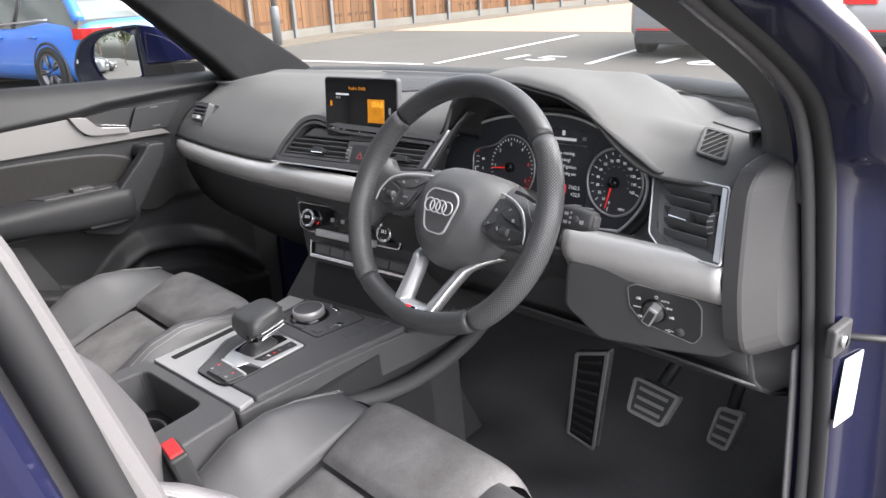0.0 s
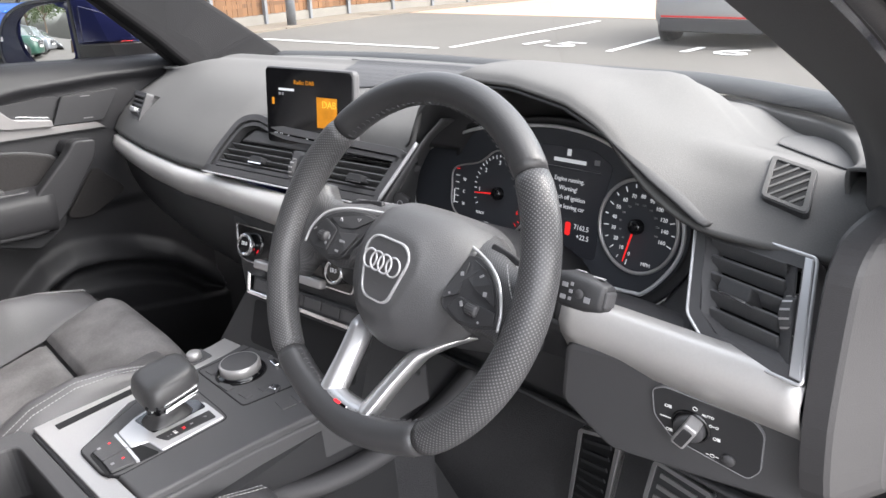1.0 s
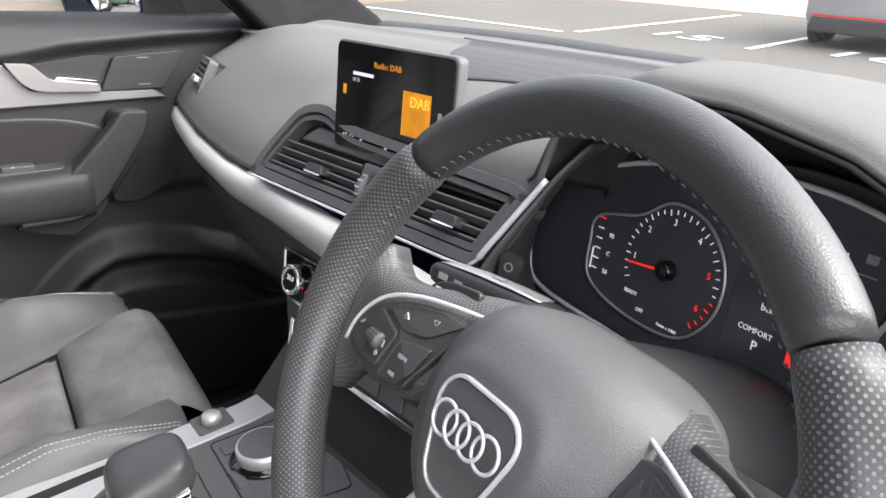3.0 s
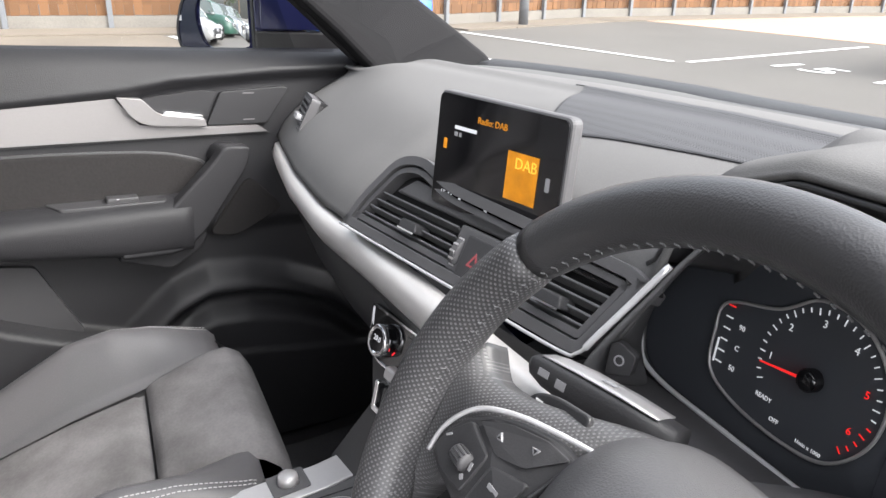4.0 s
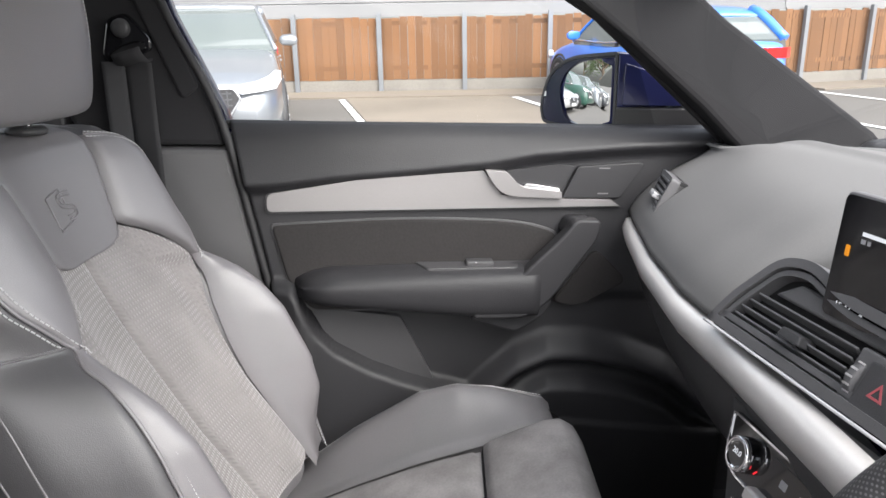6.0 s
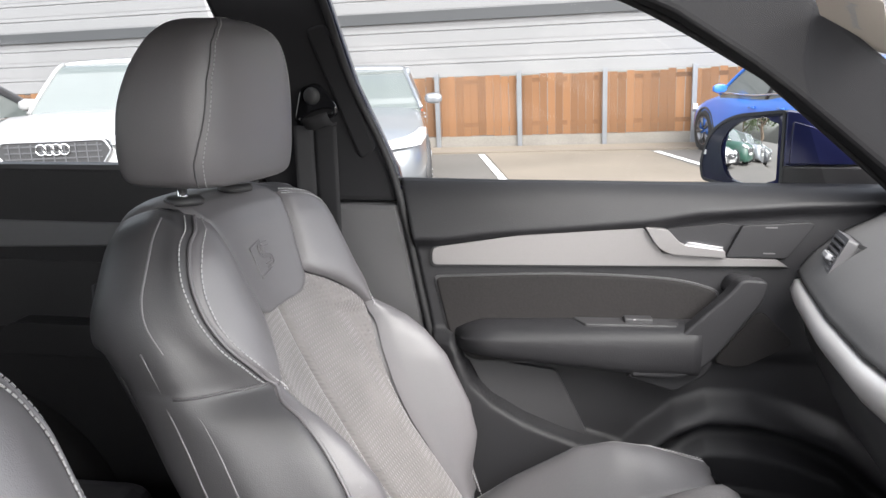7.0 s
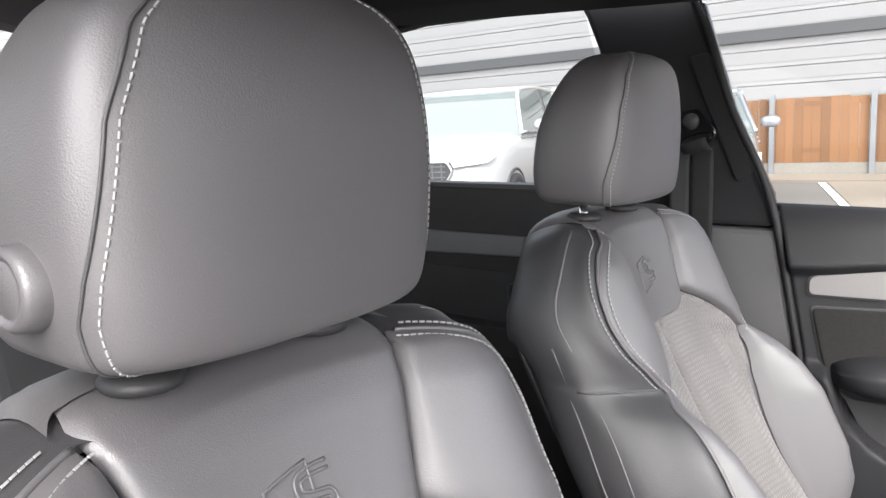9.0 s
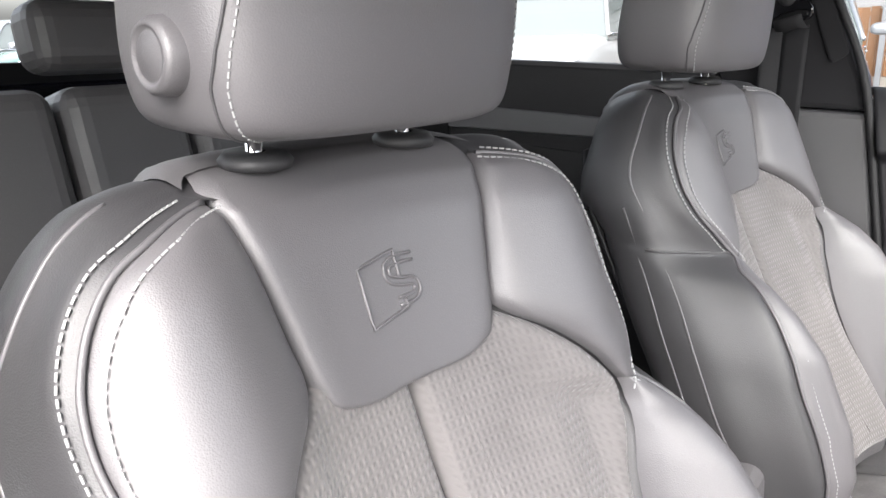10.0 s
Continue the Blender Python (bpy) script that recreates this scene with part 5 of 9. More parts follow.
# lower spokes: two slender legs that meet a base plate on the rim
leg_z = lambda x, y: 0.0115 - 0.40 * (y + 0.158) - 5.0 * max(0.0, y + 0.080) ** 1.4
for k in (-1, 1):
    outer_edge = spline([(0.0655, -0.0500, 0), (0.056, -0.068, 0), (0.0500, -0.088, 0), (0.0440, -0.112, 0), (0.0400, -0.136, 0), (0.0375, -0.150, 0)], 26)
    inner_edge = spline([(0.0500, -0.0620, 0), (0.036, -0.076, 0), (0.0290, -0.090, 0), (0.0235, -0.112, 0), (0.0190, -0.130, 0), (0.0160, -0.142, 0)], 26)
    rows = []
    for a, b in zip(outer_edge, inner_edge):
        row = []
        for f, h in ((0.0, -0.016), (0.0, -0.003), (0.05, -0.0005), (0.12, 0.0), (0.52, 0.0), (0.60, -0.0014), (0.90, -0.006), (0.97, -0.008), (1.0, -0.011), (1.0, -0.018)):
            p = a.lerp(b, f)
            row.append(HM @ Vector((k * p.x, p.y, leg_z(p.x, p.y) + h)))
        rows.append(row)
    part("lower_spoke", grid(rows), spoke_metal, wheel, "satin aluminium spoke", thick=0.002)
rows = []
for i in range(31):
    u = -1 + 2 * i / 30
    top_y = -0.1405 + 0.004 * u * u + 0.010 * ease(abs(u), 0.42, 1.0) * 0
    edge = 0.0385 - 0.0015 * abs(u)
    row = []
    for f, h in ((0.0, -0.016), (0.0, -0.009), (0.06, -0.005), (0.22, -0.0005), (0.5, 0.0), (0.85, 0.0), (0.95, -0.0012), (1.0, -0.006), (1.0, -0.014)):
        y = top_y + (-0.1665 + 0.007 * u ** 4 - top_y) * f
        row.append(HM @ Vector((u * edge, y, 0.0108 - 0.38 * (max(y, -0.16) + 0.158) + h - 0.004 * abs(u) ** 6)))
    rows.append(row)
part("spoke_base", grid(rows), spoke_metal, wheel, "satin aluminium base of the spokes", thick=0.002)
for pts, mat, lab in (([(-0.0125, -0.1555), (-0.0035, -0.1555), (0.0, -0.1475), (-0.009, -0.1475)], red_glow_ink, "small red mark"), ([(-0.002, -0.1555), (0.007, -0.1555), (0.0095, -0.1475), (0.0015, -0.1475)], chrome, "")):
    part("spoke_mark", plate(pts, 0.001, lambda x, y: 0.0114 - 0.38 * (max(y, -0.16) + 0.158)), mat, wheel, lab)

# side spokes: leather carried over from the grips, with the switch panels let in
panel_z = lambda x, y: -0.004 - 0.55 * max(0.0, y + 0.012) * max(0.0, 1 - (abs(x) - 0.07) / 0.072)
wrap_z = lambda x, y: panel_z(x, y) - 0.0045 + 0.004 * ease(abs(x), 0.145, 0.165)
for k in (-1, 1):
    sg = lambda pts: [(k * x, y) for x, y in pts]
    top_edge = spline([(0.050, 0.0565, 0), (0.076, 0.0500, 0), (0.102, 0.0405, 0), (0.125, 0.0335, 0), (0.144, 0.0330, 0), (0.158, 0.0470, 0)], 30)
    low_edge = spline([(0.060, -0.0150, 0), (0.075, -0.0260, 0), (0.100, -0.0340, 0), (0.128, -0.0330, 0), (0.146, -0.0420, 0), (0.156, -0.0620, 0)], 30)
    rows = []
    for a, b in zip(top_edge, low_edge):
        row = []
        for f in [j / 14 for j in range(15)]:
            p = a.lerp(b, f)
            e = abs(2 * f - 1) ** 7
            row.append(HM @ Vector((k * p.x, p.y, wrap_z(p.x, p.y) - 0.012 * e)))
        row = [row[0] - WZ * 0.016] + row + [row[-1] - WZ * 0.016]
        rows.append(row)
    side_spoke = part("side_spoke", grid(rows), holed_spoke, wheel, "perforated leather spoke", thick=0.002)
    uv = side_spoke.data.uv_layers.new(name="rim")
    for f in side_spoke.data.polygons:
        for li, vi in zip(f.loop_indices, f.vertices):
            co = HM.inverted() @ side_spoke.data.vertices[vi].co
            uv.data[li].uv = (co.x, co.y)
    outline = rounded(sg([(0.066, 0.030), (0.082, 0.0325), (0.106, 0.0275), (0.126, 0.0165), (0.139, -0.003), (0.142, -0.0185), (0.126, -0.0240), (0.100, -0.0290), (0.074, -0.0200), (0.070, -0.002)]), [0.004, 0.006, 0.01, 0.01, 0.01, 0.004, 0.004, 0.01, 0.006, 0.006])
    swp = part("switch_panel", plate(outline, 0.012, lambda x, y: panel_z(x, y) + 0.0008), hard_black, wheel, "black switch panel", bevel=0.0012)
    chrome_path = spline([(0.062, 0.0385, 0), (0.084, 0.0352, 0), (0.107, 0.0296, 0), (0.1275, 0.0185, 0), (0.1410, -0.002, 0), (0.1445, -0.020, 0)], 40)
    part("chrome_line", tube([HM @ Vector((k * p.x, p.y, panel_z(p.x, p.y) + 0.0006)) for p in chrome_path], 0.0015, 8, up=WZ), bright_trim, wheel, "bright line round the switches")
    keys = {1: ([(0.080, 0.029), (0.104, 0.025), (0.122, 0.015), (0.134, -0.001), (0.103, 0.006), (0.088, 0.012)], [(0.076, 0.026), (0.084, 0.011), (0.088, -0.004), (0.074, -0.012), (0.072, 0.0)], [(0.091, -0.005), (0.137, -0.006), (0.139, -0.017), (0.124, -0.022), (0.100, -0.026), (0.082, -0.018)]),
            -1: ([(0.068, 0.029), (0.083, 0.030), (0.104, 0.025), (0.120, 0.016), (0.100, 0.008), (0.082, 0.013)], [(0.102, 0.005), (0.124, 0.013), (0.137, -0.003), (0.140, -0.015), (0.126, -0.021), (0.104, -0.020)], [(0.074, 0.009), (0.098, 0.003), (0.099, -0.024), (0.080, -0.019), (0.074, -0.010)])}[k]
    for pts in keys:
        part("key", plate(rounded(sg(pts), 0.003), 0.003, lambda x, y: panel_z(x, y) + 0.0024), hard_black, swp, bevel=0.0008)
    rc = (0.112, -0.0115) if k > 0 else (0.116, -0.006)
    m = HM @ Matrix.Translation((k * rc[0], rc[1], panel_z(*rc) + 0.0015))
    roller = part("roller", turned(m @ Matrix.Rotation(radians(90), 4, "Y"), [(0, -0.0065), (0.0048, -0.0065), (0.0056, -0.005), (0.0056, 0.005), (0.0048, 0.0065), (0, 0.0065)], 18), soft_black, swp, "ribbed roller")
    for j in range(14):
        part("rib", box(0.0052, 0.0061, -0.0005, 0.0005, -0.0045, 0.0045, m @ Matrix.Rotation(radians(90), 4, "Y") @ Matrix.Rotation(j * math.tau / 14, 4, "Z")), hard_black, roller)
    signs = {1: [(0.104, 0.0185, 0.005, 0.0022, 35), (0.118, 0.0055, 0.0042, 0.0042, 10), (0.079, 0.013, 0.004, 0.005, 20), (0.079, -0.006, 0.0022, 0.0022, 45), (0.098, -0.010, 0.005, 0.003, -60), (0.123, -0.019, 0.0022, 0.0022, 45)],
             -1: [(0.1325, -0.002, 0.0055, 0.0014, 40), (0.1065, -0.005, 0.002, 0.005, 0), (0.1075, -0.012, 0.003, 0.003, 45), (0.086, -0.004, 0.009, 0.0028, 0), (0.086, -0.015, 0.006, 0.0024, 0)]}[k]
    for sx, sy, w, h, turn in signs:
        mm = HM @ Matrix.Translation((k * sx, sy, panel_z(sx, sy) + 0.0026)) @ Matrix.Rotation(radians(turn), 4, "Z")
        part("sign", prism(rounded([(-w / 2, -h / 2), (w / 2, -h / 2), (w / 2, h / 2), (-w / 2, h / 2)], 0.0005), 0.0004, mm), grey_mark, swp)
    if k < 0:
        for c, d in (((-0.104, 0.0165), 1), ((-0.084, 0.0225), -1)):
            mm = HM @ Matrix.Translation((c[0], c[1], panel_z(*c) + 0.0026)) @ Matrix.Rotation(radians(12), 4, "Z")
            part("sign", band(mm, [(-0.0028, -0.0016 * d), (0.0028, -0.0016 * d), (0.0, 0.0026 * d)], [(-0.0018, -0.0011 * d), (0.0018, -0.0011 * d), (0.0, 0.0017 * d)], 0.0004, -0.001), grey_mark, swp)
    # seam where the grip's leather is sewn to the spoke
    line = spline([(0.118, 0.0340, 0), (0.126, 0.025, 0), (0.136, 0.014, 0), (0.146, 0.004, 0)], 30)
    if k > 0:
        stitches([HM @ Vector((p.x + 0.004, p.y + 0.002, wrap_z(p.x, p.y) + 0.001)) for p in line], thread, wheel, gap=0.004, length=0.003, r=0.0006, lift=WZ)
    part("paddle", plate(rounded(sg([(0.080, 0.0490), (0.114, 0.0435), (0.129, 0.0345), (0.127, 0.022), (0.082, 0.030)]), [0.006, 0.012, 0.012, 0.01, 0.006], 5), 0.005, lambda x, y: -0.038), hard_black, wheel, "black gear-shift paddle", bevel=0.0015)
    part("paddle_sign", plate(sg([(0.116, 0.0350), (0.1215, 0.0345), (0.1215, 0.0358), (0.116, 0.0363)]), 0.001, lambda x, y: -0.0374), white_glow_ink, wheel)
# column and stalks
column = thing("steering_column", "black plastic steering column cowl with two control stalks", "steering column", (0.38, 0.12, 0.9))
part("cowl", loft([[WM @ Vector((a * math.cos(6.2832 * i / 32), -0.008 + b * math.sin(6.2832 * i / 32), z)) for i in range(32)] for a, b, z in ((0.060, 0.050, -0.060), (0.068, 0.060, -0.066), (0.072, 0.064, -0.085), (0.078, 0.070, -0.12), (0.080, 0.072, -0.17), (0.080, 0.072, -0.28))]), hard_black, column)


def stalk(p0, p1, lean, sizes, label):
    """A control lever from p0 to its tip p1, of rounded four-sided section: (way, half depth, half height) along it."""
    p0, p1 = Vector(p0), Vector(p1)
    d = (p1 - p0).normalized()
    s = d.cross(Vector(lean)).normalized()
    if s.y > 0:
        s = -s                                   # s towards the driver, u upwards
    u = s.cross(d)
    if u.z < 0:
        u = -u
    rows = []
    for f, a, b in sizes:
        c = p0.lerp(p1, f)
        rows.append([c + s * x + u * y for x, y in [tuple(q) for q in rounded([(-a, -b), (a, -b), (a, b), (-a, b)], min(a, b) * 0.7, 4)]])
    st = part("stalk", loft(rows), hard_black, column, label)
    return st, d, s, u


st, d, s, u = stalk((0.455, 0.088, 1.000), (0.572, 0.095, 0.9965), (0, 0.25, 1), [(0.0, 0.008, 0.008), (0.42, 0.0085, 0.009), (0.56, 0.013, 0.013), (0.66, 0.0155, 0.0165), (0.86, 0.0150, 0.0155), (0.97, 0.0120, 0.0125), (1.0, 0.010, 0.011)], "black control stalk")
tip = Vector((0.572, 0.095, 0.9965))
part("stalk_button", box(-0.001, 0.003, -0.0085, 0.0085, -0.0075, 0.0075, frame_at(tip, d, s)), soft_black, column, "soft square end button", bevel=0.002)
for a, y, w, h in ((-0.036, 0.005, 0.006, 0.004), (-0.036, -0.006, 0.006, 0.004), (-0.029, 0.007, 0.003, 0.003), (-0.029, 0.0005, 0.0035, 0.003), (-0.029, -0.006, 0.003, 0.003), (-0.012, -0.003, 0.006, 0.005)):
    part("stalk_sign", box(-w / 2, w / 2, -h / 2, h / 2, 0, 0.0005, frame_at(tip + d * a + s * (0.0156 if a < -0.02 else 0.0150) + u * y, d, u)), grey_mark, column)
for a, y, w, h in ((-0.034, -0.004, 0.010, 0.004), (-0.014, -0.002, 0.011, 0.006)):
    part("stalk_sign", box(-w / 2, w / 2, -h / 2, h / 2, 0, 0.0005, frame_at(tip + d * a + u * (0.0166 if a < -0.02 else 0.0155) + s * y, d, -s)), grey_mark, column)
part("stalk_roller", turned(frame_at(tip + d * -0.021 + s * 0.0125, u, d), [(0, -0.003), (0.004, -0.003), (0.005, -0.002), (0.005, 0.002), (0.004, 0.003), (0, 0.003)], 16), soft_black, column)
st, d, s, u = stalk((0.285, 0.140, 0.993), (0.172, 0.108, 1.000), (0, 0.3, 1), [(0.0, 0.012, 0.012), (0.30, 0.014, 0.013), (0.60, 0.0145, 0.0125), (0.85, 0.0125, 0.0105), (0.96, 0.009, 0.0075), (1.0, 0.005, 0.004)], "black indicator stalk")
tip = Vector((0.172, 0.108, 1.000))
part("stalk_top", grid([[tip - d * a + u * (hh + 0.0006) + s * y for y in (-wd, -wd * 0.4, wd * 0.4, wd)] for a, hh, wd in ((0.010, 0.0092, 0.0075), (0.020, 0.0108, 0.0100), (0.045, 0.0125, 0.0120), (0.080, 0.0129, 0.0120), (0.105, 0.0122, 0.0110))]), alu, column, "satin silver top face", thick=0.001)
for a, y, w, h in ((0.020, 0.001, 0.009, 0.005), (0.036, 0.000, 0.008, 0.006)):
    part("stalk_sign", box(-w / 2, w / 2, -h / 2, h / 2, 0, 0.0005, frame_at(tip - d * a + s * (0.0133 if a < 0.03 else 0.0143) + u * y, -d, u)), grey_mark, column)
part("stalk_sign", box(-0.005, 0.005, -0.003, 0.003, 0, 0.0005, frame_at(tip - d * 0.062 + u * 0.0138, -d, -s)), grey_mark, column)
# small button left of the cluster
key = part("side_button", prism(rounded([(-0.011, -0.014), (0.009, -0.010), (0.011, 0.006), (-0.004, 0.014), (-0.011, 0.010)], 0.003), 0.003, frame_at((0.176, 0.184, 0.990), (0.9, 0.45, 0), (-0.1, 0.15, 1)), -0.006), hard_black, cluster, "small start-stop button", bevel=0.001)
part("sign", disc(frame_at((0.176, 0.1805, 0.990), (0.9, 0.45, 0), (-0.1, 0.15, 1)), 0.0042, 0.0005, 20, inner=0.0030), grey_mark, key)

# ---- climate panel ----
CM = frame_at((-0.165, 0.112, 0.90), (math.cos(radians(9)), math.sin(radians(9)), 0), (-0.02, 0.25, 0.97))
climate = thing("climate_panel", "black climate control panel with two round knobs and a silver bar", "climate control", (0, 0.13, 0.84))
cl = rounded([(-0.004, 0.005), (0.290, 0.005), (0.278, -0.052), (0.034, -0.052), (0.010, -0.044)], 0.006)
part("panel", prism(cl, 0.002, CM, -0.03), gloss_black, climate)
part("panel_rim", band(CM, cl, shrink(cl, 0.0022), 0.0034, 0.0), chrome, climate, "thin silver outline")
for u in (0.040, 0.246):
    m = CM @ Matrix.Translation((u, -0.024, 0.002))
    knob = part("knob", turned(m, [(0.0, 0.012), (0.0125, 0.012), (0.0135, 0.0135), (0.0165, 0.0145), (0.018, 0.013), (0.0185, 0.0), (0.0, 0.0)], 40), chrome, climate, "silver-ringed temperature knob")
    part("knob_face", disc(m @ Matrix.Translation((0, 0, 0.0121)), 0.0128, 0.0006, 32), gloss_black, knob)
    writing("reading", "20.0" if u < 0.1 else "18.5", 0.0085, m @ Matrix.Translation((0, 0.002, 0.0130)), lit_white, knob)
    part("heat_mark", prism([(0.0182, -0.0105), (0.0215, -0.006), (0.0206, -0.0052), (0.0173, -0.0097)], 0.001, m), red_glow_ink, climate)
part("display", prism(rounded([(0.075, -0.036), (0.212, -0.036), (0.212, -0.004), (0.075, -0.004)], 0.003), 0.003, CM, 0), gloss_black, climate)
for k in range(4):
    part("display_sign", prism(rounded([(0.095 + 0.028 * k, -0.024), (0.105 + 0.028 * k, -0.024), (0.105 + 0.028 * k, -0.016), (0.095 + 0.028 * k, -0.016)], 0.001), 0.0034, CM, 0.002), grey_mark, climate)
part("toggle_bar", prism(rounded([(0.066, -0.056), (0.222, -0.056), (0.222, -0.042), (0.066, -0.042)], 0.004), 0.014, CM, 0.0), alu, climate, "silver toggle bar", bevel=0.003)
part("button_row", prism(rounded([(0.060, -0.094), (0.300, -0.094), (0.300, -0.070), (0.060, -0.070)], 0.004), 0.004, CM, -0.03), hard_black, climate, bevel=0.002)
for k in range(6):
    part("button", prism(rounded([(0.068 + 0.039 * k, -0.090), (0.104 + 0.039 * k, -0.090), (0.104 + 0.039 * k, -0.074), (0.068 + 0.039 * k, -0.074)], 0.002), 0.007, CM, 0.0), soft_black, climate, bevel=0.001)
part("lower_strip", prism(rounded([(0.052, -0.100), (0.308, -0.100), (0.308, -0.093), (0.052, -0.093)], 0.003), 0.009, CM, -0.01), chrome, climate, "bright lower strip", bevel=0.001)
part("lower_strip", prism(rounded([(0.052, -0.098), (0.058, -0.098), (0.054, -0.066), (0.048, -0.066)], 0.002), 0.009, CM, -0.01), chrome, climate, bevel=0.001)
# centre stack walls and storage tray
stack = [(-0.02, 0.012), (0.31, 0.012), (0.32, -0.10), (0.315, -0.20), (-0.02, -0.20), (0.035, -0.10)]
part("panel_wall", prism(stack, -0.004, CM, -0.12), hard_black, climate)
part("tray_recess", prism(rounded([(0.06, -0.18), (0.30, -0.18), (0.30, -0.108), (0.06, -0.108)], 0.01), -0.003, CM, -0.01), shade_black, climate)

# ---- centre console ----
NM = frame_at((0, 0, 0.703), (math.cos(radians(4.6)), math.sin(radians(4.6)), 0), (-0.08, 1, 0.09))
console = thing("centre_console", "centre console with aluminium surround, cup holders and black leather sides", "console", NM)
top = rounded([(-0.160, -0.232), (0.122, -0.232), (0.134, -0.05), (0.160, 0.12), (0.165, 0.235), (-0.190, 0.235), (-0.160, 0.06)], 0.006)
part("body", prism(top, -0.006, NM, -0.072), soft_black, console, bevel=0.012, seg=3)
inset = rounded([(-0.150, -0.225), (0.108, -0.225), (0.120, -0.05), (0.146, 0.12), (0.152, 0.245), (-0.178, 0.245), (-0.150, 0.06)], 0.006)
part("lower_side", prism(inset, -0.06, NM, -0.36), carpet, console, "dark carpeted lower side")
rows = []
for p in spline([(0.150, -0.22, 0.652), (0.158, -0.05, 0.636), (0.166, 0.045, 0.624), (0.168, 0.141, 0.627), (0.168, 0.25, 0.652), (0.165, 0.33, 0.69)], 30):
    rows.append([(p.x - 0.02, p.y, p.z), (p.x, p.y, p.z), (p.x + 0.008, p.y, p.z - 0.006), (p.x + 0.010, p.y, p.z - 0.018), (p.x, p.y, p.z - 0.028)])
part("side_trim", grid(rows), soft_black, console, "grey plastic trim step along the side", thick=0.003)
part("aluminium_frame", prism(rounded([(-0.158, -0.228), (0.118, -0.228), (0.112, -0.198), (-0.052, -0.200), (-0.108, -0.112), (-0.112, 0.05), (-0.135, 0.20), (-0.182, 0.20), (-0.158, 0.05)], 0.003), 0.001, NM, -0.01), alu, console, "brushed aluminium surround", bevel=0.002)
part("slot", prism([(-0.137, -0.205), (-0.122, -0.205), (-0.126, -0.060), (-0.141, -0.060)], 0.0022, NM, 0), shade_black, console, "narrow dark slot")
part("leather_top", prism(rounded([(-0.050, -0.196), (0.118, -0.196), (0.130, -0.05), (0.155, 0.12), (0.158, 0.20), (-0.130, 0.20), (-0.108, 0.05), (-0.104, -0.112)], 0.006), 0.004, NM, -0.02), soft_black, console, bevel=0.005, seg=3)
gate = rounded([(-0.044, -0.208), (0.030, -0.209), (0.052, -0.197), (0.054, -0.042), (0.026, -0.038), (-0.066, -0.032), (-0.096, -0.100)], 0.010)
part("gate_joint", band(NM, gate, shrink(gate, 0.0014), 0.0046, 0.0), shade_black, console, "fine joint round the selector field")
part("gear_gate", prism(shrink(gate, 0.0014), 0.0052, NM, 0), soft_black, console, "grey selector field", bevel=0.001)
part("gate_plate", prism(rounded([(-0.036, -0.158), (0.010, -0.161), (0.016, -0.140), (0.050, -0.137), (0.050, -0.046), (-0.004, -0.044), (-0.064, -0.074), (-0.052, -0.128)], 0.004), 0.0075, NM, 0), bright_trim, console, "bright aluminium selector plate", bevel=0.0012)
part("gate_opening", prism(rounded([(-0.044, -0.131), (0.006, -0.127), (0.008, -0.050), (-0.016, -0.048), (-0.060, -0.076)], 0.004), 0.0082, NM, 0), gloss_black, console, "black selector slot")
part("gate_strip", prism(rounded([(0.017, -0.130), (0.037, -0.123), (0.042, -0.054), (0.020, -0.052)], 0.002), 0.0085, NM, 0), hard_black, console, "dark strip with gear letters")
LETTERS = NM @ Matrix.Translation((0.030, 0, 0.0090)) @ Matrix.Rotation(radians(90), 4, "Z")
writing("gate_letter", "D/S", 0.0062, LETTERS @ Matrix.Translation((-0.108, 0, 0)) @ Matrix.Rotation(radians(-90), 4, "Z"), white_glow_ink, console)
writing("gate_letter", "R", 0.0062, LETTERS @ Matrix.Translation((-0.084, 0, 0)) @ Matrix.Rotation(radians(-90), 4, "Z"), grey_mark, console)
writing("gate_letter", "P", 0.0062, LETTERS @ Matrix.Translation((-0.064, 0, 0)) @ Matrix.Rotation(radians(-90), 4, "Z"), grey_mark, console)
writing("gate_letter", "N", 0.0066, LETTERS @ Matrix.Translation((-0.096, 0, 0)) @ Matrix.Rotation(radians(-90), 4, "Z"), red_glow_ink, console)
for v in (-0.119, -0.1145):
    part("gate_dot", prism([(0.0285, v), (0.0310, v), (0.0298, v + 0.002)], 0.0089, NM, 0.008), grey_mark, console)
part("button_well", prism(rounded([(-0.022, -0.203), (0.042, -0.206), (0.050, -0.140), (-0.034, -0.160)], 0.006), 0.0058, NM, 0), shade_black, console)
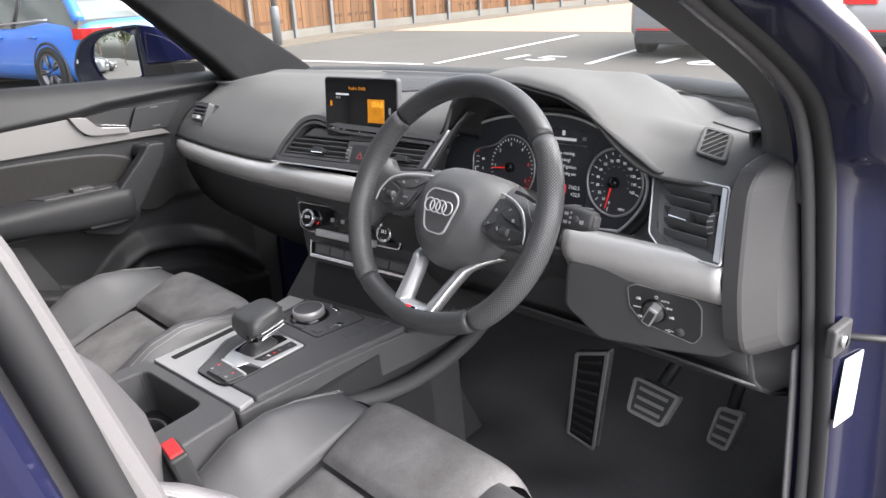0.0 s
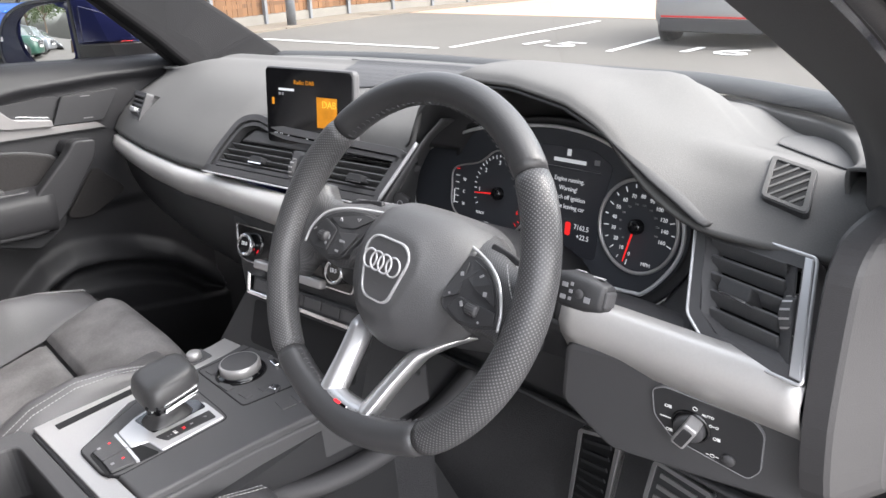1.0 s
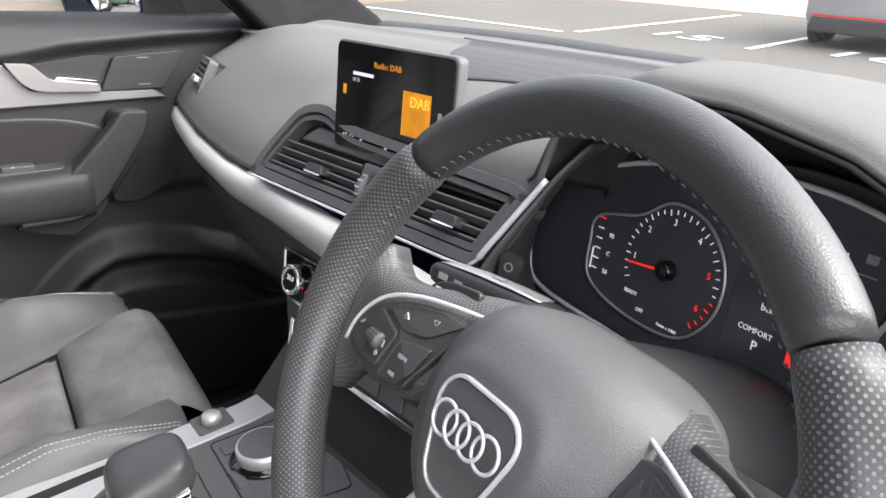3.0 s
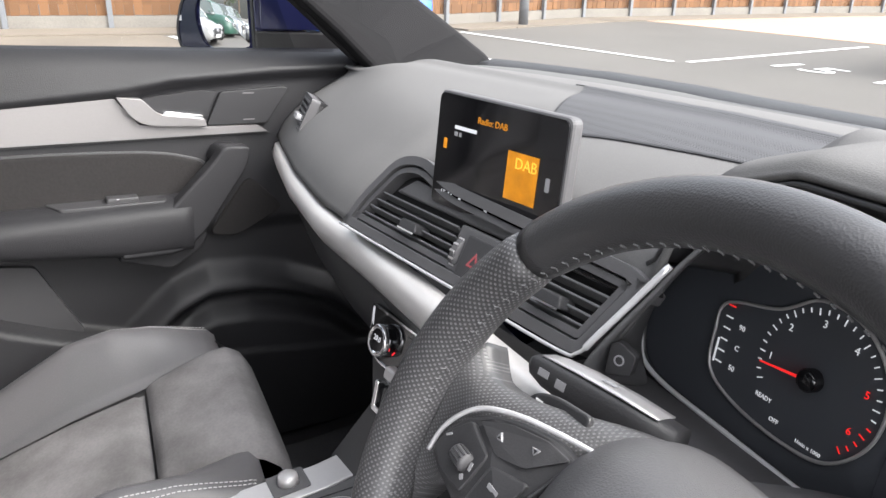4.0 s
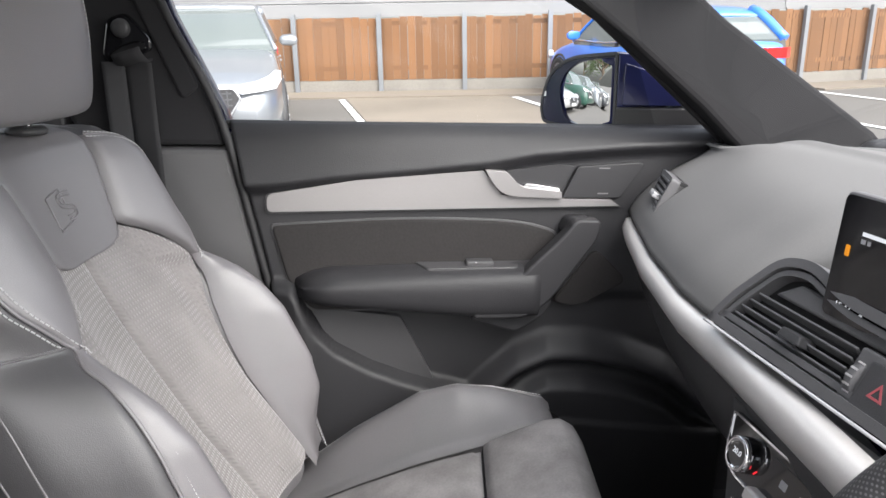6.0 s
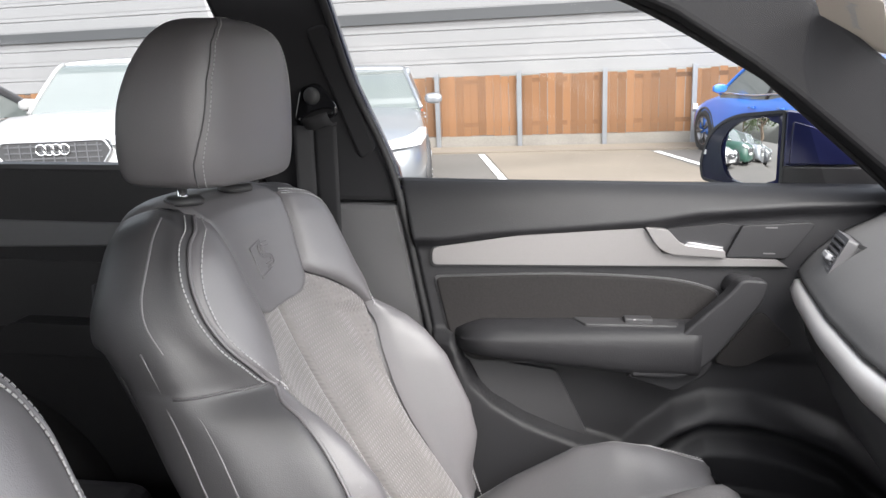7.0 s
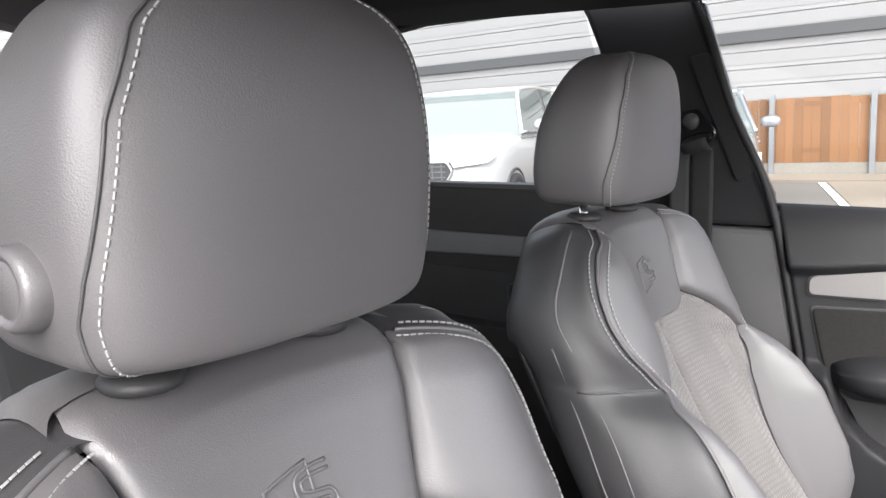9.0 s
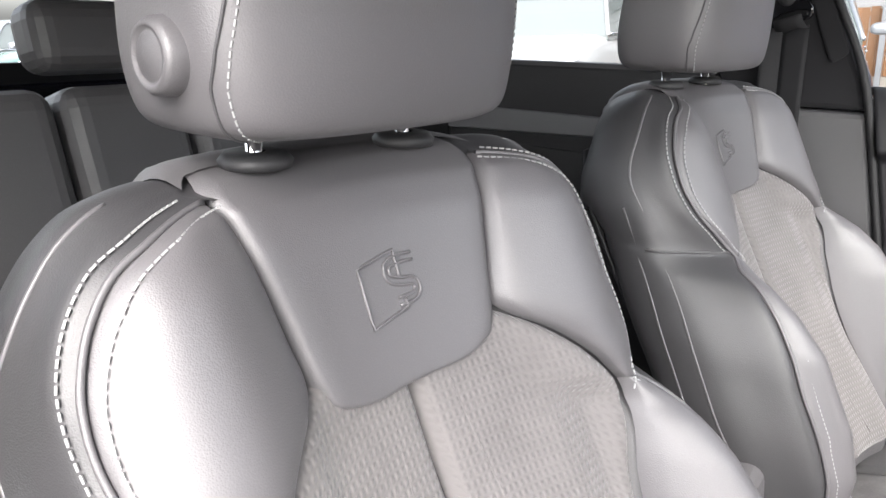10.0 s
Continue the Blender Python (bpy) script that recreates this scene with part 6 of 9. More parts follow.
for pts, chrome_end, sign in (([(-0.018, -0.199), (0.009, -0.1985), (0.008, -0.1675), (-0.031, -0.1655)], [(0.008, -0.1672), (0.0085, -0.1632), (-0.034, -0.1605), (-0.031, -0.1652)], (-0.020, -0.176)), ([(0.011, -0.1985), (0.040, -0.2005), (0.046, -0.1705), (0.010, -0.1675)], [(0.010, -0.1672), (0.046, -0.1702), (0.047, -0.1662), (0.0105, -0.1632)], (0.026, -0.178))):
    key = part("gate_button", prism(rounded(pts, 0.003), 0.0088, NM, 0), soft_black, console, "flat grey key with a bright end", bevel=0.001)
    part("key_edge", prism(chrome_end, 0.0095, NM, 0.004), bright_trim, key, "bright edge")
    part("key_sign", prism(rounded([(sign[0] - 0.0016, sign[1] - 0.002), (sign[0] + 0.0016, sign[1] - 0.002), (sign[0] + 0.0014, sign[1] + 0.0015), (sign[0] - 0.0014, sign[1] + 0.0015)], 0.0006), 0.0091, NM, 0.008), red_glow_ink, key, "small red sign")
    part("key_sign", prism(rounded([(sign[0] - 0.002, sign[1] - 0.0165), (sign[0] + 0.003, sign[1] - 0.0165), (sign[0] + 0.003, sign[1] - 0.012), (sign[0] - 0.002, sign[1] - 0.012)], 0.001), 0.0091, NM, 0.008), grey_mark, key)
# selector lever: leather boot, head with a bright underside
lever = part("selector", loft([[NM @ Vector((-0.016 + dx + a * math.copysign(abs(math.cos(6.2832 * i / 28)) ** 0.6, math.cos(6.2832 * i / 28)), -0.096 + dy + b * math.copysign(abs(math.sin(6.2832 * i / 28)) ** 0.6, math.sin(6.2832 * i / 28)), z)) for i in range(28)] for a, b, z, dx, dy in ((0.026, 0.034, 0.006, 0, 0), (0.024, 0.031, 0.011, 0, 0), (0.017, 0.023, 0.017, 0, 0.002), (0.015, 0.021, 0.026, -0.002, 0.003), (0.016, 0.022, 0.036, -0.004, 0.004), (0.018, 0.026, 0.046, -0.006, 0.004))]), wheel_leather, console, "black leather boot of the gear selector")
HEAD = NM @ Matrix.Translation((-0.014, -0.088, 0.0)) @ Matrix.Rotation(radians(-6), 4, "Z")


def head_ring(a, b, z, tilt, dx=0.0, dy=0.0):
    ring = []
    for i in range(48):
        c, d = math.cos(math.tau * i / 48), math.sin(math.tau * i / 48)
        u, v = a * math.copysign(abs(c) ** 0.5, c) + dx, b * math.copysign(abs(d) ** 0.5, d) + dy
        ring.append(HEAD @ Vector((u * (1 - 0.10 * v / 0.04), v, z + tilt * v)))
    return ring


prof = spline([(0.036, 0.035, 0.049), (0.0395, 0.0385, 0.0500), (0.041, 0.040, 0.054), (0.0405, 0.0395, 0.063), (0.038, 0.037, 0.073), (0.033, 0.032, 0.079), (0.022, 0.021, 0.0822), (0.006, 0.006, 0.083)], 24)
part("selector_head", loft([head_ring(p.x, p.y, p.z, 0.14) for p in prof]), wheel_leather, lever, "black leather selector head")
part("selector_base", loft([head_ring(a, b, z, 0.14) for a, b, z in ((0.024, 0.024, 0.036), (0.034, 0.033, 0.0385), (0.0375, 0.0365, 0.044), (0.038, 0.037, 0.0495))]), hard_black, lever, "dark underside of the selector head")
for zc, hz in ((0.0455, 0.0028), (0.0530, 0.0022)):
    part("selector_inlay", prism(rounded([(-0.026, -hz), (0.024, -hz), (0.026, hz), (-0.024, hz)], 0.0015), 0.0012, frame_at(HEAD @ Vector((0.0405, 0.004, zc)), HEAD.to_3x3() @ Vector((-0.10, 1, 0.14)), HEAD.to_3x3() @ Vector((0.25, 0, 1))), -0.004), chrome, lever, "bright side inlay", bevel=0.0006)
KEY = frame_at(HEAD @ Vector((0.0335, -0.0325, 0.0450)), HEAD.to_3x3() @ Vector((0.75, 0.66, 0)), HEAD.to_3x3() @ Vector((0.12, -0.12, 1)))
part("selector_button", prism(rounded([(-0.009, -0.0075), (0.009, -0.0075), (0.009, 0.0075), (-0.009, 0.0075)], 0.002), 0.0015, KEY, -0.010), gloss_black, lever, "black parking key", bevel=0.0006)
writing("key_letter", "P", 0.0075, KEY @ Matrix.Translation((0, 0, 0.0018)), white_glow_ink, lever)
# rotary controller and its keys
pad_line = rounded([(-0.098, -0.006), (0.046, -0.014), (0.066, 0.088), (-0.09, 0.128)], 0.008)
part("control_field", band(NM, pad_line, shrink(pad_line, 0.0016), 0.0052, 0.002), shade_black, console, "fine joint round the control field")
part("control_plate", prism(shrink(pad_line, 0.0016), 0.0048, NM, 0.0), soft_black, console)
part("rotary_base", turned(NM @ Matrix.Translation((-0.038, 0.036, 0.004)), [(0, 0.006), (0.036, 0.005), (0.040, 0.0), (0, 0)], 40), gloss_black, console)
part("rotary_knob", turned(NM @ Matrix.Translation((-0.038, 0.036, 0.008)), [(0, 0.0155), (0.0255, 0.0155), (0.028, 0.0150)], 48), soft_black, console, "black top of the rotary control")
part("rotary_ring", turned(NM @ Matrix.Translation((-0.038, 0.036, 0.008)), [(0.0275, 0.0152), (0.0295, 0.0150), (0.031, 0.012), (0.031, 0.0), (0.028, 0.0)], 48), alu, console, "knurled aluminium ring")
for u, v, w, h in ((-0.075, 0.008, 0.020, 0.014), (-0.02, -0.002, 0.030, 0.012), (0.024, 0.004, 0.022, 0.012), (0.032, 0.036, 0.014, 0.024), (-0.05, 0.088, 0.03, 0.012), (0.0, 0.085, 0.03, 0.012)):
    part("control_key", prism(rounded([(u - w / 2, v - h / 2), (u + w / 2, v - h / 2), (u + w / 2, v + h / 2), (u - w / 2, v + h / 2)], 0.002), 0.0068, NM, 0), soft_black, console, bevel=0.001)
part("toggle", prism(rounded([(-0.020, 0.076), (0.000, 0.072), (0.002, 0.080), (-0.018, 0.084)], 0.002), 0.012, NM, 0), chrome, console, bevel=0.001)
part("toggle", prism(rounded([(0.044, 0.030), (0.056, 0.034), (0.054, 0.046), (0.042, 0.042)], 0.002), 0.012, NM, 0), chrome, console, bevel=0.001)
for k in range(4):
    part("preset_key", prism([(0.075 + 0.004 * k, 0.02 + 0.024 * k), (0.100 + 0.004 * k, 0.016 + 0.024 * k), (0.104 + 0.004 * k, 0.036 + 0.024 * k), (0.079 + 0.004 * k, 0.040 + 0.024 * k)], 0.0055, NM, 0), soft_black, console, bevel=0.0006)
part("volume_base", prism(rounded([(-0.160, -0.008), (-0.122, -0.008), (-0.124, 0.036), (-0.162, 0.036)], 0.004), 0.0025, NM, 0), soft_black, console)
part("volume_knob", turned(NM @ Matrix.Translation((-0.142, 0.014, 0.002)), [(0, 0.011), (0.0095, 0.011), (0.0115, 0.009), (0.0125, 0.0), (0, 0)], 32), alu, console, "small aluminium volume knob")
# front of the console: start button and socket
part("front_slope", prism(rounded([(-0.185, 0.0), (0.165, 0.0), (0.160, 0.075), (-0.175, 0.075)], 0.006), 0.002, frame_at(NM @ Vector((0, 0.200, -0.004)), NM.to_3x3() @ Vector((1, 0, 0)), NM.to_3x3() @ Vector((0, 0.8, 0.6))), -0.02), hard_black, console)
sm = frame_at(NM @ Vector((-0.150, 0.222, 0.016)), NM.to_3x3() @ Vector((1, 0, 0)), NM.to_3x3() @ Vector((0, 0.8, 0.6)))
part("start_button", turned(sm, [(0, 0.008), (0.011, 0.008), (0.013, 0.006), (0.014, 0.0), (0, 0)], 32), alu, console, "round silver push button")
part("socket", prism(rounded([(0.022, -0.012), (0.05, -0.012), (0.05, 0.014), (0.022, 0.014)], 0.004), 0.003, sm, -0.01), shade_black, console, bevel=0.001)
part("socket", prism(rounded([(0.056, -0.012), (0.084, -0.012), (0.084, 0.014), (0.056, 0.014)], 0.004), 0.003, sm, -0.01), shade_black, console, bevel=0.001)
# cup holders behind the gate
rear = rounded([(-0.205, -0.50), (0.140, -0.50), (0.128, -0.236), (-0.164, -0.236)], 0.01)
hole = rounded([(-0.150, -0.43), (0.070, -0.43), (0.060, -0.258), (-0.130, -0.258)], 0.02)
rear_n = rounded([(-0.205, -0.50), (0.140, -0.50), (0.128, -0.236), (-0.164, -0.236)], 0.02)
part("rear_tray", band(NM, rear_n, hole, 0.004, -0.33), soft_black, console, "black tray round the cup holders", bevel=0.004)
part("tray_bottom", prism(hole, -0.075, NM, -0.085), hard_black, console)
for c in ((-0.095, -0.345), (0.005, -0.345)):
    part("cup_holder", turned(NM @ Matrix.Translation((c[0], c[1], -0.074)), [(0.036, 0.0), (0.038, 0.05), (0.041, 0.052), (0.043, 0.050), (0.043, 0.0)], 36), hard_black, console, "round cup holder")
part("cup_grip", prism([(-0.052, -0.372), (-0.038, -0.372), (-0.036, -0.318), (-0.054, -0.318)], -0.02, NM, -0.074), hard_black, console, bevel=0.004)
arm = thing("armrest", "grey leather lid of the centre armrest", "armrest", NM @ Vector((-0.03, -0.6, -0.1)))
part("lid", prism(rounded([(-0.15, -0.80), (0.10, -0.80), (0.10, -0.475), (-0.16, -0.475)], 0.03), 0.062, NM, 0.0), leather, arm, bevel=0.02, seg=4)
part("box", prism(rounded([(-0.155, -0.80), (0.105, -0.80), (0.105, -0.490), (-0.165, -0.490)], 0.02), 0.0, NM, -0.33), soft_black, arm)
# console skirt towards the footwells
part("skirt", prism([(0.20, -0.10), (0.50, -0.10), (0.62, 0.08), (0.45, 0.03), (0.20, -0.01), (-0.1, -0.035), (-0.23, -0.05), (-0.23, -0.33), (0.3, -0.33)], 0.008, frame_at(NM @ Vector((0.140, 0, 0)), NM.to_3x3() @ Vector((0, 1, 0)), NM.to_3x3() @ Vector((0, 0, 1))), -0.02), hard_black, console)
# belt buckles
for px, py, pz in ((0.180, -0.345, 0.690), (-0.135, -0.36, 0.65)):
    b = thing("belt_buckle", "black seat belt buckle with a red release button", "seat belt", (px, py, pz - 0.1), group="belt buckles")
    bmx = pose(px, py, pz, 14, 0, -6)
    part("body", box(-0.027, 0.027, -0.014, 0.014, -0.13, 0.0, bmx), hard_black, b, bevel=0.005)
    part("release", box(-0.022, 0.022, -0.010, 0.010, -0.004, 0.004, bmx), red_plastic, b, "red release button", bevel=0.002)

# ---- driver's lower dash, light switch ----
QM = frame_at((0.593, 0.151, 0.895), (0.99, 0.12, 0), (0, -0.25, 0.97))
lower = thing("knee_panel", "black lower dash panel with rotary light switch", "dash panel", (0.6, 0.2, 0.78))
part("panel", prism(rounded([(-0.10, 0.020), (0.145, 0.045), (0.150, -0.060), (0.120, -0.085), (0.055, -0.095), (-0.060, -0.108), (-0.115, -0.06)], 0.012), -0.002, QM, -0.03), soft_black, lower, bevel=0.006)
plate_line = rounded([(-0.0045, 0.002), (0.008, 0.0095), (0.090, 0.0045), (0.099, -0.008), (0.097, -0.054), (0.086, -0.069), (0.014, -0.053), (-0.004, -0.030)], 0.006)
part("switch_joint", band(QM, plate_line, shrink(plate_line, 0.0009), 0.0010, -0.006), grey_mark, lower, "pale edge of the switch panel")
sw = part("switch_panel", prism(shrink(plate_line, 0.0009), 0.0006, QM, -0.008), hard_black, lower, "light switch panel")
KNOB = QM @ Matrix.Translation((0.0327, -0.0285, 0.0))
part("knob_ring", turned(KNOB, [(0.0155, 0.0012), (0.0165, 0.0028), (0.0180, 0.0028), (0.0188, 0.0)], 40), gloss_black, sw)
part("light_knob", turned(KNOB, [(0, 0.009), (0.0125, 0.009), (0.0145, 0.007), (0.0155, 0.0), (0, 0)], 36), soft_black, sw, "round light switch knob")
part("light_knob_grip", prism(rounded([(-0.0155, -0.0070), (0.0155, -0.0070), (0.0155, 0.0070), (-0.0155, 0.0070)], 0.003), 0.018, KNOB @ Matrix.Rotation(radians(62), 4, "Z"), 0.0), alu, sw, "silver grip", bevel=0.003)
part("grip_face", prism(rounded([(-0.0115, -0.0048), (0.0115, -0.0048), (0.0115, 0.0048), (-0.0115, 0.0048)], 0.002), 0.0186, KNOB @ Matrix.Rotation(radians(62), 4, "Z"), 0.017), hard_black, sw)
part("dimmer", turned(QM @ Matrix.Translation((0.0682, -0.0530, 0.0)), [(0, 0.004), (0.006, 0.004), (0.0068, 0.0), (0, 0)], 24), soft_black, sw, "round dimmer button")


def sign(u, v, *shapes):
    """A switch sign out of short strokes (x, y, width, height) and rings (x, y, radius)."""
    bms = []
    for q in shapes:
        if len(q) == 3:
            bms.append(tube([QM @ Vector((u + q[0] + q[2] * math.cos(a), v + q[1] + q[2] * math.sin(a), 0.0010)) for a in [math.tau * i / 16 for i in range(16)]], 0.00035, 4, closed=True))
        else:
            bms.append(prism([(u + q[0] - q[2] / 2, v + q[1] - q[3] / 2), (u + q[0] + q[2] / 2, v + q[1] - q[3] / 2), (u + q[0] + q[2] / 2, v + q[1] + q[3] / 2), (u + q[0] - q[2] / 2, v + q[1] + q[3] / 2)], 0.0012, QM, 0.0004))
    part("switch_sign", join(bms), white_glow_ink, sw)


lamp = [(0.0, 0.0, 0.0016), (0.0035, 0.0014, 0.003, 0.0005), (0.0035, 0.0, 0.003, 0.0005), (0.0035, -0.0014, 0.003, 0.0005)]
sign(0.0095, -0.013, *lamp)
sign(0.0080, -0.0275, (0, 0, 0.011, 0.0008))
sign(0.0095, -0.0425, *lamp)
sign(0.0372, -0.0052, (0, 0, 0.0021))
writing("switch_word", "AUTO", 0.0042, QM @ Matrix.Translation((0.0490, -0.0095, 0.0008)), white_glow_ink, sw)
sign(0.0545, -0.0195, (-0.0028, 0, 0.0013), (0.0028, 0, 0.0013), (0, 0, 0.0018, 0.0005))
sign(0.0555, -0.0335, *lamp)
sign(0.0530, -0.0560, (0, 0, 0.0020), (-0.0045, 0, 0.003, 0.0005), (0.0045, 0, 0.003, 0.0005))
part("underside", grid([[(x, 0.19, 0.80 - 0.03 * abs(x - 0.5)), (x, 0.30, 0.735), (x, 0.45, 0.70), (x, 0.60, 0.68)] for x in (0.20, 0.4, 0.55, 0.66, 0.74)]), hard_black, lower, thick=0.004)
part("front_face", grid([spline([(x, 0.176 + 0.02 * math.sin((x - 0.15) * 6), 0.93), (x, 0.184, 0.88), (x, 0.196, 0.83), (x, 0.21, 0.795)], 10) for x in [0.14 + 0.6 * i / 20 for i in range(21)]]), hard_black, lower, thick=0.004)

# ---- pedals ----
pedal_metal = material("dark_pedal_metal", (0.14, 0.14, 0.145), 0.4, metal=0.6)
def pedal(name, label, corners, ribs, depth=0.012):
    """A metal-edged pedal plate between four corners (top left, top right, bottom right, bottom left)."""
    a, b, c, d = [Vector(p) for p in corners]
    o = (a + b + c + d) / 4
    m = frame_at(o, (b - a) + (c - d), (a - d) + (b - c))
    inv = m.inverted()
    line = rounded([(inv @ p).to_2d() for p in (a, b, c, d)], 0.012)
    t = thing(name, label, "pedal", o)
    part("plate", prism(line, 0.0, m, -depth), rubber if ribs > 5 else pedal_metal, t, bevel=0.002)
    part("metal_edge", band(m, line, shrink(line, 0.007), 0.003, -depth), alu, t, "brushed metal edge", bevel=0.001)
    for k in range(ribs):
        f = (k + 1) / (ribs + 1)
        l, r = (inv @ a).lerp(inv @ d, f), (inv @ b).lerp(inv @ c, f)
        e = (r - l) * 0.18
        part("rib", prism([(l + e).to_2d() + Vector((0, -0.0035)), (r - e).to_2d() + Vector((0, -0.0035)), (r - e).to_2d() + Vector((0, 0.0035)), (l + e).to_2d() + Vector((0, 0.0035))], 0.003, m), alu if ribs < 6 else hard_black, t)
    return t, m


pedal("footrest", "metal-edged footrest beside the brake pedal", [(0.330, 0.389, 0.630), (0.432, 0.350, 0.678), (0.318, 0.478, 0.362), (0.228, 0.502, 0.358)], 9)
t, m = pedal("brake_pedal", "brake pedal with brushed metal edge", [(0.410, 0.474, 0.576), (0.515, 0.463, 0.572), (0.487, 0.450, 0.500), (0.404, 0.459, 0.502)], 3)
part("arm", tube([m @ Vector((0, 0.02, -0.015)), m @ Vector((0.0, 0.12, -0.10)), m @ Vector((0.0, 0.28, -0.10))], 0.012, 8), hard_black, t)
t, m = pedal("accelerator", "narrow accelerator pedal with brushed metal edge", [(0.543, 0.562, 0.524), (0.598, 0.550, 0.532), (0.577, 0.537, 0.448), (0.529, 0.549, 0.445)], 3)
part("arm", tube([m @ Vector((0, 0.03, -0.015)), m @ Vector((0.0, 0.20, -0.06))], 0.012, 8), hard_black, t)

# ---- car body and cabin lining ----
MIRROR = CAR @ Matrix.Diagonal((-1, 1, 1, 1)) @ CAR.inverted()
SIDE = DOOR @ Matrix.Rotation(radians(90), 4, "Y") @ Matrix.Rotation(radians(90), 4, "Z")     # x along the door, y up, z into the cabin
FAR = MIRROR @ SIDE
shell = thing("car", "dark blue car body with black cabin lining and open doorway", "car", (0, 0, 0.2))
part("cabin_floor", box(-0.86, 0.84, -2.3, 1.0, 0.26, 0.30), hard_black, shell)
rows = [[(x, y, 0.335 + (0.5 * max(0, y - 0.42) ** 1.3) + 0.006 * math.sin(9 * x + 4 * y) + 0.004 * math.sin(23 * x - 17 * y)) for x in [-0.80 + 1.6 * i / 60 for i in range(61)]] for y in [-0.6 + 1.55 * j / 60 for j in range(61)]]
part("carpet", grid(rows), carpet, shell, "dark loop carpet")
part("bulkhead", box(-0.85, 0.85, 0.85, 0.9, 0.3, 0.96), carpet, shell)
# roof lining and roof
rows = []
for y in [-2.3 + 2.15 * i / 20 for i in range(21)]:
    rows.append([CAR @ Vector((x, y, 1.545 - 0.05 * (abs(x) / 0.62) ** 4 - 0.05 * ease(y, -0.5, -0.15))) for x in [-0.64 + 1.28 * i / 16 for i in range(17)]])
part("roof_lining", grid(rows), headliner, shell, "black roof lining", thick=0.012)
rows = []
for y in [-2.35 + 2.2 * i / 20 for i in range(21)]:
    rows.append([CAR @ Vector((x, y, 1.60 - 0.06 * (abs(x) / 0.68) ** 4 - 0.06 * ease(y, -0.5, -0.1))) for x in [-0.70 + 1.40 * i / 16 for i in range(17)]])
part("roof", grid(rows), paint_blue, shell, "dark blue painted roof", thick=0.004)


def both(name, outline, z0, z1, mat, label="", bevel=0.004, sides=(0, 1), seg=2):
    """An upright piece along the side of the car, on the passenger's and the driver's side."""
    for k in sides:
        part(name, prism(outline, z1, FAR if k else SIDE, z0), mat, shell, label, bevel=bevel, seg=seg)


# windscreen pillars: lining, seal, painted outside
a_line = [(0.330, 1.075), (0.275, 1.124), (0.222, 1.171), (0.065, 1.293), (0.006, 1.335), (-0.124, 1.413), (-0.200, 1.444), (-0.377, 1.490), (-0.62, 1.525), (-0.62, 1.585), (-0.20, 1.575), (0.063, 1.452), (0.249, 1.315), (0.539, 1.138), (0.60, 1.08)]
both("windscreen_pillar", a_line, 0.030, 0.088, shaded_pillar, "windscreen pillar lining with shade put into its colour", 0.012, sides=(0,), seg=3)
a_out = [(0.34, 1.09), (0.29, 1.135), (0.23, 1.187), (0.075, 1.309), (0.015, 1.350), (-0.19, 1.458), (-0.37, 1.505), (-0.62, 1.54), (-0.62, 1.60), (-0.19, 1.59), (0.08, 1.465), (0.27, 1.325), (0.56, 1.145), (0.62, 1.09)]
both("windscreen_pillar_skin", [(p[0] + 0.02, p[1] + 0.030) for p in a_out[:8]] + [(p[0] - 0.02, p[1] - 0.030) for p in a_out[8:]], -0.03, 0.028, paint_blue, "dark blue painted pillar", 0.01, sides=(0,))
# driver's windscreen pillar: a broad lining between the glass and the doorway seal
inner = spline([(0.712, 0.266, 1.03), (0.708, 0.266, 1.09), (0.700, 0.264, 1.124), (0.688, 0.258, 1.150), (0.674, 0.238, 1.174), (0.660, 0.156, 1.217), (0.642, 0.064, 1.264), (0.62, -0.035, 1.315), (0.595, -0.16, 1.375), (0.565, -0.32, 1.44), (0.54, -0.52, 1.505)], 44)
outer_line = spline([(0.795, 0.226, 1.03), (0.797, 0.208, 1.085), (0.797, 0.188, 1.12), (0.797, 0.168, 1.147), (0.796, 0.116, 1.184), (0.795, 0.03, 1.224), (0.785, -0.04, 1.258), (0.76, -0.15, 1.320), (0.735, -0.25, 1.370), (0.70, -0.38, 1.425), (0.66, -0.55, 1.49)], 44)
rows = []
for a, b in zip(inner, outer_line):
    a, b = Vector(a), Vector(b)
    mid = a.lerp(b, 0.45) + Vector((-0.006, -0.016, 0.004))
    rows.append(spline([a + Vector((0.03, 0.05, 0.012)), a + Vector((0.008, 0.018, 0.004)), a, a + Vector((0.010, -0.012, 0)), mid, a.lerp(b, 0.80) + Vector((-0.004, -0.010, 0)), b + Vector((-0.012, 0, 0)), b + Vector((0.0, 0.012, 0))], 20))
part("windscreen_pillar", grid(rows), pillar_trim, shell, "broad windscreen pillar lining with shade put into its colour", thick=0.004)
# centre pillars
b_low = [(-0.455, 0.40), (-0.462, 0.56), (-0.532, 0.907), (-0.572, 1.090), (-0.80, 1.090), (-0.74, 0.40)]
b_top = [(-0.574, 1.094), (-0.588, 1.146), (-0.661, 1.303), (-0.705, 1.435), (-0.722, 1.48), (-0.745, 1.545), (-0.965, 1.545), (-0.928, 1.480), (-0.902, 1.418), (-0.862, 1.27), (-0.836, 1.16), (-0.80, 1.094)]
both("centre_pillar", b_low, -0.06, -0.004, soft_black, "dark lower centre pillar lining", 0.01, sides=(0,))
both("centre_pillar", b_top, -0.06, -0.006, headliner, "black upper centre pillar lining", 0.01, sides=(0,))
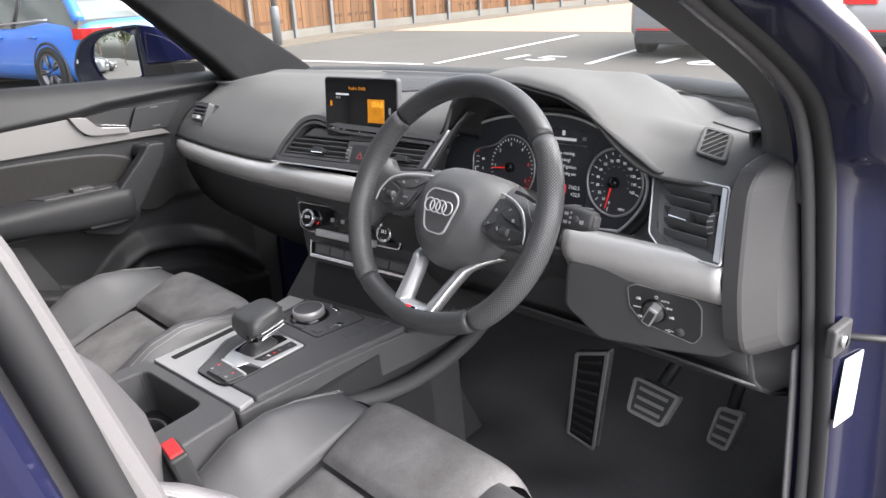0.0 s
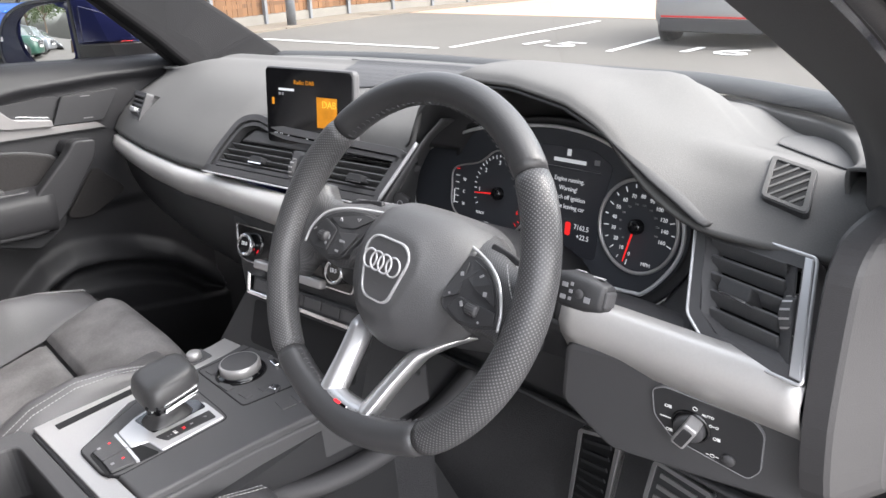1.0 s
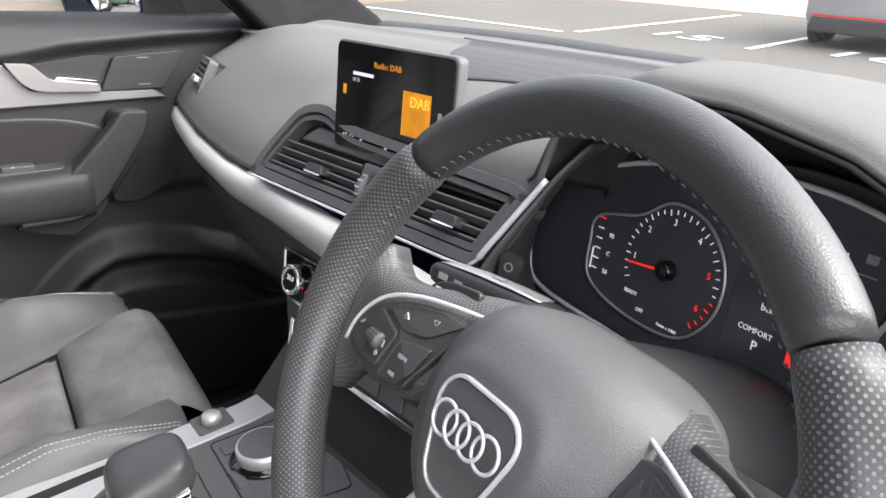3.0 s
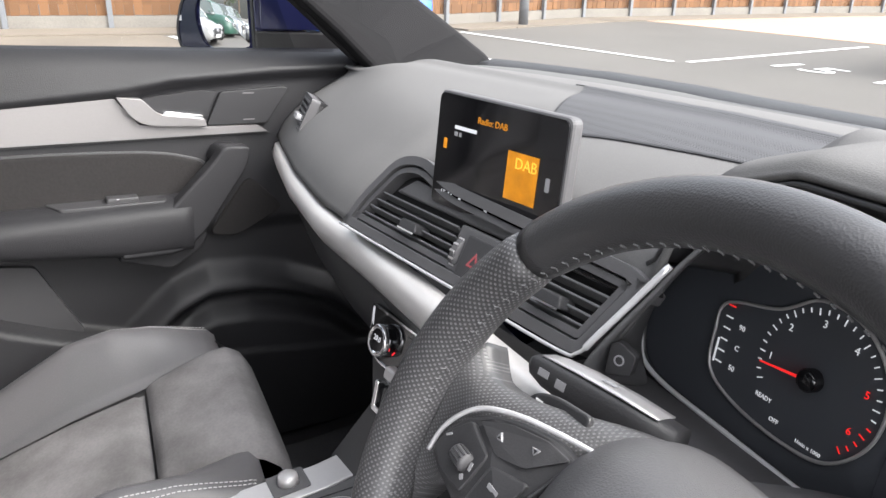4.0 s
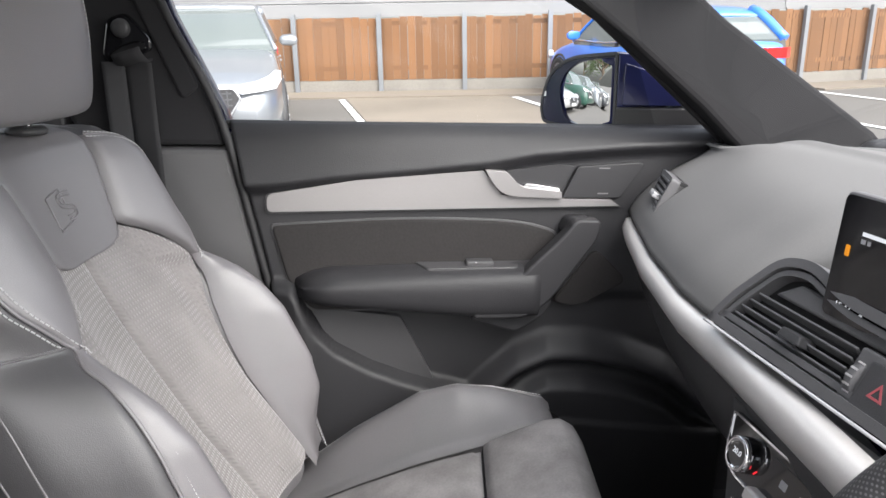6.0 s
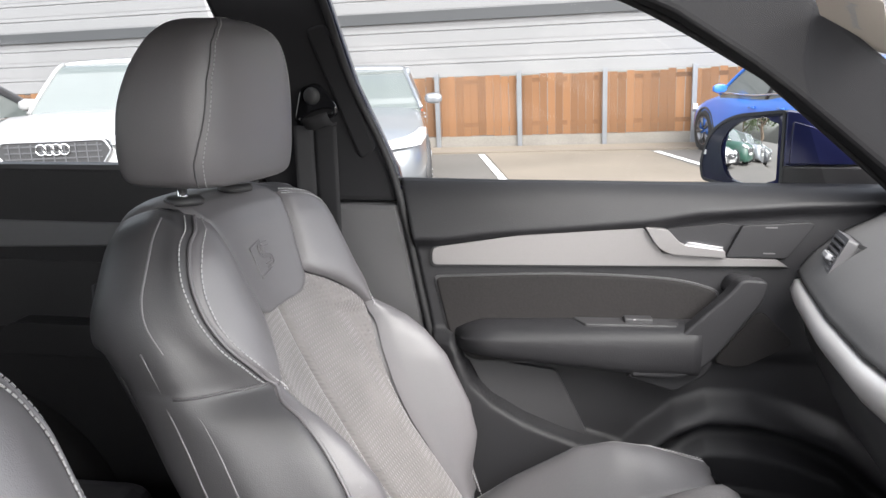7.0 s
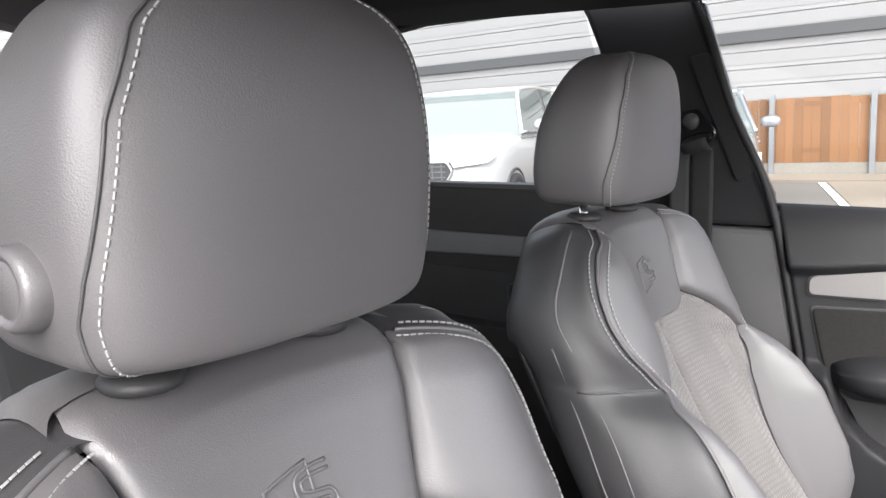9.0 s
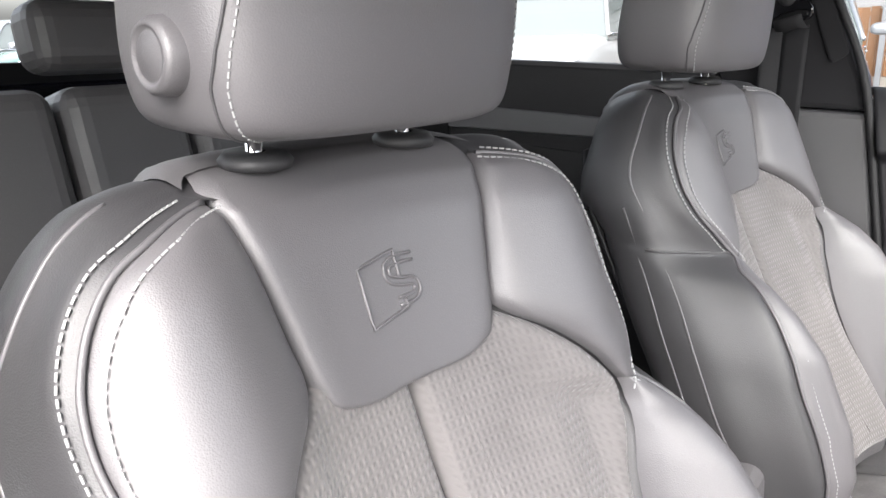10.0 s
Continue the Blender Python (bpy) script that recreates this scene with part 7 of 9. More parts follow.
both("centre_pillar_skin", [(-0.44, 0.40), (-0.45, 0.56), (-0.525, 0.91), (-0.565, 1.09), (-0.58, 1.15), (-0.655, 1.305), (-0.72, 1.50), (-0.90, 1.50), (-0.83, 1.15), (-0.72, 0.40)], -0.095, -0.064, paint_blue, "dark blue painted pillar", 0.006, sides=(0,))
EDGE = frame_at((0.80, 0, 0), (0, 1, 0), (0, 0, 1))      # driver's side: x along the car, y up, z outwards
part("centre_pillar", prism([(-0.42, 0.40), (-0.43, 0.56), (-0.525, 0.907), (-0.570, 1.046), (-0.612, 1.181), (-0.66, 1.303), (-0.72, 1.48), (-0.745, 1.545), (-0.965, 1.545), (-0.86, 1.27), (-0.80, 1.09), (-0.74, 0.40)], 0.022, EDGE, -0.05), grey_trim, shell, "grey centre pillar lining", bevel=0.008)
part("centre_pillar_skin", prism([(-0.45, 0.40), (-0.46, 0.56), (-0.565, 0.907), (-0.608, 1.046), (-0.640, 1.181), (-0.69, 1.303), (-0.75, 1.48), (-0.77, 1.53), (-0.99, 1.53), (-0.86, 1.27), (-0.80, 1.09), (-0.74, 0.40)], 0.062, EDGE, 0.024), paint_blue, shell, "dark blue painted pillar", bevel=0.010, seg=3)
# rear pillars
both("rear_pillar", [(-1.43, 0.9), (-1.405, 1.145), (-1.44, 1.29), (-1.415, 1.47), (-1.30, 1.49), (-0.95, 1.505), (-0.95, 1.56), (-2.1, 1.56), (-2.1, 0.9)], -0.06, 0.0, headliner, "black rear pillar lining", 0.01)
both("window_edge", [(-1.445, 1.29), (-1.42, 1.475), (-1.405, 1.475), (-1.425, 1.29), (-1.388, 1.145), (-1.405, 1.145)], -0.012, 0.006, soft_black, "grey window frame edge", 0.003)
# roof rails above the door glass
both("door_frame_top", [(-0.72, 1.512), (-0.55, 1.507), (-0.235, 1.483), (-0.088, 1.414), (0.0, 1.365), (0.0, 1.395), (-0.08, 1.445), (-0.235, 1.515), (-0.55, 1.54), (-0.72, 1.545)], -0.065, 0.02, headliner, "black upper door frame", 0.004, sides=(0,))
# seals
part("door_seal", tube([EDGE @ Vector((p[0], p[1], 0.028)) for p in spline([(-0.438, 0.42, 0), (-0.446, 0.56, 0), (-0.548, 0.907, 0), (-0.592, 1.046, 0), (-0.628, 1.181, 0), (-0.678, 1.303, 0), (-0.74, 1.48, 0)], 40)], 0.009, 10), rubber, shell, "black rubber door seal")
for m in (SIDE, FAR):
    if m is SIDE:
        part("door_seal", tube([m @ Vector((p[0], p[1], -0.002)) for p in spline([(-0.445, 0.45, 0), (-0.455, 0.56, 0), (-0.527, 0.907, 0), (-0.583, 1.146, 0), (-0.655, 1.303, 0), (-0.70, 1.435, 0), (-0.735, 1.52, 0)], 40)], 0.007, 10), rubber, shell, "black rubber door seal")
        part("door_seal", tube([m @ Vector((p[0], p[1], 0.024)) for p in spline([(-0.62, 1.530, 0), (-0.37, 1.490, 0), (-0.19, 1.440, 0), (0.015, 1.334, 0), (0.075, 1.292, 0), (0.222, 1.172, 0), (0.29, 1.115, 0)], 40)], 0.006, 10), rubber, shell, "black rubber door seal")
# lining ahead of the passenger's door and behind the rear doors
both("kick_panel", [(0.33, 0.28), (0.97, 0.28), (0.97, 0.95), (0.33, 1.02)], -0.034, -0.016, hard_black, "black kick panel", sides=(0,))
both("quarter_panel", [(-2.32, 0.28), (-1.49, 0.28), (-1.40, 1.13), (-2.32, 1.13)], -0.075, -0.01, headliner, "black quarter panel lining")
# sills
both("sill", [(-0.47, 0.26), (0.5, 0.26), (0.5, 0.37), (-0.47, 0.37)], -0.10, 0.03, hard_black, "black sill trim", 0.01)
both("sill_skin", [(-1.4, 0.22), (0.9, 0.22), (0.9, 0.34), (-1.4, 0.34)], -0.15, -0.10, paint_blue, "dark blue sill", 0.01)
# driver's front doorway: kick panel, hinge pillar, wing
rows = []
for z, back in [(0.822, 0.13), (0.826, 0.08), (0.836, 0.045), (0.86, 0.020), (0.92, 0.003), (0.97, 0.0), (1.02, 0.001), (1.05, 0.004), (1.066, 0.014), (1.076, 0.032), (1.082, 0.07), (1.084, 0.13)]:
    y = 0.131 + back
    rows.append(poly([(0.724, y + 0.014, z), (0.729, y + 0.002, z), (0.747, y + 0.004, z), (0.7505, y + 0.008, z), (0.770, y + 0.062, z), (0.776, y + 0.2, z)], 4))

part("dash_end", grid([list(r) for r in zip(*[spline(c, 30) for c in zip(*rows)])], smooth=False), end_skin, shell, "dark end cap of the dashboard", thick=0.004)
part("kick_panel", grid([spline([(0.66, 0.62, z), (0.745, 0.46 + 0.1 * (0.75 - z), z), (0.765, 0.33 + 0.10 * (0.75 - z), z), (0.775, 0.27 + 0.12 * (0.75 - z), z)], 12) for z in [0.36 + 0.46 * i / 10 for i in range(11)]]), soft_black, shell, "dark kick panel with bonnet release", thick=0.004)
part("bonnet_release", prism(rounded([(-0.045, -0.05), (0.04, -0.06), (0.045, 0.03), (-0.02, 0.06), (-0.05, 0.06)], 0.012), 0.004, frame_at((0.758, 0.385, 0.565), (-0.1, 1, 0), (0, 0.1, 1)), -0.004), soft_black, shell, bevel=0.002)
part("release_sign", box(-0.006, 0.006, -0.003, 0.003, 0.004, 0.0046, frame_at((0.752, 0.375, 0.585), (0.1, -1, 0), (0, 0.1, 1))), white_glow_ink, shell)
jamb = spline([(0.675, -0.55, 1.49), (0.715, -0.38, 1.427), (0.75, -0.25, 1.372), (0.772, -0.15, 1.323), (0.792, -0.045, 1.262), (0.801, 0.029, 1.227), (0.802, 0.116, 1.186), (0.802, 0.170, 1.146), (0.802, 0.212, 1.076), (0.802, 0.250, 0.96), (0.802, 0.284, 0.839), (0.802, 0.315, 0.70), (0.802, 0.335, 0.56), (0.802, 0.34, 0.40)], 64)
part("door_seal", tube(jamb, 0.011, 12), rubber, shell, "thick rubber door seal")
part("seal_lip", tube([p + Vector((-0.018, -0.004, 0)) for p in jamb], 0.009, 10), soft_black, shell)
rows = []
for p in jamb:
    f = ease(p.z, 1.03, 1.10)
    low = [(-0.035, 0.005), (-0.008, 0.008), (0.006, 0.02), (0.012, 0.10), (0.030, 0.16), (0.055, 0.175), (0.075, 0.20), (0.078, 0.5)]
    top = [(-0.035, 0.005), (-0.008, 0.006), (0.008, 0.006), (0.028, 0.005), (0.050, 0.010), (0.062, 0.022), (0.058, 0.070), (0.010, 0.140)]
    rows.append([p + Vector((a[0] + (b[0] - a[0]) * f, a[1] + (b[1] - a[1]) * f, 0)) for a, b in zip(low, top)])
part("hinge_pillar", grid([spline(r, 24) for r in rows]), paint_blue, shell, "glossy dark blue hinge pillar", thick=0.006)
part("pillar_label", prism(rounded([(-0.034, -0.05), (0.034, -0.05), (0.034, 0.05), (-0.034, 0.05)], 0.004), 0.001, frame_at((0.8195, 0.350, 0.748), (0.03, 1, -0.10), (0, 0.1, 1)), 0.0), material("paper_label", (0.75, 0.75, 0.76), 0.5), shell, "white printed label")
for k in range(4):
    part("label_line", prism([(-0.025, 0.03 - 0.018 * k), (0.02, 0.03 - 0.018 * k), (0.02, 0.034 - 0.018 * k), (-0.025, 0.034 - 0.018 * k)], 0.0016, frame_at((0.8195, 0.350, 0.748), (0.03, 1, -0.10), (0, 0.1, 1)), 0.001), grey_mark, shell)
part("check_strap", tube([(0.820, 0.305, 0.842), (0.86, 0.40, 0.815), (0.93, 0.50, 0.785)], 0.008, 10, flat=0.6), rubber, shell, "door check strap")
part("strap_bracket", prism(rounded([(-0.03, -0.02), (0.03, -0.02), (0.03, 0.02), (-0.03, 0.02)], 0.006), 0.012, frame_at((0.815, 0.275, 0.850), (0, 1, 0), (0, 0, 1)), 0.0), hard_black, shell, bevel=0.003)
part("bolt", turned(frame_at((0.827, 0.268, 0.850), (0, 1, 0), (0, 0, 1)), [(0, 0.006), (0.008, 0.006), (0.009, 0.0), (0, 0)], 6), chrome, shell)
part("hinge_cover", prism(rounded([(-0.025, -0.06), (0.03, -0.06), (0.03, 0.06), (-0.025, 0.06)], 0.02), 0.008, frame_at((0.808, 0.40, 1.02), (0, 1, 0), (0, -0.2, 1)), 0.0), rubber, shell, bevel=0.004)
# front wings and bonnet, low behind the windscreen
rows = []
for y in (0.72, 0.9, 1.2, 1.5, 1.8):
    rows.append([CAR @ Vector((x, y, 1.04 - 0.12 * (y - 0.7) - 0.10 * (abs(x) / 0.85) ** 3)) for x in [-0.9 + 1.8 * i / 16 for i in range(17)]])
part("bonnet", grid(rows), paint_blue, shell, "dark blue bonnet", thick=0.004)
part("scuttle", grid([[CAR @ Vector((x, 0.63 - 0.25 * (abs(x) / 0.75) ** 2.2 + 0.05 * k, 1.098 - 0.004 * k)) for x in [-0.74 + 1.48 * i / 20 for i in range(21)]] for k in range(4)]), hard_black, shell, "black scuttle under the windscreen", thick=0.004)
# windscreen and side glass
def pane(name, rows, label, kind=clear_glass):
    bm = grid(rows)
    for f in bm.faces:
        f.normal_update()
        if f.normal.dot(Vector((0, -0.5, 1.2)) - f.calc_center_median()) < 0:
            f.normal_flip()
    ob = part(name, bm, kind, shell, label)
    ob.visible_shadow = False
    return ob


rows = []
for v in [i / 10 for i in range(11)]:
    y0, z0 = 0.62 - 0.85 * v, 1.105 + 0.46 * v - 0.10 * v * (1 - v) * -1
    w = 0.74 - 0.13 * v
    rows.append([CAR @ Vector((x * w, y0 - (0.22 * (1 - 0.5 * v)) * abs(x) ** 2.2, z0)) for x in [-1 + 2 * i / 20 for i in range(21)]])
pane("windscreen", rows, "clear laminated windscreen")
pane("door_glass", [[SIDE @ Vector((d, z, -0.05)) for d, z in ((-0.60, 1.12), (-0.72, 1.50))], [SIDE @ Vector((d, z, -0.05)) for d, z in ((-0.25, 1.12), (-0.25, 1.50))], [SIDE @ Vector((d, z, -0.05)) for d, z in ((0.0, 1.12), (-0.05, 1.42))], [SIDE @ Vector((d, z, -0.05)) for d, z in ((0.2, 1.12), (0.15, 1.25))]], "clear door window")
tinted = glass("tinted_glass", (0.66, 0.68, 0.68))
pane("rear_door_glass", [[SIDE @ Vector((d, z, -0.05)) for d, z in ((-1.46, 1.12), (-1.46, 1.52))], [SIDE @ Vector((d, z, -0.05)) for d, z in ((-0.84, 1.12), (-0.95, 1.52))]], "lightly tinted rear door window", tinted)
pane("rear_door_glass", [[FAR @ Vector((d, z, -0.05)) for d, z in ((-1.46, 1.12), (-1.46, 1.52))], [FAR @ Vector((d, z, -0.05)) for d, z in ((-0.84, 1.12), (-0.95, 1.52))]], "lightly tinted rear door window", tinted)

# ---- rear doors and rear bench ----
rear_lining = material("rear_door_lining", (0.024, 0.024, 0.026), 0.5, grain=0.25, bump=0.0004, size=700)
grey_inlay = material("grey_inlay", (0.22, 0.22, 0.23), 0.45, metal=0.6)
for m, lab in ((SIDE, "closed rear door with black lining on the passenger's side"), (FAR, "closed rear door with black lining on the driver's side")):
    rd = thing("rear_door", lab, "car door", m @ Vector((-1.1, 0.5, -0.03)), group="rear doors")
    part("panel", prism(rounded([(-1.50, 0.45), (-0.80, 0.45), (-0.83, 1.147), (-1.42, 1.147)], 0.01), -0.004, m, -0.07), rear_lining, rd, bevel=0.006)
    part("inlay", prism(rounded([(-1.43, 0.995), (-0.84, 1.010), (-0.84, 1.045), (-1.38, 1.050), (-1.43, 1.030)], 0.008), 0.003, m, -0.006), grey_inlay, rd, "grey metallic inlay", bevel=0.003)
    part("insert", prism(rounded([(-1.40, 0.84), (-0.84, 0.84), (-0.84, 0.965), (-1.36, 0.975)], 0.02), 0.0, m, -0.006), hard_black, rd, bevel=0.004)
    part("armrest", prism(rounded([(-1.35, 0.80), (-0.86, 0.80), (-0.86, 0.855), (-1.30, 0.865)], 0.02), 0.05, m, -0.01), rear_lining, rd, bevel=0.012)
    part("skin", prism([(-1.55, 0.36), (-0.79, 0.36), (-0.80, 1.12), (-1.47, 1.12)], -0.075, m, -0.10), paint_blue, rd, "dark blue outer skin")
    part("sill_cap", prism(rounded([(-1.43, 1.142), (-0.83, 1.146), (-0.83, 1.156), (-1.42, 1.153)], 0.003), -0.006, m, -0.06), soft_black, rd, bevel=0.003)
bench = thing("rear_bench", "dark grey rear bench seat with folding backrest", "car seat", (0, -1.3, 0.5))
part("cushion", box(-0.62, 0.62, -1.42, -0.93, 0.42, 0.60, CAR), leather_dark, bench, bevel=0.05, seg=4)
part("cushion_insert", box(-0.52, -0.10, -1.40, -0.97, 0.55, 0.608, CAR), suede, bench, bevel=0.02, seg=3)
part("cushion_insert", box(0.10, 0.52, -1.40, -0.97, 0.55, 0.608, CAR), suede, bench, bevel=0.02, seg=3)
for a, b in ((-0.63, -0.12), (-0.115, 0.115), (0.12, 0.63)):
    part("backrest", box(a, b, -0.07, 0.07, -0.02, 0.57, CAR @ pose(0, -1.45, 0.56, 16, 0, 0)), leather_dark, bench, bevel=0.04, seg=4)
    c = (a + b) / 2
    part("headrest", box(c - 0.12, c + 0.12, -0.05, 0.05, 0.0, 0.12, CAR @ pose(0, -1.62, 1.135, 12, 0, 0)), leather_dark, bench, bevel=0.035, seg=4)
for x in (-0.56, 0.56):
    belt = thing("rear_belt", "black rear seat belt with chrome tongue", "seat belt", CAR @ Vector((x, -1.45, 0.7)), group="rear belts")
    part("strap", grid([[CAR @ Vector((x + dx + 0.05 * f * (-1 if x < 0 else 1) * -1, -1.36 - 0.26 * f, 0.66 + 0.55 * f)) for dx in (-0.024, 0.024)] for f in [i / 10 for i in range(11)]]), rubber, belt, thick=0.002)
    part("tongue", box(-0.02, 0.02, -0.004, 0.004, -0.04, 0.03, CAR @ pose(x * 0.975, -1.385, 0.84, 16, 0, 12)), chrome, belt, "chrome belt tongue", bevel=0.002)
# parcel area and tailgate close the cabin
part("load_cover", box(-0.62, 0.62, -2.25, -1.66, 1.0, 1.02, CAR), headliner, shell)
part("tailgate_frame", prism([(-0.66, 0.5), (0.66, 0.5), (0.66, 1.10), (0.56, 1.12), (-0.56, 1.12), (-0.66, 1.10)], 0.02, frame_at(CAR @ Vector((0, -2.28, 0)), CAR.to_3x3() @ Vector((1, 0, 0)), (0, 0, 1)), -0.02), headliner, shell)

# ---- front seat belt on the passenger's centre pillar ----
webbing = material("black_webbing", (0.016, 0.016, 0.018), 0.75, grain=0.4, bump=0.0004, size=900)
fb = thing("front_belt", "black front seat belt hanging from the centre pillar", "seat belt", SIDE @ Vector((-0.70, 0.6, 0.01)), group="front belts")
for x0, wide, off, turn in ((-0.700, 0.021, 0.014, 0.25), (-0.738, 0.016, 0.018, -0.35)):
    rows = []
    for z in [0.5 + 0.73 * i / 24 for i in range(25)]:
        rows.append([SIDE @ Vector((x0 + dx + 0.03 * (1.25 - z), z, off - 0.004 * math.sin(9 * z) + turn * dx)) for dx in (-wide, -wide * 0.6, 0.0, wide * 0.6, wide)])
    part("strap", grid(rows), webbing, fb, thick=0.0016)
part("height_slot", prism(rounded([(-0.640, 1.17), (-0.612, 1.19), (-0.700, 1.405), (-0.735, 1.395)], 0.012), 0.001, SIDE, -0.012), headliner, fb, "black height adjuster track", bevel=0.004)
loop = frame_at(SIDE @ Vector((-0.715, 1.262, 0.012)), SIDE.to_3x3() @ Vector((0.94, 0.30, 0.15)), SIDE.to_3x3() @ Vector((-0.30, 0.94, 0)))
part("anchor", band(loop, rounded([(-0.040, -0.026), (0.034, -0.026), (0.040, -0.008), (0.018, 0.040), (-0.014, 0.040), (-0.044, -0.010)], 0.010), rounded([(-0.030, -0.018), (0.026, -0.018), (0.028, -0.011), (0.012, -0.006), (-0.010, -0.006), (-0.032, -0.011)], 0.002), 0.010, 0.0), gloss_black, fb, "black pivoting upper belt guide", bevel=0.003)
part("bolt_cover", turned(loop @ Matrix.Translation((0.002, 0.020, 0.010)), [(0, 0.009), (0.010, 0.009), (0.014, 0.005), (0.015, 0.0)], 24), hard_black, fb)
rows = []
for i in range(9):
    f = i / 8
    rows.append([loop @ Vector((x, -0.014 - 0.03 * math.sin(f * 3.14) * 0.4 - 0.02 * f, 0.016 * math.cos(f * 3.14) + 0.004)) for x in (-0.026, -0.01, 0.006, 0.022)])
part("strap", grid(rows), webbing, fb, "webbing folded through the guide", thick=0.0016)

# ---- pale sheet stuck inside the windscreen ----
sheet_at = frame_at((-0.605, 0.168, 1.396), (-0.15, 0.071, -0.058), (-0.08, -0.05, 0.01))
notice = thing("windscreen_notice", "pale beige printed sheet stuck to the windscreen", "notice", sheet_at)
part("paper_sheet", prism(rounded([(-0.05, 0.0), (0.14, 0.0), (0.14, 0.10), (-0.05, 0.10)], 0.006), 0.0008, sheet_at, 0.0), material("beige_paper", (0.42, 0.36, 0.31), 0.7), notice)
writing("word", "Approved", 0.022, sheet_at @ Matrix.Translation((0.02, 0.045, -0.0006)) @ Matrix.Rotation(radians(180), 4, "X"), grey_mark, notice)
writing("word", "Approved", 0.022, sheet_at @ Matrix.Translation((0.02, 0.045, 0.0012)), grey_mark, notice)

# ---- passenger's front door ----
door_skin = material("door_skin", (0.017, 0.017, 0.0188), 0.52, spec=0.4, grain=0.25, bump=0.0004, size=700, kind="leather", vary=0.12)
satin_inlay = material("satin_inlay", (0.2475, 0.24, 0.24), 0.34, metal=0.55, grain=0.1, bump=0.0001, size=400, vary=0.08)
# body blue again, made lighter so the mirror carries daylight in its colour
lit_mirror_paint = material("lit_blue_mirror_paint", (0.024, 0.029, 0.105), 0.25, vary=0.05, coat=1.0)
door_suede = material("dark_suede_cloth", (0.022, 0.0208, 0.0208), 0.95, grain=0.4, bump=0.0008, size=220, vary=0.3, stain=9, spec=0.2)
front_door = thing("front_door", "closed front door with dark grey lining and aluminium inlay", "car door", SIDE @ Vector((-0.1, 0.37, -0.02)))
CREASE = [(-0.60, 1.030), (-0.557, 1.033), (-0.495, 1.035), (-0.393, 1.048), (-0.272, 1.058), (-0.123, 1.073), (-0.045, 1.088), (0.119, 1.102), (0.27, 1.110), (0.4, 1.112)]
BIN = [(-0.62, 0.88), (-0.47, 0.86), (-0.449, 0.813), (-0.433, 0.781), (-0.397, 0.744), (-0.334, 0.707), (-0.261, 0.677), (-0.198, 0.657), (-0.126, 0.635), (0.0, 0.60), (0.3, 0.56), (0.4, 0.55)]
BULGE = [(-0.2, 0.56), (-0.154, 0.643), (-0.109, 0.687), (-0.059, 0.729), (0.001, 0.755), (0.072, 0.753), (0.156, 0.736), (0.241, 0.700), (0.36, 0.60)]


def panel_off(d, z):
    zc = lerp_table(CREASE, d)[0]
    if z >= zc:
        f = (z - zc) / max(0.02, 1.135 - zc)
        off = 0.020 - 0.030 * f - 0.022 * f ** 5
    else:
        off = 0.020 * (1 - ease(zc - z, 0, 0.026))
    off -= 0.012 * ease(0.83 - z, 0, 0.03) * ease(d, -0.47, -0.43)
    low = 0.052 * ease(lerp_table(BIN, d)[0] - z, 0.0, 0.022) * (0.45 + 0.55 * ease(d, -0.52, -0.44))
    if -0.2 < d < 0.36:
        s = lerp_table(BULGE, d)[0] - z
        low = max(low, 0.040 * ease(s, 0, 0.05) - 0.030 * ease(s, 0.055, 0.075) * ease(d, -0.12, -0.02) + 0.035 * ease(s, 0.085, 0.12) * ease(d, -0.12, -0.02))
    return off + low


rows = []
for i in range(150):
    z = 0.37 + (1.135 - 0.37) * i / 149
    lo = lerp_table([(0.37, -0.44), (0.56, -0.448), (0.907, -0.518), (1.09, -0.558), (1.15, -0.575)], z)[0]
    rows.append([SIDE @ Vector((d, z, panel_off(d, z))) for d in [lo + (0.36 - lo) * j / 139 for j in range(140)]])
part("panel", grid(rows), door_skin, front_door, "grained dark grey door lining", thick=0.01)
part("sill_top", prism([(-0.578, 1.120), (0.33, 1.118), (0.33, 1.129), (0.0, 1.130), (-0.38, 1.133), (-0.582, 1.135)], -0.030, SIDE, -0.052), rubber, front_door, "black window seal", bevel=0.004)
part("inner_shell", prism([(-0.45, 0.36), (0.42, 0.36), (0.42, 1.115), (-0.57, 1.115)], -0.014, SIDE, -0.075), hard_black, front_door)
part("outer_skin", prism([(-0.44, 0.30), (0.50, 0.30), (0.50, 1.10), (-0.575, 1.115)], -0.078, SIDE, -0.095), paint_blue, front_door, "dark blue painted outer skin", bevel=0.008)
inlay_out = rounded([(-0.51, 0.983), (0.118, 0.992), (0.100, 1.004), (0.01, 1.005), (-0.1, 1.012), (-0.135, 1.056), (-0.35, 1.04), (-0.51, 1.014)], [0.010, 0.002, 0.002, 0.002, 0.004, 0.003, 0.02, 0.012], 4)
cx, cz = -0.25, 1.015
part("inlay_groove", prism([Vector((cx + (p.x - cx) * 1.018, cz + (p.y - cz) * 1.16)) for p in inlay_out], 0.004, SIDE, -0.004), hard_black, front_door, bevel=0.002)
part("inlay", prism(inlay_out, 0.011, SIDE, 0.0), satin_inlay, front_door, "satin aluminium inlay", bevel=0.004, seg=3)
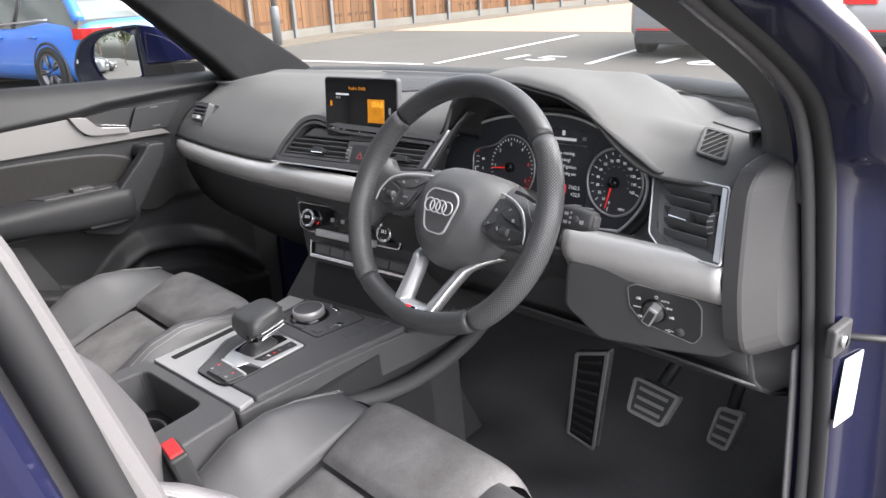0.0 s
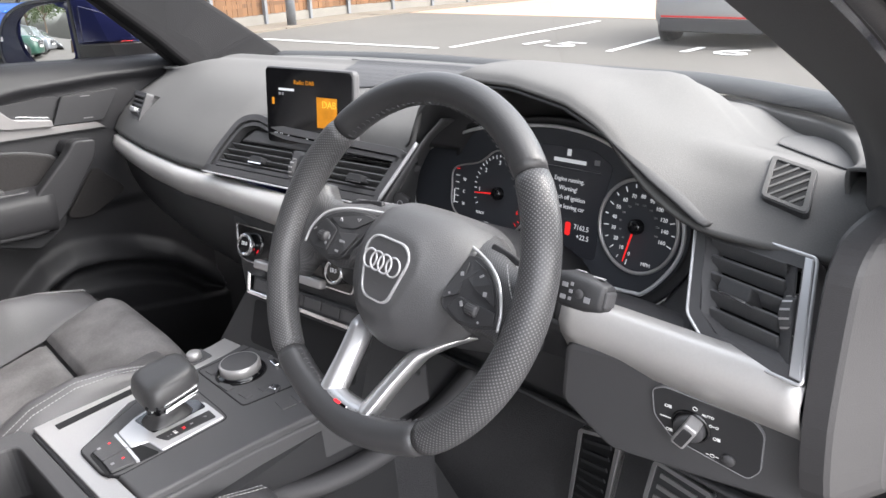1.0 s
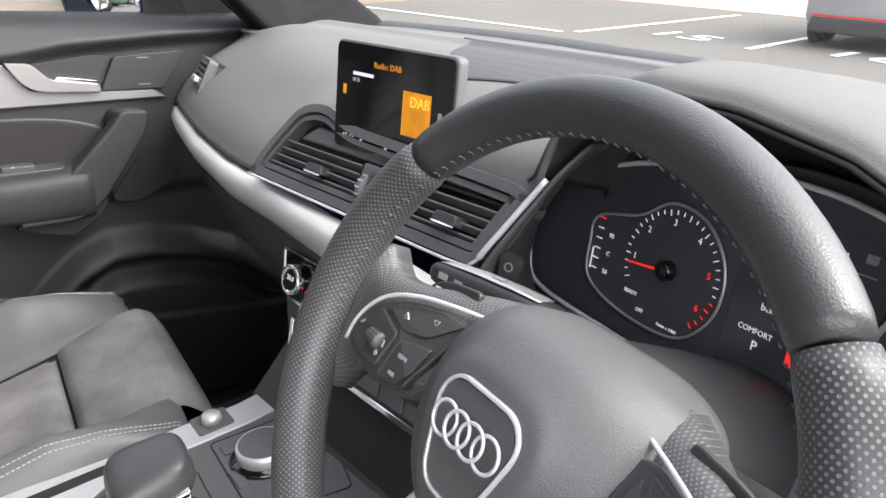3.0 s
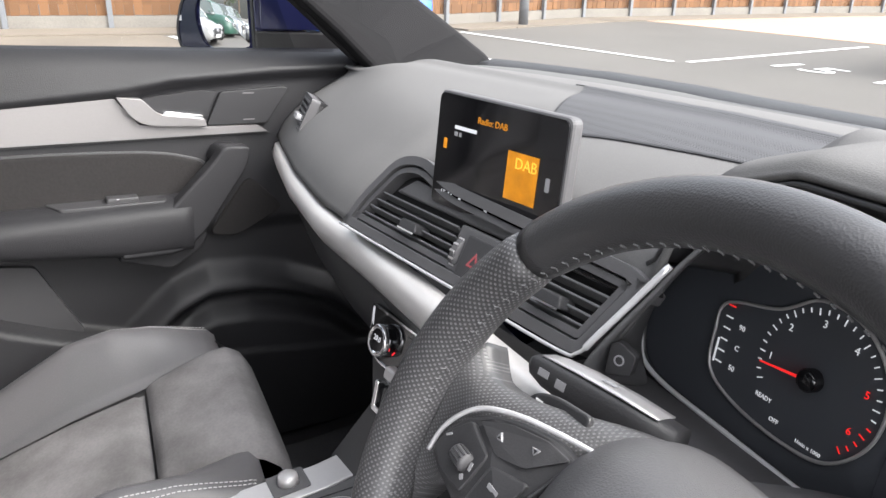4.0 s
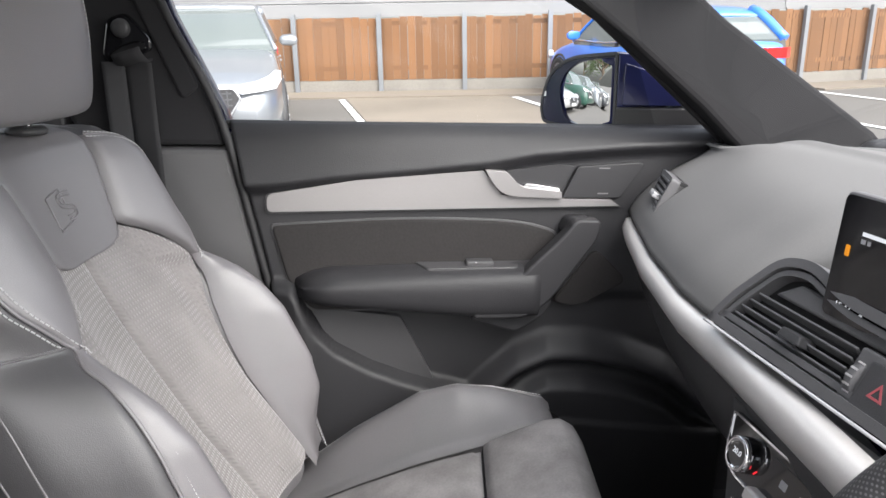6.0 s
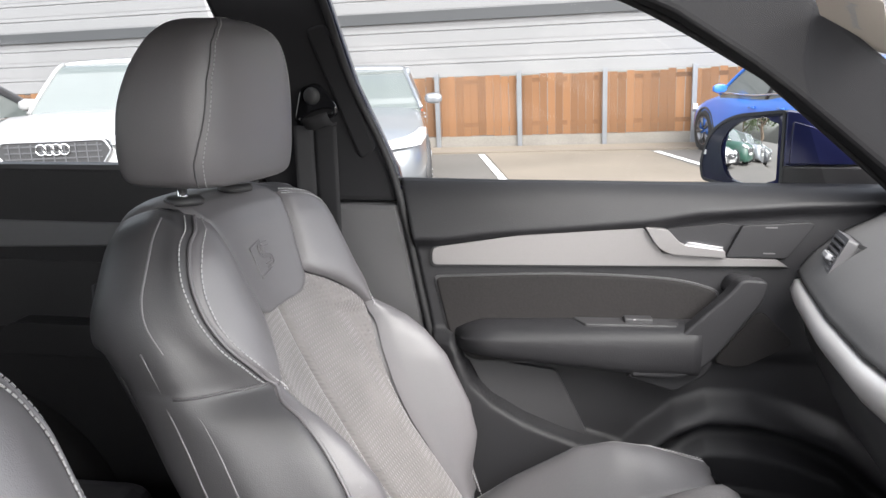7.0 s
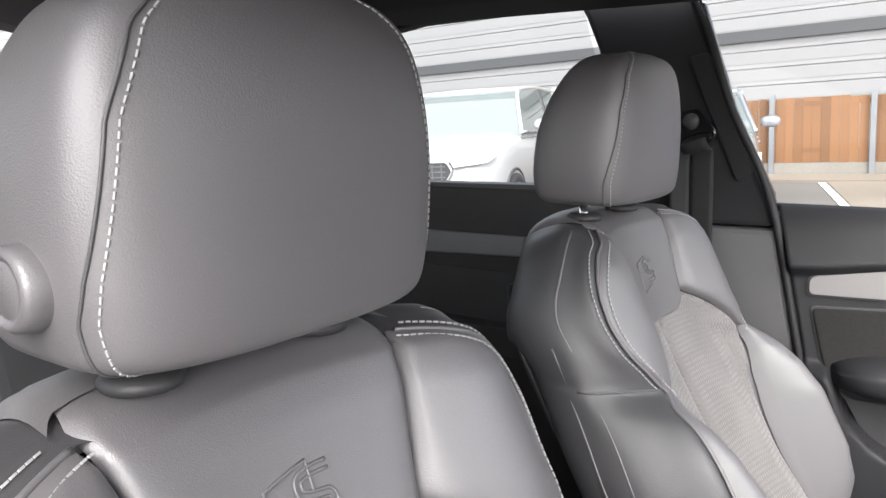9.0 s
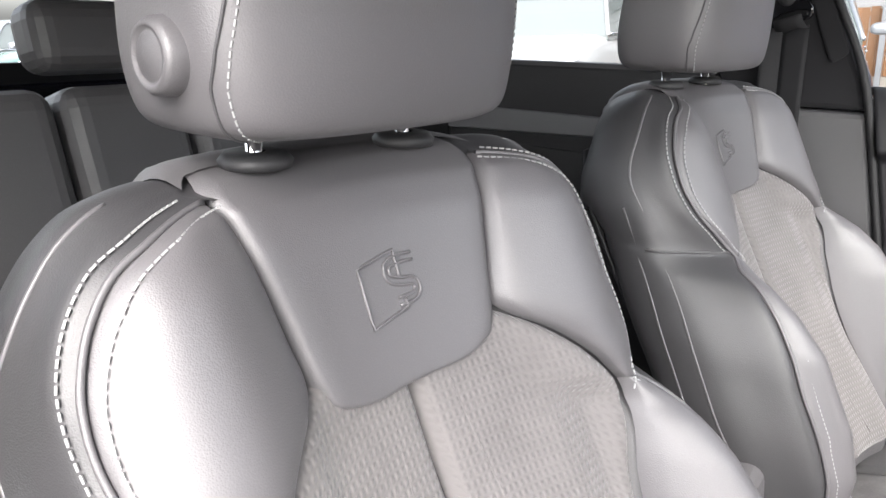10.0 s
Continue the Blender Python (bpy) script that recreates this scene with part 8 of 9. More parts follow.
handle = part("handle_surround", prism(rounded([(-0.134, 1.059), (-0.095, 1.056), (-0.069, 1.029), (0.006, 1.020), (0.008, 1.007), (-0.088, 1.011), (-0.112, 1.024)], [0.004, 0.006, 0.012, 0.003, 0.002, 0.02, 0.02], 4), 0.020, SIDE, 0.002), satin_inlay, front_door, "satin aluminium door release", bevel=0.004, seg=3)
part("release_lever", prism(rounded([(-0.066, 1.026), (0.004, 1.018), (0.004, 1.025), (-0.058, 1.034)], 0.003), 0.014, SIDE, 0.006), chrome, handle, bevel=0.002)
part("handle_recess", prism(rounded([(-0.095, 1.055), (-0.069, 1.030), (0.006, 1.020), (0.032, 1.064), (0.0, 1.067)], 0.006), 0.0075, SIDE, 0.0), door_skin, front_door, "dark handle recess", bevel=0.001)
part("tweeter_panel", prism(rounded([(0.036, 1.064), (0.010, 1.006), (0.118, 1.006), (0.160, 1.068), (0.150, 1.072)], 0.006), 0.010, SIDE, 0.0), door_skin, front_door, "dark tweeter cover", bevel=0.002)
for z in (1.060, 1.014):
    part("tweeter_mark", prism([(0.075, z), (0.095, z), (0.095, z + 0.002), (0.075, z + 0.002)], 0.0108, SIDE, 0.009), leather, front_door)
insert = rounded([(-0.505, 0.957), (-0.268, 0.969), (-0.066, 0.962), (0.016, 0.938), (-0.054, 0.865), (-0.11, 0.80), (-0.44, 0.80), (-0.478, 0.849)], [0.012, 0.1, 0.06, 0.03, 0.02, 0.02, 0.02, 0.03], 6)
part("insert_groove", prism([Vector((-0.25 + (p.x + 0.25) * 1.016, 0.885 + (p.y - 0.885) * 1.05)) for p in insert], 0.003, SIDE, -0.012), hard_black, front_door, bevel=0.002)
part("insert", prism(insert, 0.008, SIDE, -0.012), door_suede, front_door, "dark grey suede cloth insert", bevel=0.005, seg=3)
# armrest
rows = []
for i in range(26):
    u = i / 25
    d = -0.467 + 0.43 * u
    w = 0.078 * min(1.0, math.sqrt(max(0.02, 1 - (1 - min(1, u / 0.16)) ** 2)))
    top = 0.884 + 0.008 * u - 0.022 * (1 - min(1, u / 0.16)) ** 2
    bot = 0.832 - 0.030 * min(1.0, u / 0.75)
    sec = [(-0.01, top - 0.004), (0.3 * w, top), (0.72 * w, top - 0.004), (0.95 * w, top - 0.016), (w, (top + bot) / 2 + 0.004), (0.93 * w, bot + 0.012), (0.75 * w, bot), (0.3 * w, bot - 0.002), (-0.01, bot)]
    rows.append([SIDE @ Vector((d, z, o)) for o, z in [(p.x, p.y) for p in spline([(a, b, 0) for a, b in sec], 22)]])
arm = part("armrest", loft(rows), door_skin, front_door, "padded dark armrest")
part("switch_panel", prism(rounded([(-0.255, 0.010), (-0.06, 0.010), (-0.075, 0.052), (-0.235, 0.052)], 0.008), 0.004, SIDE @ Matrix.Translation((0, 0.887, 0)) @ Matrix.Rotation(radians(-90), 4, "X") @ Matrix.Diagonal((1, -1, 1, 1)), -0.006), hard_black, arm, bevel=0.002)
part("window_switch", prism(rounded([(-0.165, 0.018), (-0.115, 0.018), (-0.115, 0.042), (-0.165, 0.042)], 0.004), 0.012, SIDE @ Matrix.Translation((0, 0.887, 0)) @ Matrix.Rotation(radians(-90), 4, "X") @ Matrix.Diagonal((1, -1, 1, 1)), 0.0), hard_black, arm, "black window switch", bevel=0.003)
part("switch_sign", box(-0.150, -0.146, 0.8965, 0.8985, 0.0431, 0.0435, SIDE), grey_mark, arm)
# grab bar
bar = part("grab_handle", prism(rounded([(0.022, 0.981), (0.068, 0.979), (0.064, 0.945), (-0.017, 0.830), (-0.059, 0.799), (-0.153, 0.800), (-0.155, 0.818), (-0.092, 0.859), (0.006, 0.957)], [0.012, 0.012, 0.02, 0.03, 0.03, 0.006, 0.008, 0.02, 0.02], 5), 0.070, SIDE, 0.038), door_skin, front_door, "dark diagonal grab handle", bevel=0.010, seg=4)
part("grab_post", prism(rounded([(0.018, 0.976), (0.064, 0.974), (0.056, 0.940), (0.006, 0.948)], 0.012), 0.045, SIDE, -0.004), door_skin, bar, bevel=0.006)
part("grab_foot", prism(rounded([(-0.004, 0.823), (-0.018, 0.798), (-0.070, 0.764), (-0.16, 0.790), (-0.12, 0.83), (-0.03, 0.845)], 0.012), 0.046, SIDE, -0.02), door_skin, bar, bevel=0.008, seg=3)
part("speaker_trim", prism(rounded([(0.004, 0.806), (0.058, 0.797), (0.150, 0.846), (0.082, 0.912)], 0.02), 0.005, SIDE, -0.006), door_suede, front_door, "suede cloth corner insert", bevel=0.003)
part("pocket_liner", prism(rounded([(-0.444, 0.806), (-0.278, 0.783), (-0.214, 0.655), (-0.30, 0.66), (-0.40, 0.725)], 0.008), 0.002, SIDE, -0.02), hard_black, front_door, "smooth pocket back panel", bevel=0.003)
# door mirror: shell, rim, glass, inner side and base
GLASS = frame_at(SIDE @ Vector((0.117, 1.182, -0.196)), SIDE.to_3x3() @ Vector((0.447, 0, 0.894)), SIDE.to_3x3() @ Vector((0, 1, 0)))
corners, radii = [(-0.114, -0.030), (-0.090, 0.036), (-0.030, 0.070), (0.100, 0.081), (0.106, -0.070), (-0.006, -0.076), (-0.102, -0.068)], [0.03, 0.03, 0.04, 0.008, 0.008, 0.03, 0.012]
rim_line = rounded(corners, radii, 5)
lens = rounded([(-0.058, 0.002), (-0.044, 0.034), (-0.004, 0.060), (0.098, 0.0705), (0.103, -0.062), (-0.010, -0.063), (-0.040, -0.048)], [0.02, 0.02, 0.04, 0.004, 0.004, 0.03, 0.02], 5)
rings = []
for k in range(10):
    f = k / 9
    g = math.sqrt(max(0.0, 1 - f ** 2.2))
    rings.append([GLASS @ Vector((0.104 + (p[0] - 0.104) * (0.25 + 0.75 * g) + 0.02 * f, -0.012 + (p[1] + 0.012) * (0.30 + 0.70 * g), 0.034 - 0.115 * f)) for p in rim_line])
mirror = part("mirror_housing", loft(rings), lit_mirror_paint, front_door, "dark blue door mirror housing")
part("mirror_rim", band(GLASS, rim_line, shrink(rim_line, 0.006), 0.0385, 0.030), hard_black, mirror, "black mirror rim", bevel=0.002)
part("mirror_surround", band(GLASS, shrink(rim_line, 0.006), lens, 0.0370, 0.030), paint_blue, mirror, "dark face round the mirror glass")
silver = material("mirror_silver", (0.86, 0.87, 0.87), 0.01, metal=1.0, vary=0.0)
n = len(lens)
mid = Vector((0.03, 0.0))
verts = [GLASS @ Vector((mid.x, mid.y, 0.0362))]
for f in (0.25, 0.5, 0.75, 1.0):
    for p in lens:
        q = (Vector((p[0], p[1])) - mid) * f
        verts.append(GLASS @ Vector((mid.x + q.x, mid.y + q.y, 0.0362 - q.length_squared / 2.6)))
faces = [(0, 1 + i, 1 + (i + 1) % n) for i in range(n)]
for k in range(3):
    faces += [(1 + k * n + i, 1 + k * n + (i + 1) % n, 1 + (k + 1) * n + (i + 1) % n, 1 + (k + 1) * n + i) for i in range(n)]
part("mirror_glass", bmesh_of(verts, faces), silver, mirror, "convex mirror glass reflecting the car park")
INNER = frame_at(GLASS @ Vector((0.104, 0, 0.036)), SIDE.to_3x3() @ Vector((1, 0, 0)), SIDE.to_3x3() @ Vector((0, 1, 0)))
part("mirror_side", prism(rounded([(-0.002, 0.079), (0.052, 0.073), (0.122, 0.044), (0.162, 0.012), (0.172, -0.018), (0.0, -0.018)], [0.004, 0.03, 0.04, 0.03, 0.006, 0.004], 5), 0.0, INNER, -0.055), lit_mirror_paint, mirror, "dark blue inner side of the mirror", bevel=0.006, seg=3)
part("mirror_side_panel", prism(rounded([(0.010, 0.060), (0.070, 0.044), (0.118, 0.006), (0.130, -0.017), (0.010, -0.017)], [0.004, 0.03, 0.03, 0.004, 0.004], 5), 0.004, INNER, -0.01), lit_mirror_paint, mirror, bevel=0.004, seg=3)
part("mirror_base", prism(rounded([(-0.002, -0.021), (0.172, -0.021), (0.180, -0.050), (0.172, -0.085), (0.02, -0.085), (-0.002, -0.070)], 0.006), 0.003, INNER, -0.055), end_skin, mirror, "dark grey mirror base", bevel=0.004)
part("mirror_foot", prism(rounded([(0.17, 1.085), (0.33, 1.085), (0.33, 1.125), (0.17, 1.125)], 0.008), -0.05, SIDE, -0.15), soft_black, mirror, bevel=0.005)
part("side_light", box(-0.101, -0.095, -0.014, -0.004, 0.0370, 0.0378, GLASS), white_glow_ink, mirror)

# ---- car park: fence, cladding wall, markings ----
timber = material("fence_timber", (0.135, 0.066, 0.029), 0.85, grain=0.5, bump=0.002, size=14, kind="wave", vary=0.5, stain=1.6, random_piece=0.45)
steel = material("galvanised_steel", (0.20, 0.21, 0.225), 0.55, metal=0.5, grain=0.2, size=60, vary=0.3, stain=3)
concrete = material("concrete", (0.20, 0.185, 0.165), 0.95, grain=0.4, bump=0.003, size=40, vary=0.5, stain=1.5)
white_sheet = material("white_cladding", (0.19, 0.19, 0.193), 0.5, grain=0.06, size=30, vary=0.16, stain=0.6)
dark_sheet = material("dark_band", (0.045, 0.047, 0.05), 0.5, vary=0.3, stain=0.8)
road_paint = material("road_paint", (0.72, 0.72, 0.70), 0.8, grain=0.5, size=40, vary=0.4, stain=4)
paving_pink = material("red_block_paving", (0.40, 0.27, 0.20), 0.9, grain=0.35, size=9, vary=0.35, stain=0.35, bump=0.003)
pale_ground = material("worn_concrete_bay", (0.165, 0.140, 0.112), 0.92, grain=0.3, bump=0.003, size=50, vary=0.6, stain=0.7)
LINE = [(-13.62, -34), (-13.62, 6.0), (-14.05, 7.3), (-15.3, 10.7), (-16.4, 20.0), (-16.9, 34.0)]


def along(s, line=LINE):
    """Place and turn at a way s along the fence."""
    for a, b in zip(line[:-1], line[1:]):
        d = math.dist(a, b)
        if s <= d or b is line[-1]:
            f = s / d
            return a[0] + (b[0] - a[0]) * f, a[1] + (b[1] - a[1]) * f, math.degrees(math.atan2(b[1] - a[1], b[0] - a[0])) - 90
        s -= d


total = sum(math.dist(a, b) for a, b in zip(LINE[:-1], LINE[1:]))
fence = thing("timber_fence", "weathered orange-brown close-board fence with grey steel posts", "fence", outside(-13.6, 0, 0))
# post way: one stands at y = -1.42
s = (-1.42 + 34) % 1.565
while s < total:
    x, y, turn = along(s)
    part("post", box(0.055, 0.135, -0.042, 0.042, 0.0, 1.42, outside(x, y, -0.02, turn)), steel, fence, bevel=0.004)
    s += 1.565
for zr in (0.42, 1.22):
    for a, b in zip(LINE[:-1], LINE[1:]):
        L = math.dist(a, b)
        part("rail", box(-0.015, 0.045, 0, L, zr - 0.04, zr + 0.04, outside(a[0] - 0.03, a[1], 0, math.degrees(math.atan2(b[1] - a[1], b[0] - a[0])) - 90)), timber, fence)
for a, b in zip(LINE[:-1], LINE[1:]):
    L = math.dist(a, b)
    turn = math.degrees(math.atan2(b[1] - a[1], b[0] - a[0])) - 90
    tagged(part("kerb", box(-0.14, 0.10, 0.0, L, -0.05, 0.20, outside(a[0] - 0.02, a[1], 0, turn)), concrete), "stained low concrete kerb under the fence", "kerb", kind="structure")
    tagged(part("pavement", box(0.10, 1.15, 0.0, L, -0.05, 0.012, outside(a[0], a[1], 0, turn)), pale_ground), "pale worn concrete strip along the fence", "pavement", kind="structure")
    # cladding: flat sheets with a rib and a lap, the profile drawn along the wall
    prof, z = [], 1.36
    while z < 6.4:
        prof += [(-0.03, z), (-0.03, z + 0.016), (0.030, z + 0.018), (0.024, z + 0.19), (0.006, z + 0.205), (0.006, z + 0.225), (0.024, z + 0.24), (0.022, z + 0.300)]
        z += 0.305
    m = outside(a[0] - 0.10, a[1], 0, turn)
    tagged(part("wall_north", grid([[m @ Vector((o, t * L, z)) for o, z in prof] for t in (0, 0.25, 0.5, 0.75, 1)], smooth=False), white_sheet, thick=0.02), "white horizontal ribbed metal cladding above the fence", "wall", kind="structure")
    tagged(part("trim", box(0.03, 0.10, 0.0, L, 2.36, 2.56, m), dark_sheet), "dark grey metal band across the cladding", "trim", kind="structure")
    tagged(part("trim", box(-0.02, 0.085, 0.0, L, 1.335, 1.375, m), white_sheet), "pale metal drip edge above the fence", "trim", kind="structure")
rng = random.Random(7)
near, far_boards = [], []
s = 0.0
shapes = []
for k in range(8):
    w, h = 0.132 + 0.018 * rng.random(), 1.10 + 0.05 * rng.random()
    tilt = rng.uniform(-0.004, 0.004)
    v = [(-0.011, 0.0, 0.0), (0.011, 0.0, 0.0), (0.011, w, 0.0), (-0.011, w, 0.0), (-0.011, tilt, h), (0.011, tilt, h), (0.011, w + tilt, h - 0.01 * rng.random()), (-0.011, w + tilt, h - 0.01 * rng.random())]
    me = bpy.data.meshes.new("board")
    me.from_pydata(v, [], [(0, 3, 2, 1), (4, 5, 6, 7), (0, 1, 5, 4), (1, 2, 6, 5), (2, 3, 7, 6), (3, 0, 4, 7)])
    me.materials.append(timber)
    shapes.append((w, me))
while s < total - 0.2:
    w, me = shapes[rng.randrange(8)]
    x, y, turn = along(s)
    m = outside(x, y, 0.20 + 0.015 * rng.random(), turn) @ pose(0.012 * rng.random(), 0, 0, 0, 0, rng.uniform(-1.5, 1.5))
    if -12 < y < 24:
        ob = new("board", me)
        ob.matrix_world = m
        near.append(ob)
    else:
        far_boards.append((m, me))
    s += w + (0.003 + 0.012 * rng.random() ** 3)
for ob in near:
    ob.parent = fence
    ob.matrix_parent_inverse = fence.matrix_world.inverted()
verts, faces = [], []
for m, me in far_boards:
    k = len(verts)
    verts += [m @ v.co for v in me.vertices]
    faces += [tuple(k + i for i in p.vertices) for p in me.polygons]
tagged(part("far_boards", bmesh_of(verts, faces, False), timber, fence), kind="stuff")
lamp = thing("lamp_post", "grey steel lamp post standing by the fence", "lamp post", outside(-13.45, 8.1))
part("base_section", turned(outside(-13.45, 8.1), [(0, 0), (0.10, 0), (0.10, 0.75), (0.085, 0.80), (0.06, 0.82), (0, 0.82)], 20), steel, lamp)
part("column", turned(outside(-13.45, 8.1), [(0, 0.8), (0.058, 0.8), (0.04, 5.5), (0, 5.5)], 16), steel, lamp)


def marking(a, b, w=0.10):
    """A painted line on the ground."""
    L = math.dist(a, b)
    m = outside(a[0], a[1], 0, math.degrees(math.atan2(b[1] - a[1], b[0] - a[0])))
    bm = grid([[m @ Vector((L * i / 24, v * w / 2 + 0.006 * math.sin(i * 2.3 + v), -0.0125)) for v in (-1, 1)] for i in range(25)], smooth=False)
    tagged(part("bay_line", bm, road_paint, thick=0.004), "worn white painted parking bay line", "bay line", group="bay lines", kind="structure")


for k in range(-8, 2):
    oy = 2.96 * k
    marking((-12.25, 0.97 + oy), (-7.6, 2.03 + oy))
marking((-12.3, 6.1), (-7.85, 7.3))
marking((-7.75, 7.5), (-8.75, 12.5))
marking((-5.55, 8.5), (-6.15, 11.2))
marking((-3.1, 9.2), (-3.9, 13.5))
marking((-0.3, 9.9), (-1.1, 14.2))
numbers = thing("bay_number", "worn white bay numbers painted on the asphalt", "road marking", outside(-5.7, 9.0), kind="structure")
writing("number", "15", 1.15, outside(-6.85, 8.75, -0.010, 6) @ Matrix.Diagonal((1, 0.8, 1, 1)), road_paint, numbers, depth=0.002)
writing("number", "16", 1.15, outside(-4.45, 9.35, -0.010, 6) @ Matrix.Diagonal((1, 0.8, 1, 1)), road_paint, numbers, depth=0.002)
tagged(part("pavement", prism([(-16.2, 11.6), (-2, 14.9), (14, 18.5), (10, 60), (-17, 60)], -0.010, GROUND, -0.05), paving_pink), "pinkish brown paved area beyond the bays", "pavement", kind="structure")
tagged(part("pavement", prism([(-12.5, -1.95), (-8.9, -1.15), (-8.6, 1.6), (-12.5, 0.85)], -0.014, GROUND, -0.05), pale_ground), "stained sandy concrete in an empty bay", "pavement", kind="structure")

# ---- parked cars ----
car_glass = material("car_window", (0.10, 0.115, 0.11), 0.03, vary=0.1, coat=0.6, spec=0.8)
tyre_rubber = material("tyre_rubber", (0.02, 0.02, 0.021), 0.85, vary=0.3)
alloy = material("alloy_rim", (0.55, 0.55, 0.57), 0.35, metal=0.9)
dark_alloy = material("dark_alloy_rim", (0.16, 0.16, 0.17), 0.35, metal=0.8)
lamp_clear = material("headlamp", (0.75, 0.77, 0.80), 0.12, coat=0.8, vary=0.3, stain=20)
lamp_red = material("tail_lamp", (0.55, 0.02, 0.02), 0.15, coat=0.8, vary=0.2)
plate_white = material("number_plate", (0.8, 0.8, 0.78), 0.5)
plate_yellow = material("rear_plate", (0.75, 0.52, 0.05), 0.5)
car_white = material("white_car_paint", (0.30, 0.30, 0.30), 0.3, coat=1.0, vary=0.03)
car_silver = material("silver_car_paint", (0.22, 0.235, 0.255), 0.3, metal=0.5, coat=1.0, vary=0.04)
car_grey = material("dark_grey_car_paint", (0.045, 0.048, 0.055), 0.3, metal=0.3, coat=1.0, vary=0.04)
car_blue = material("bright_blue_car_paint", (0.02, 0.17, 0.66), 0.3, coat=1.0, vary=0.04)
car_green = material("dark_green_car_paint", (0.02, 0.07, 0.05), 0.3, coat=1.0, vary=0.04)

SALOON = dict(L=4.85, W=1.88, H=1.52, belt=1.0, nose=0.80, tail=1.04, screen=(0.69, 0.53), rear=(0.27, 0.10), arch=0.34)
SUV = dict(L=4.50, W=1.86, H=1.70, belt=1.12, nose=0.99, tail=1.08, screen=(0.70, 0.57), rear=(0.11, 0.02), arch=0.36)
HATCH = dict(L=4.35, W=1.80, H=1.42, belt=0.92, nose=0.70, tail=0.98, screen=(0.71, 0.55), rear=(0.13, 0.03), arch=0.33)


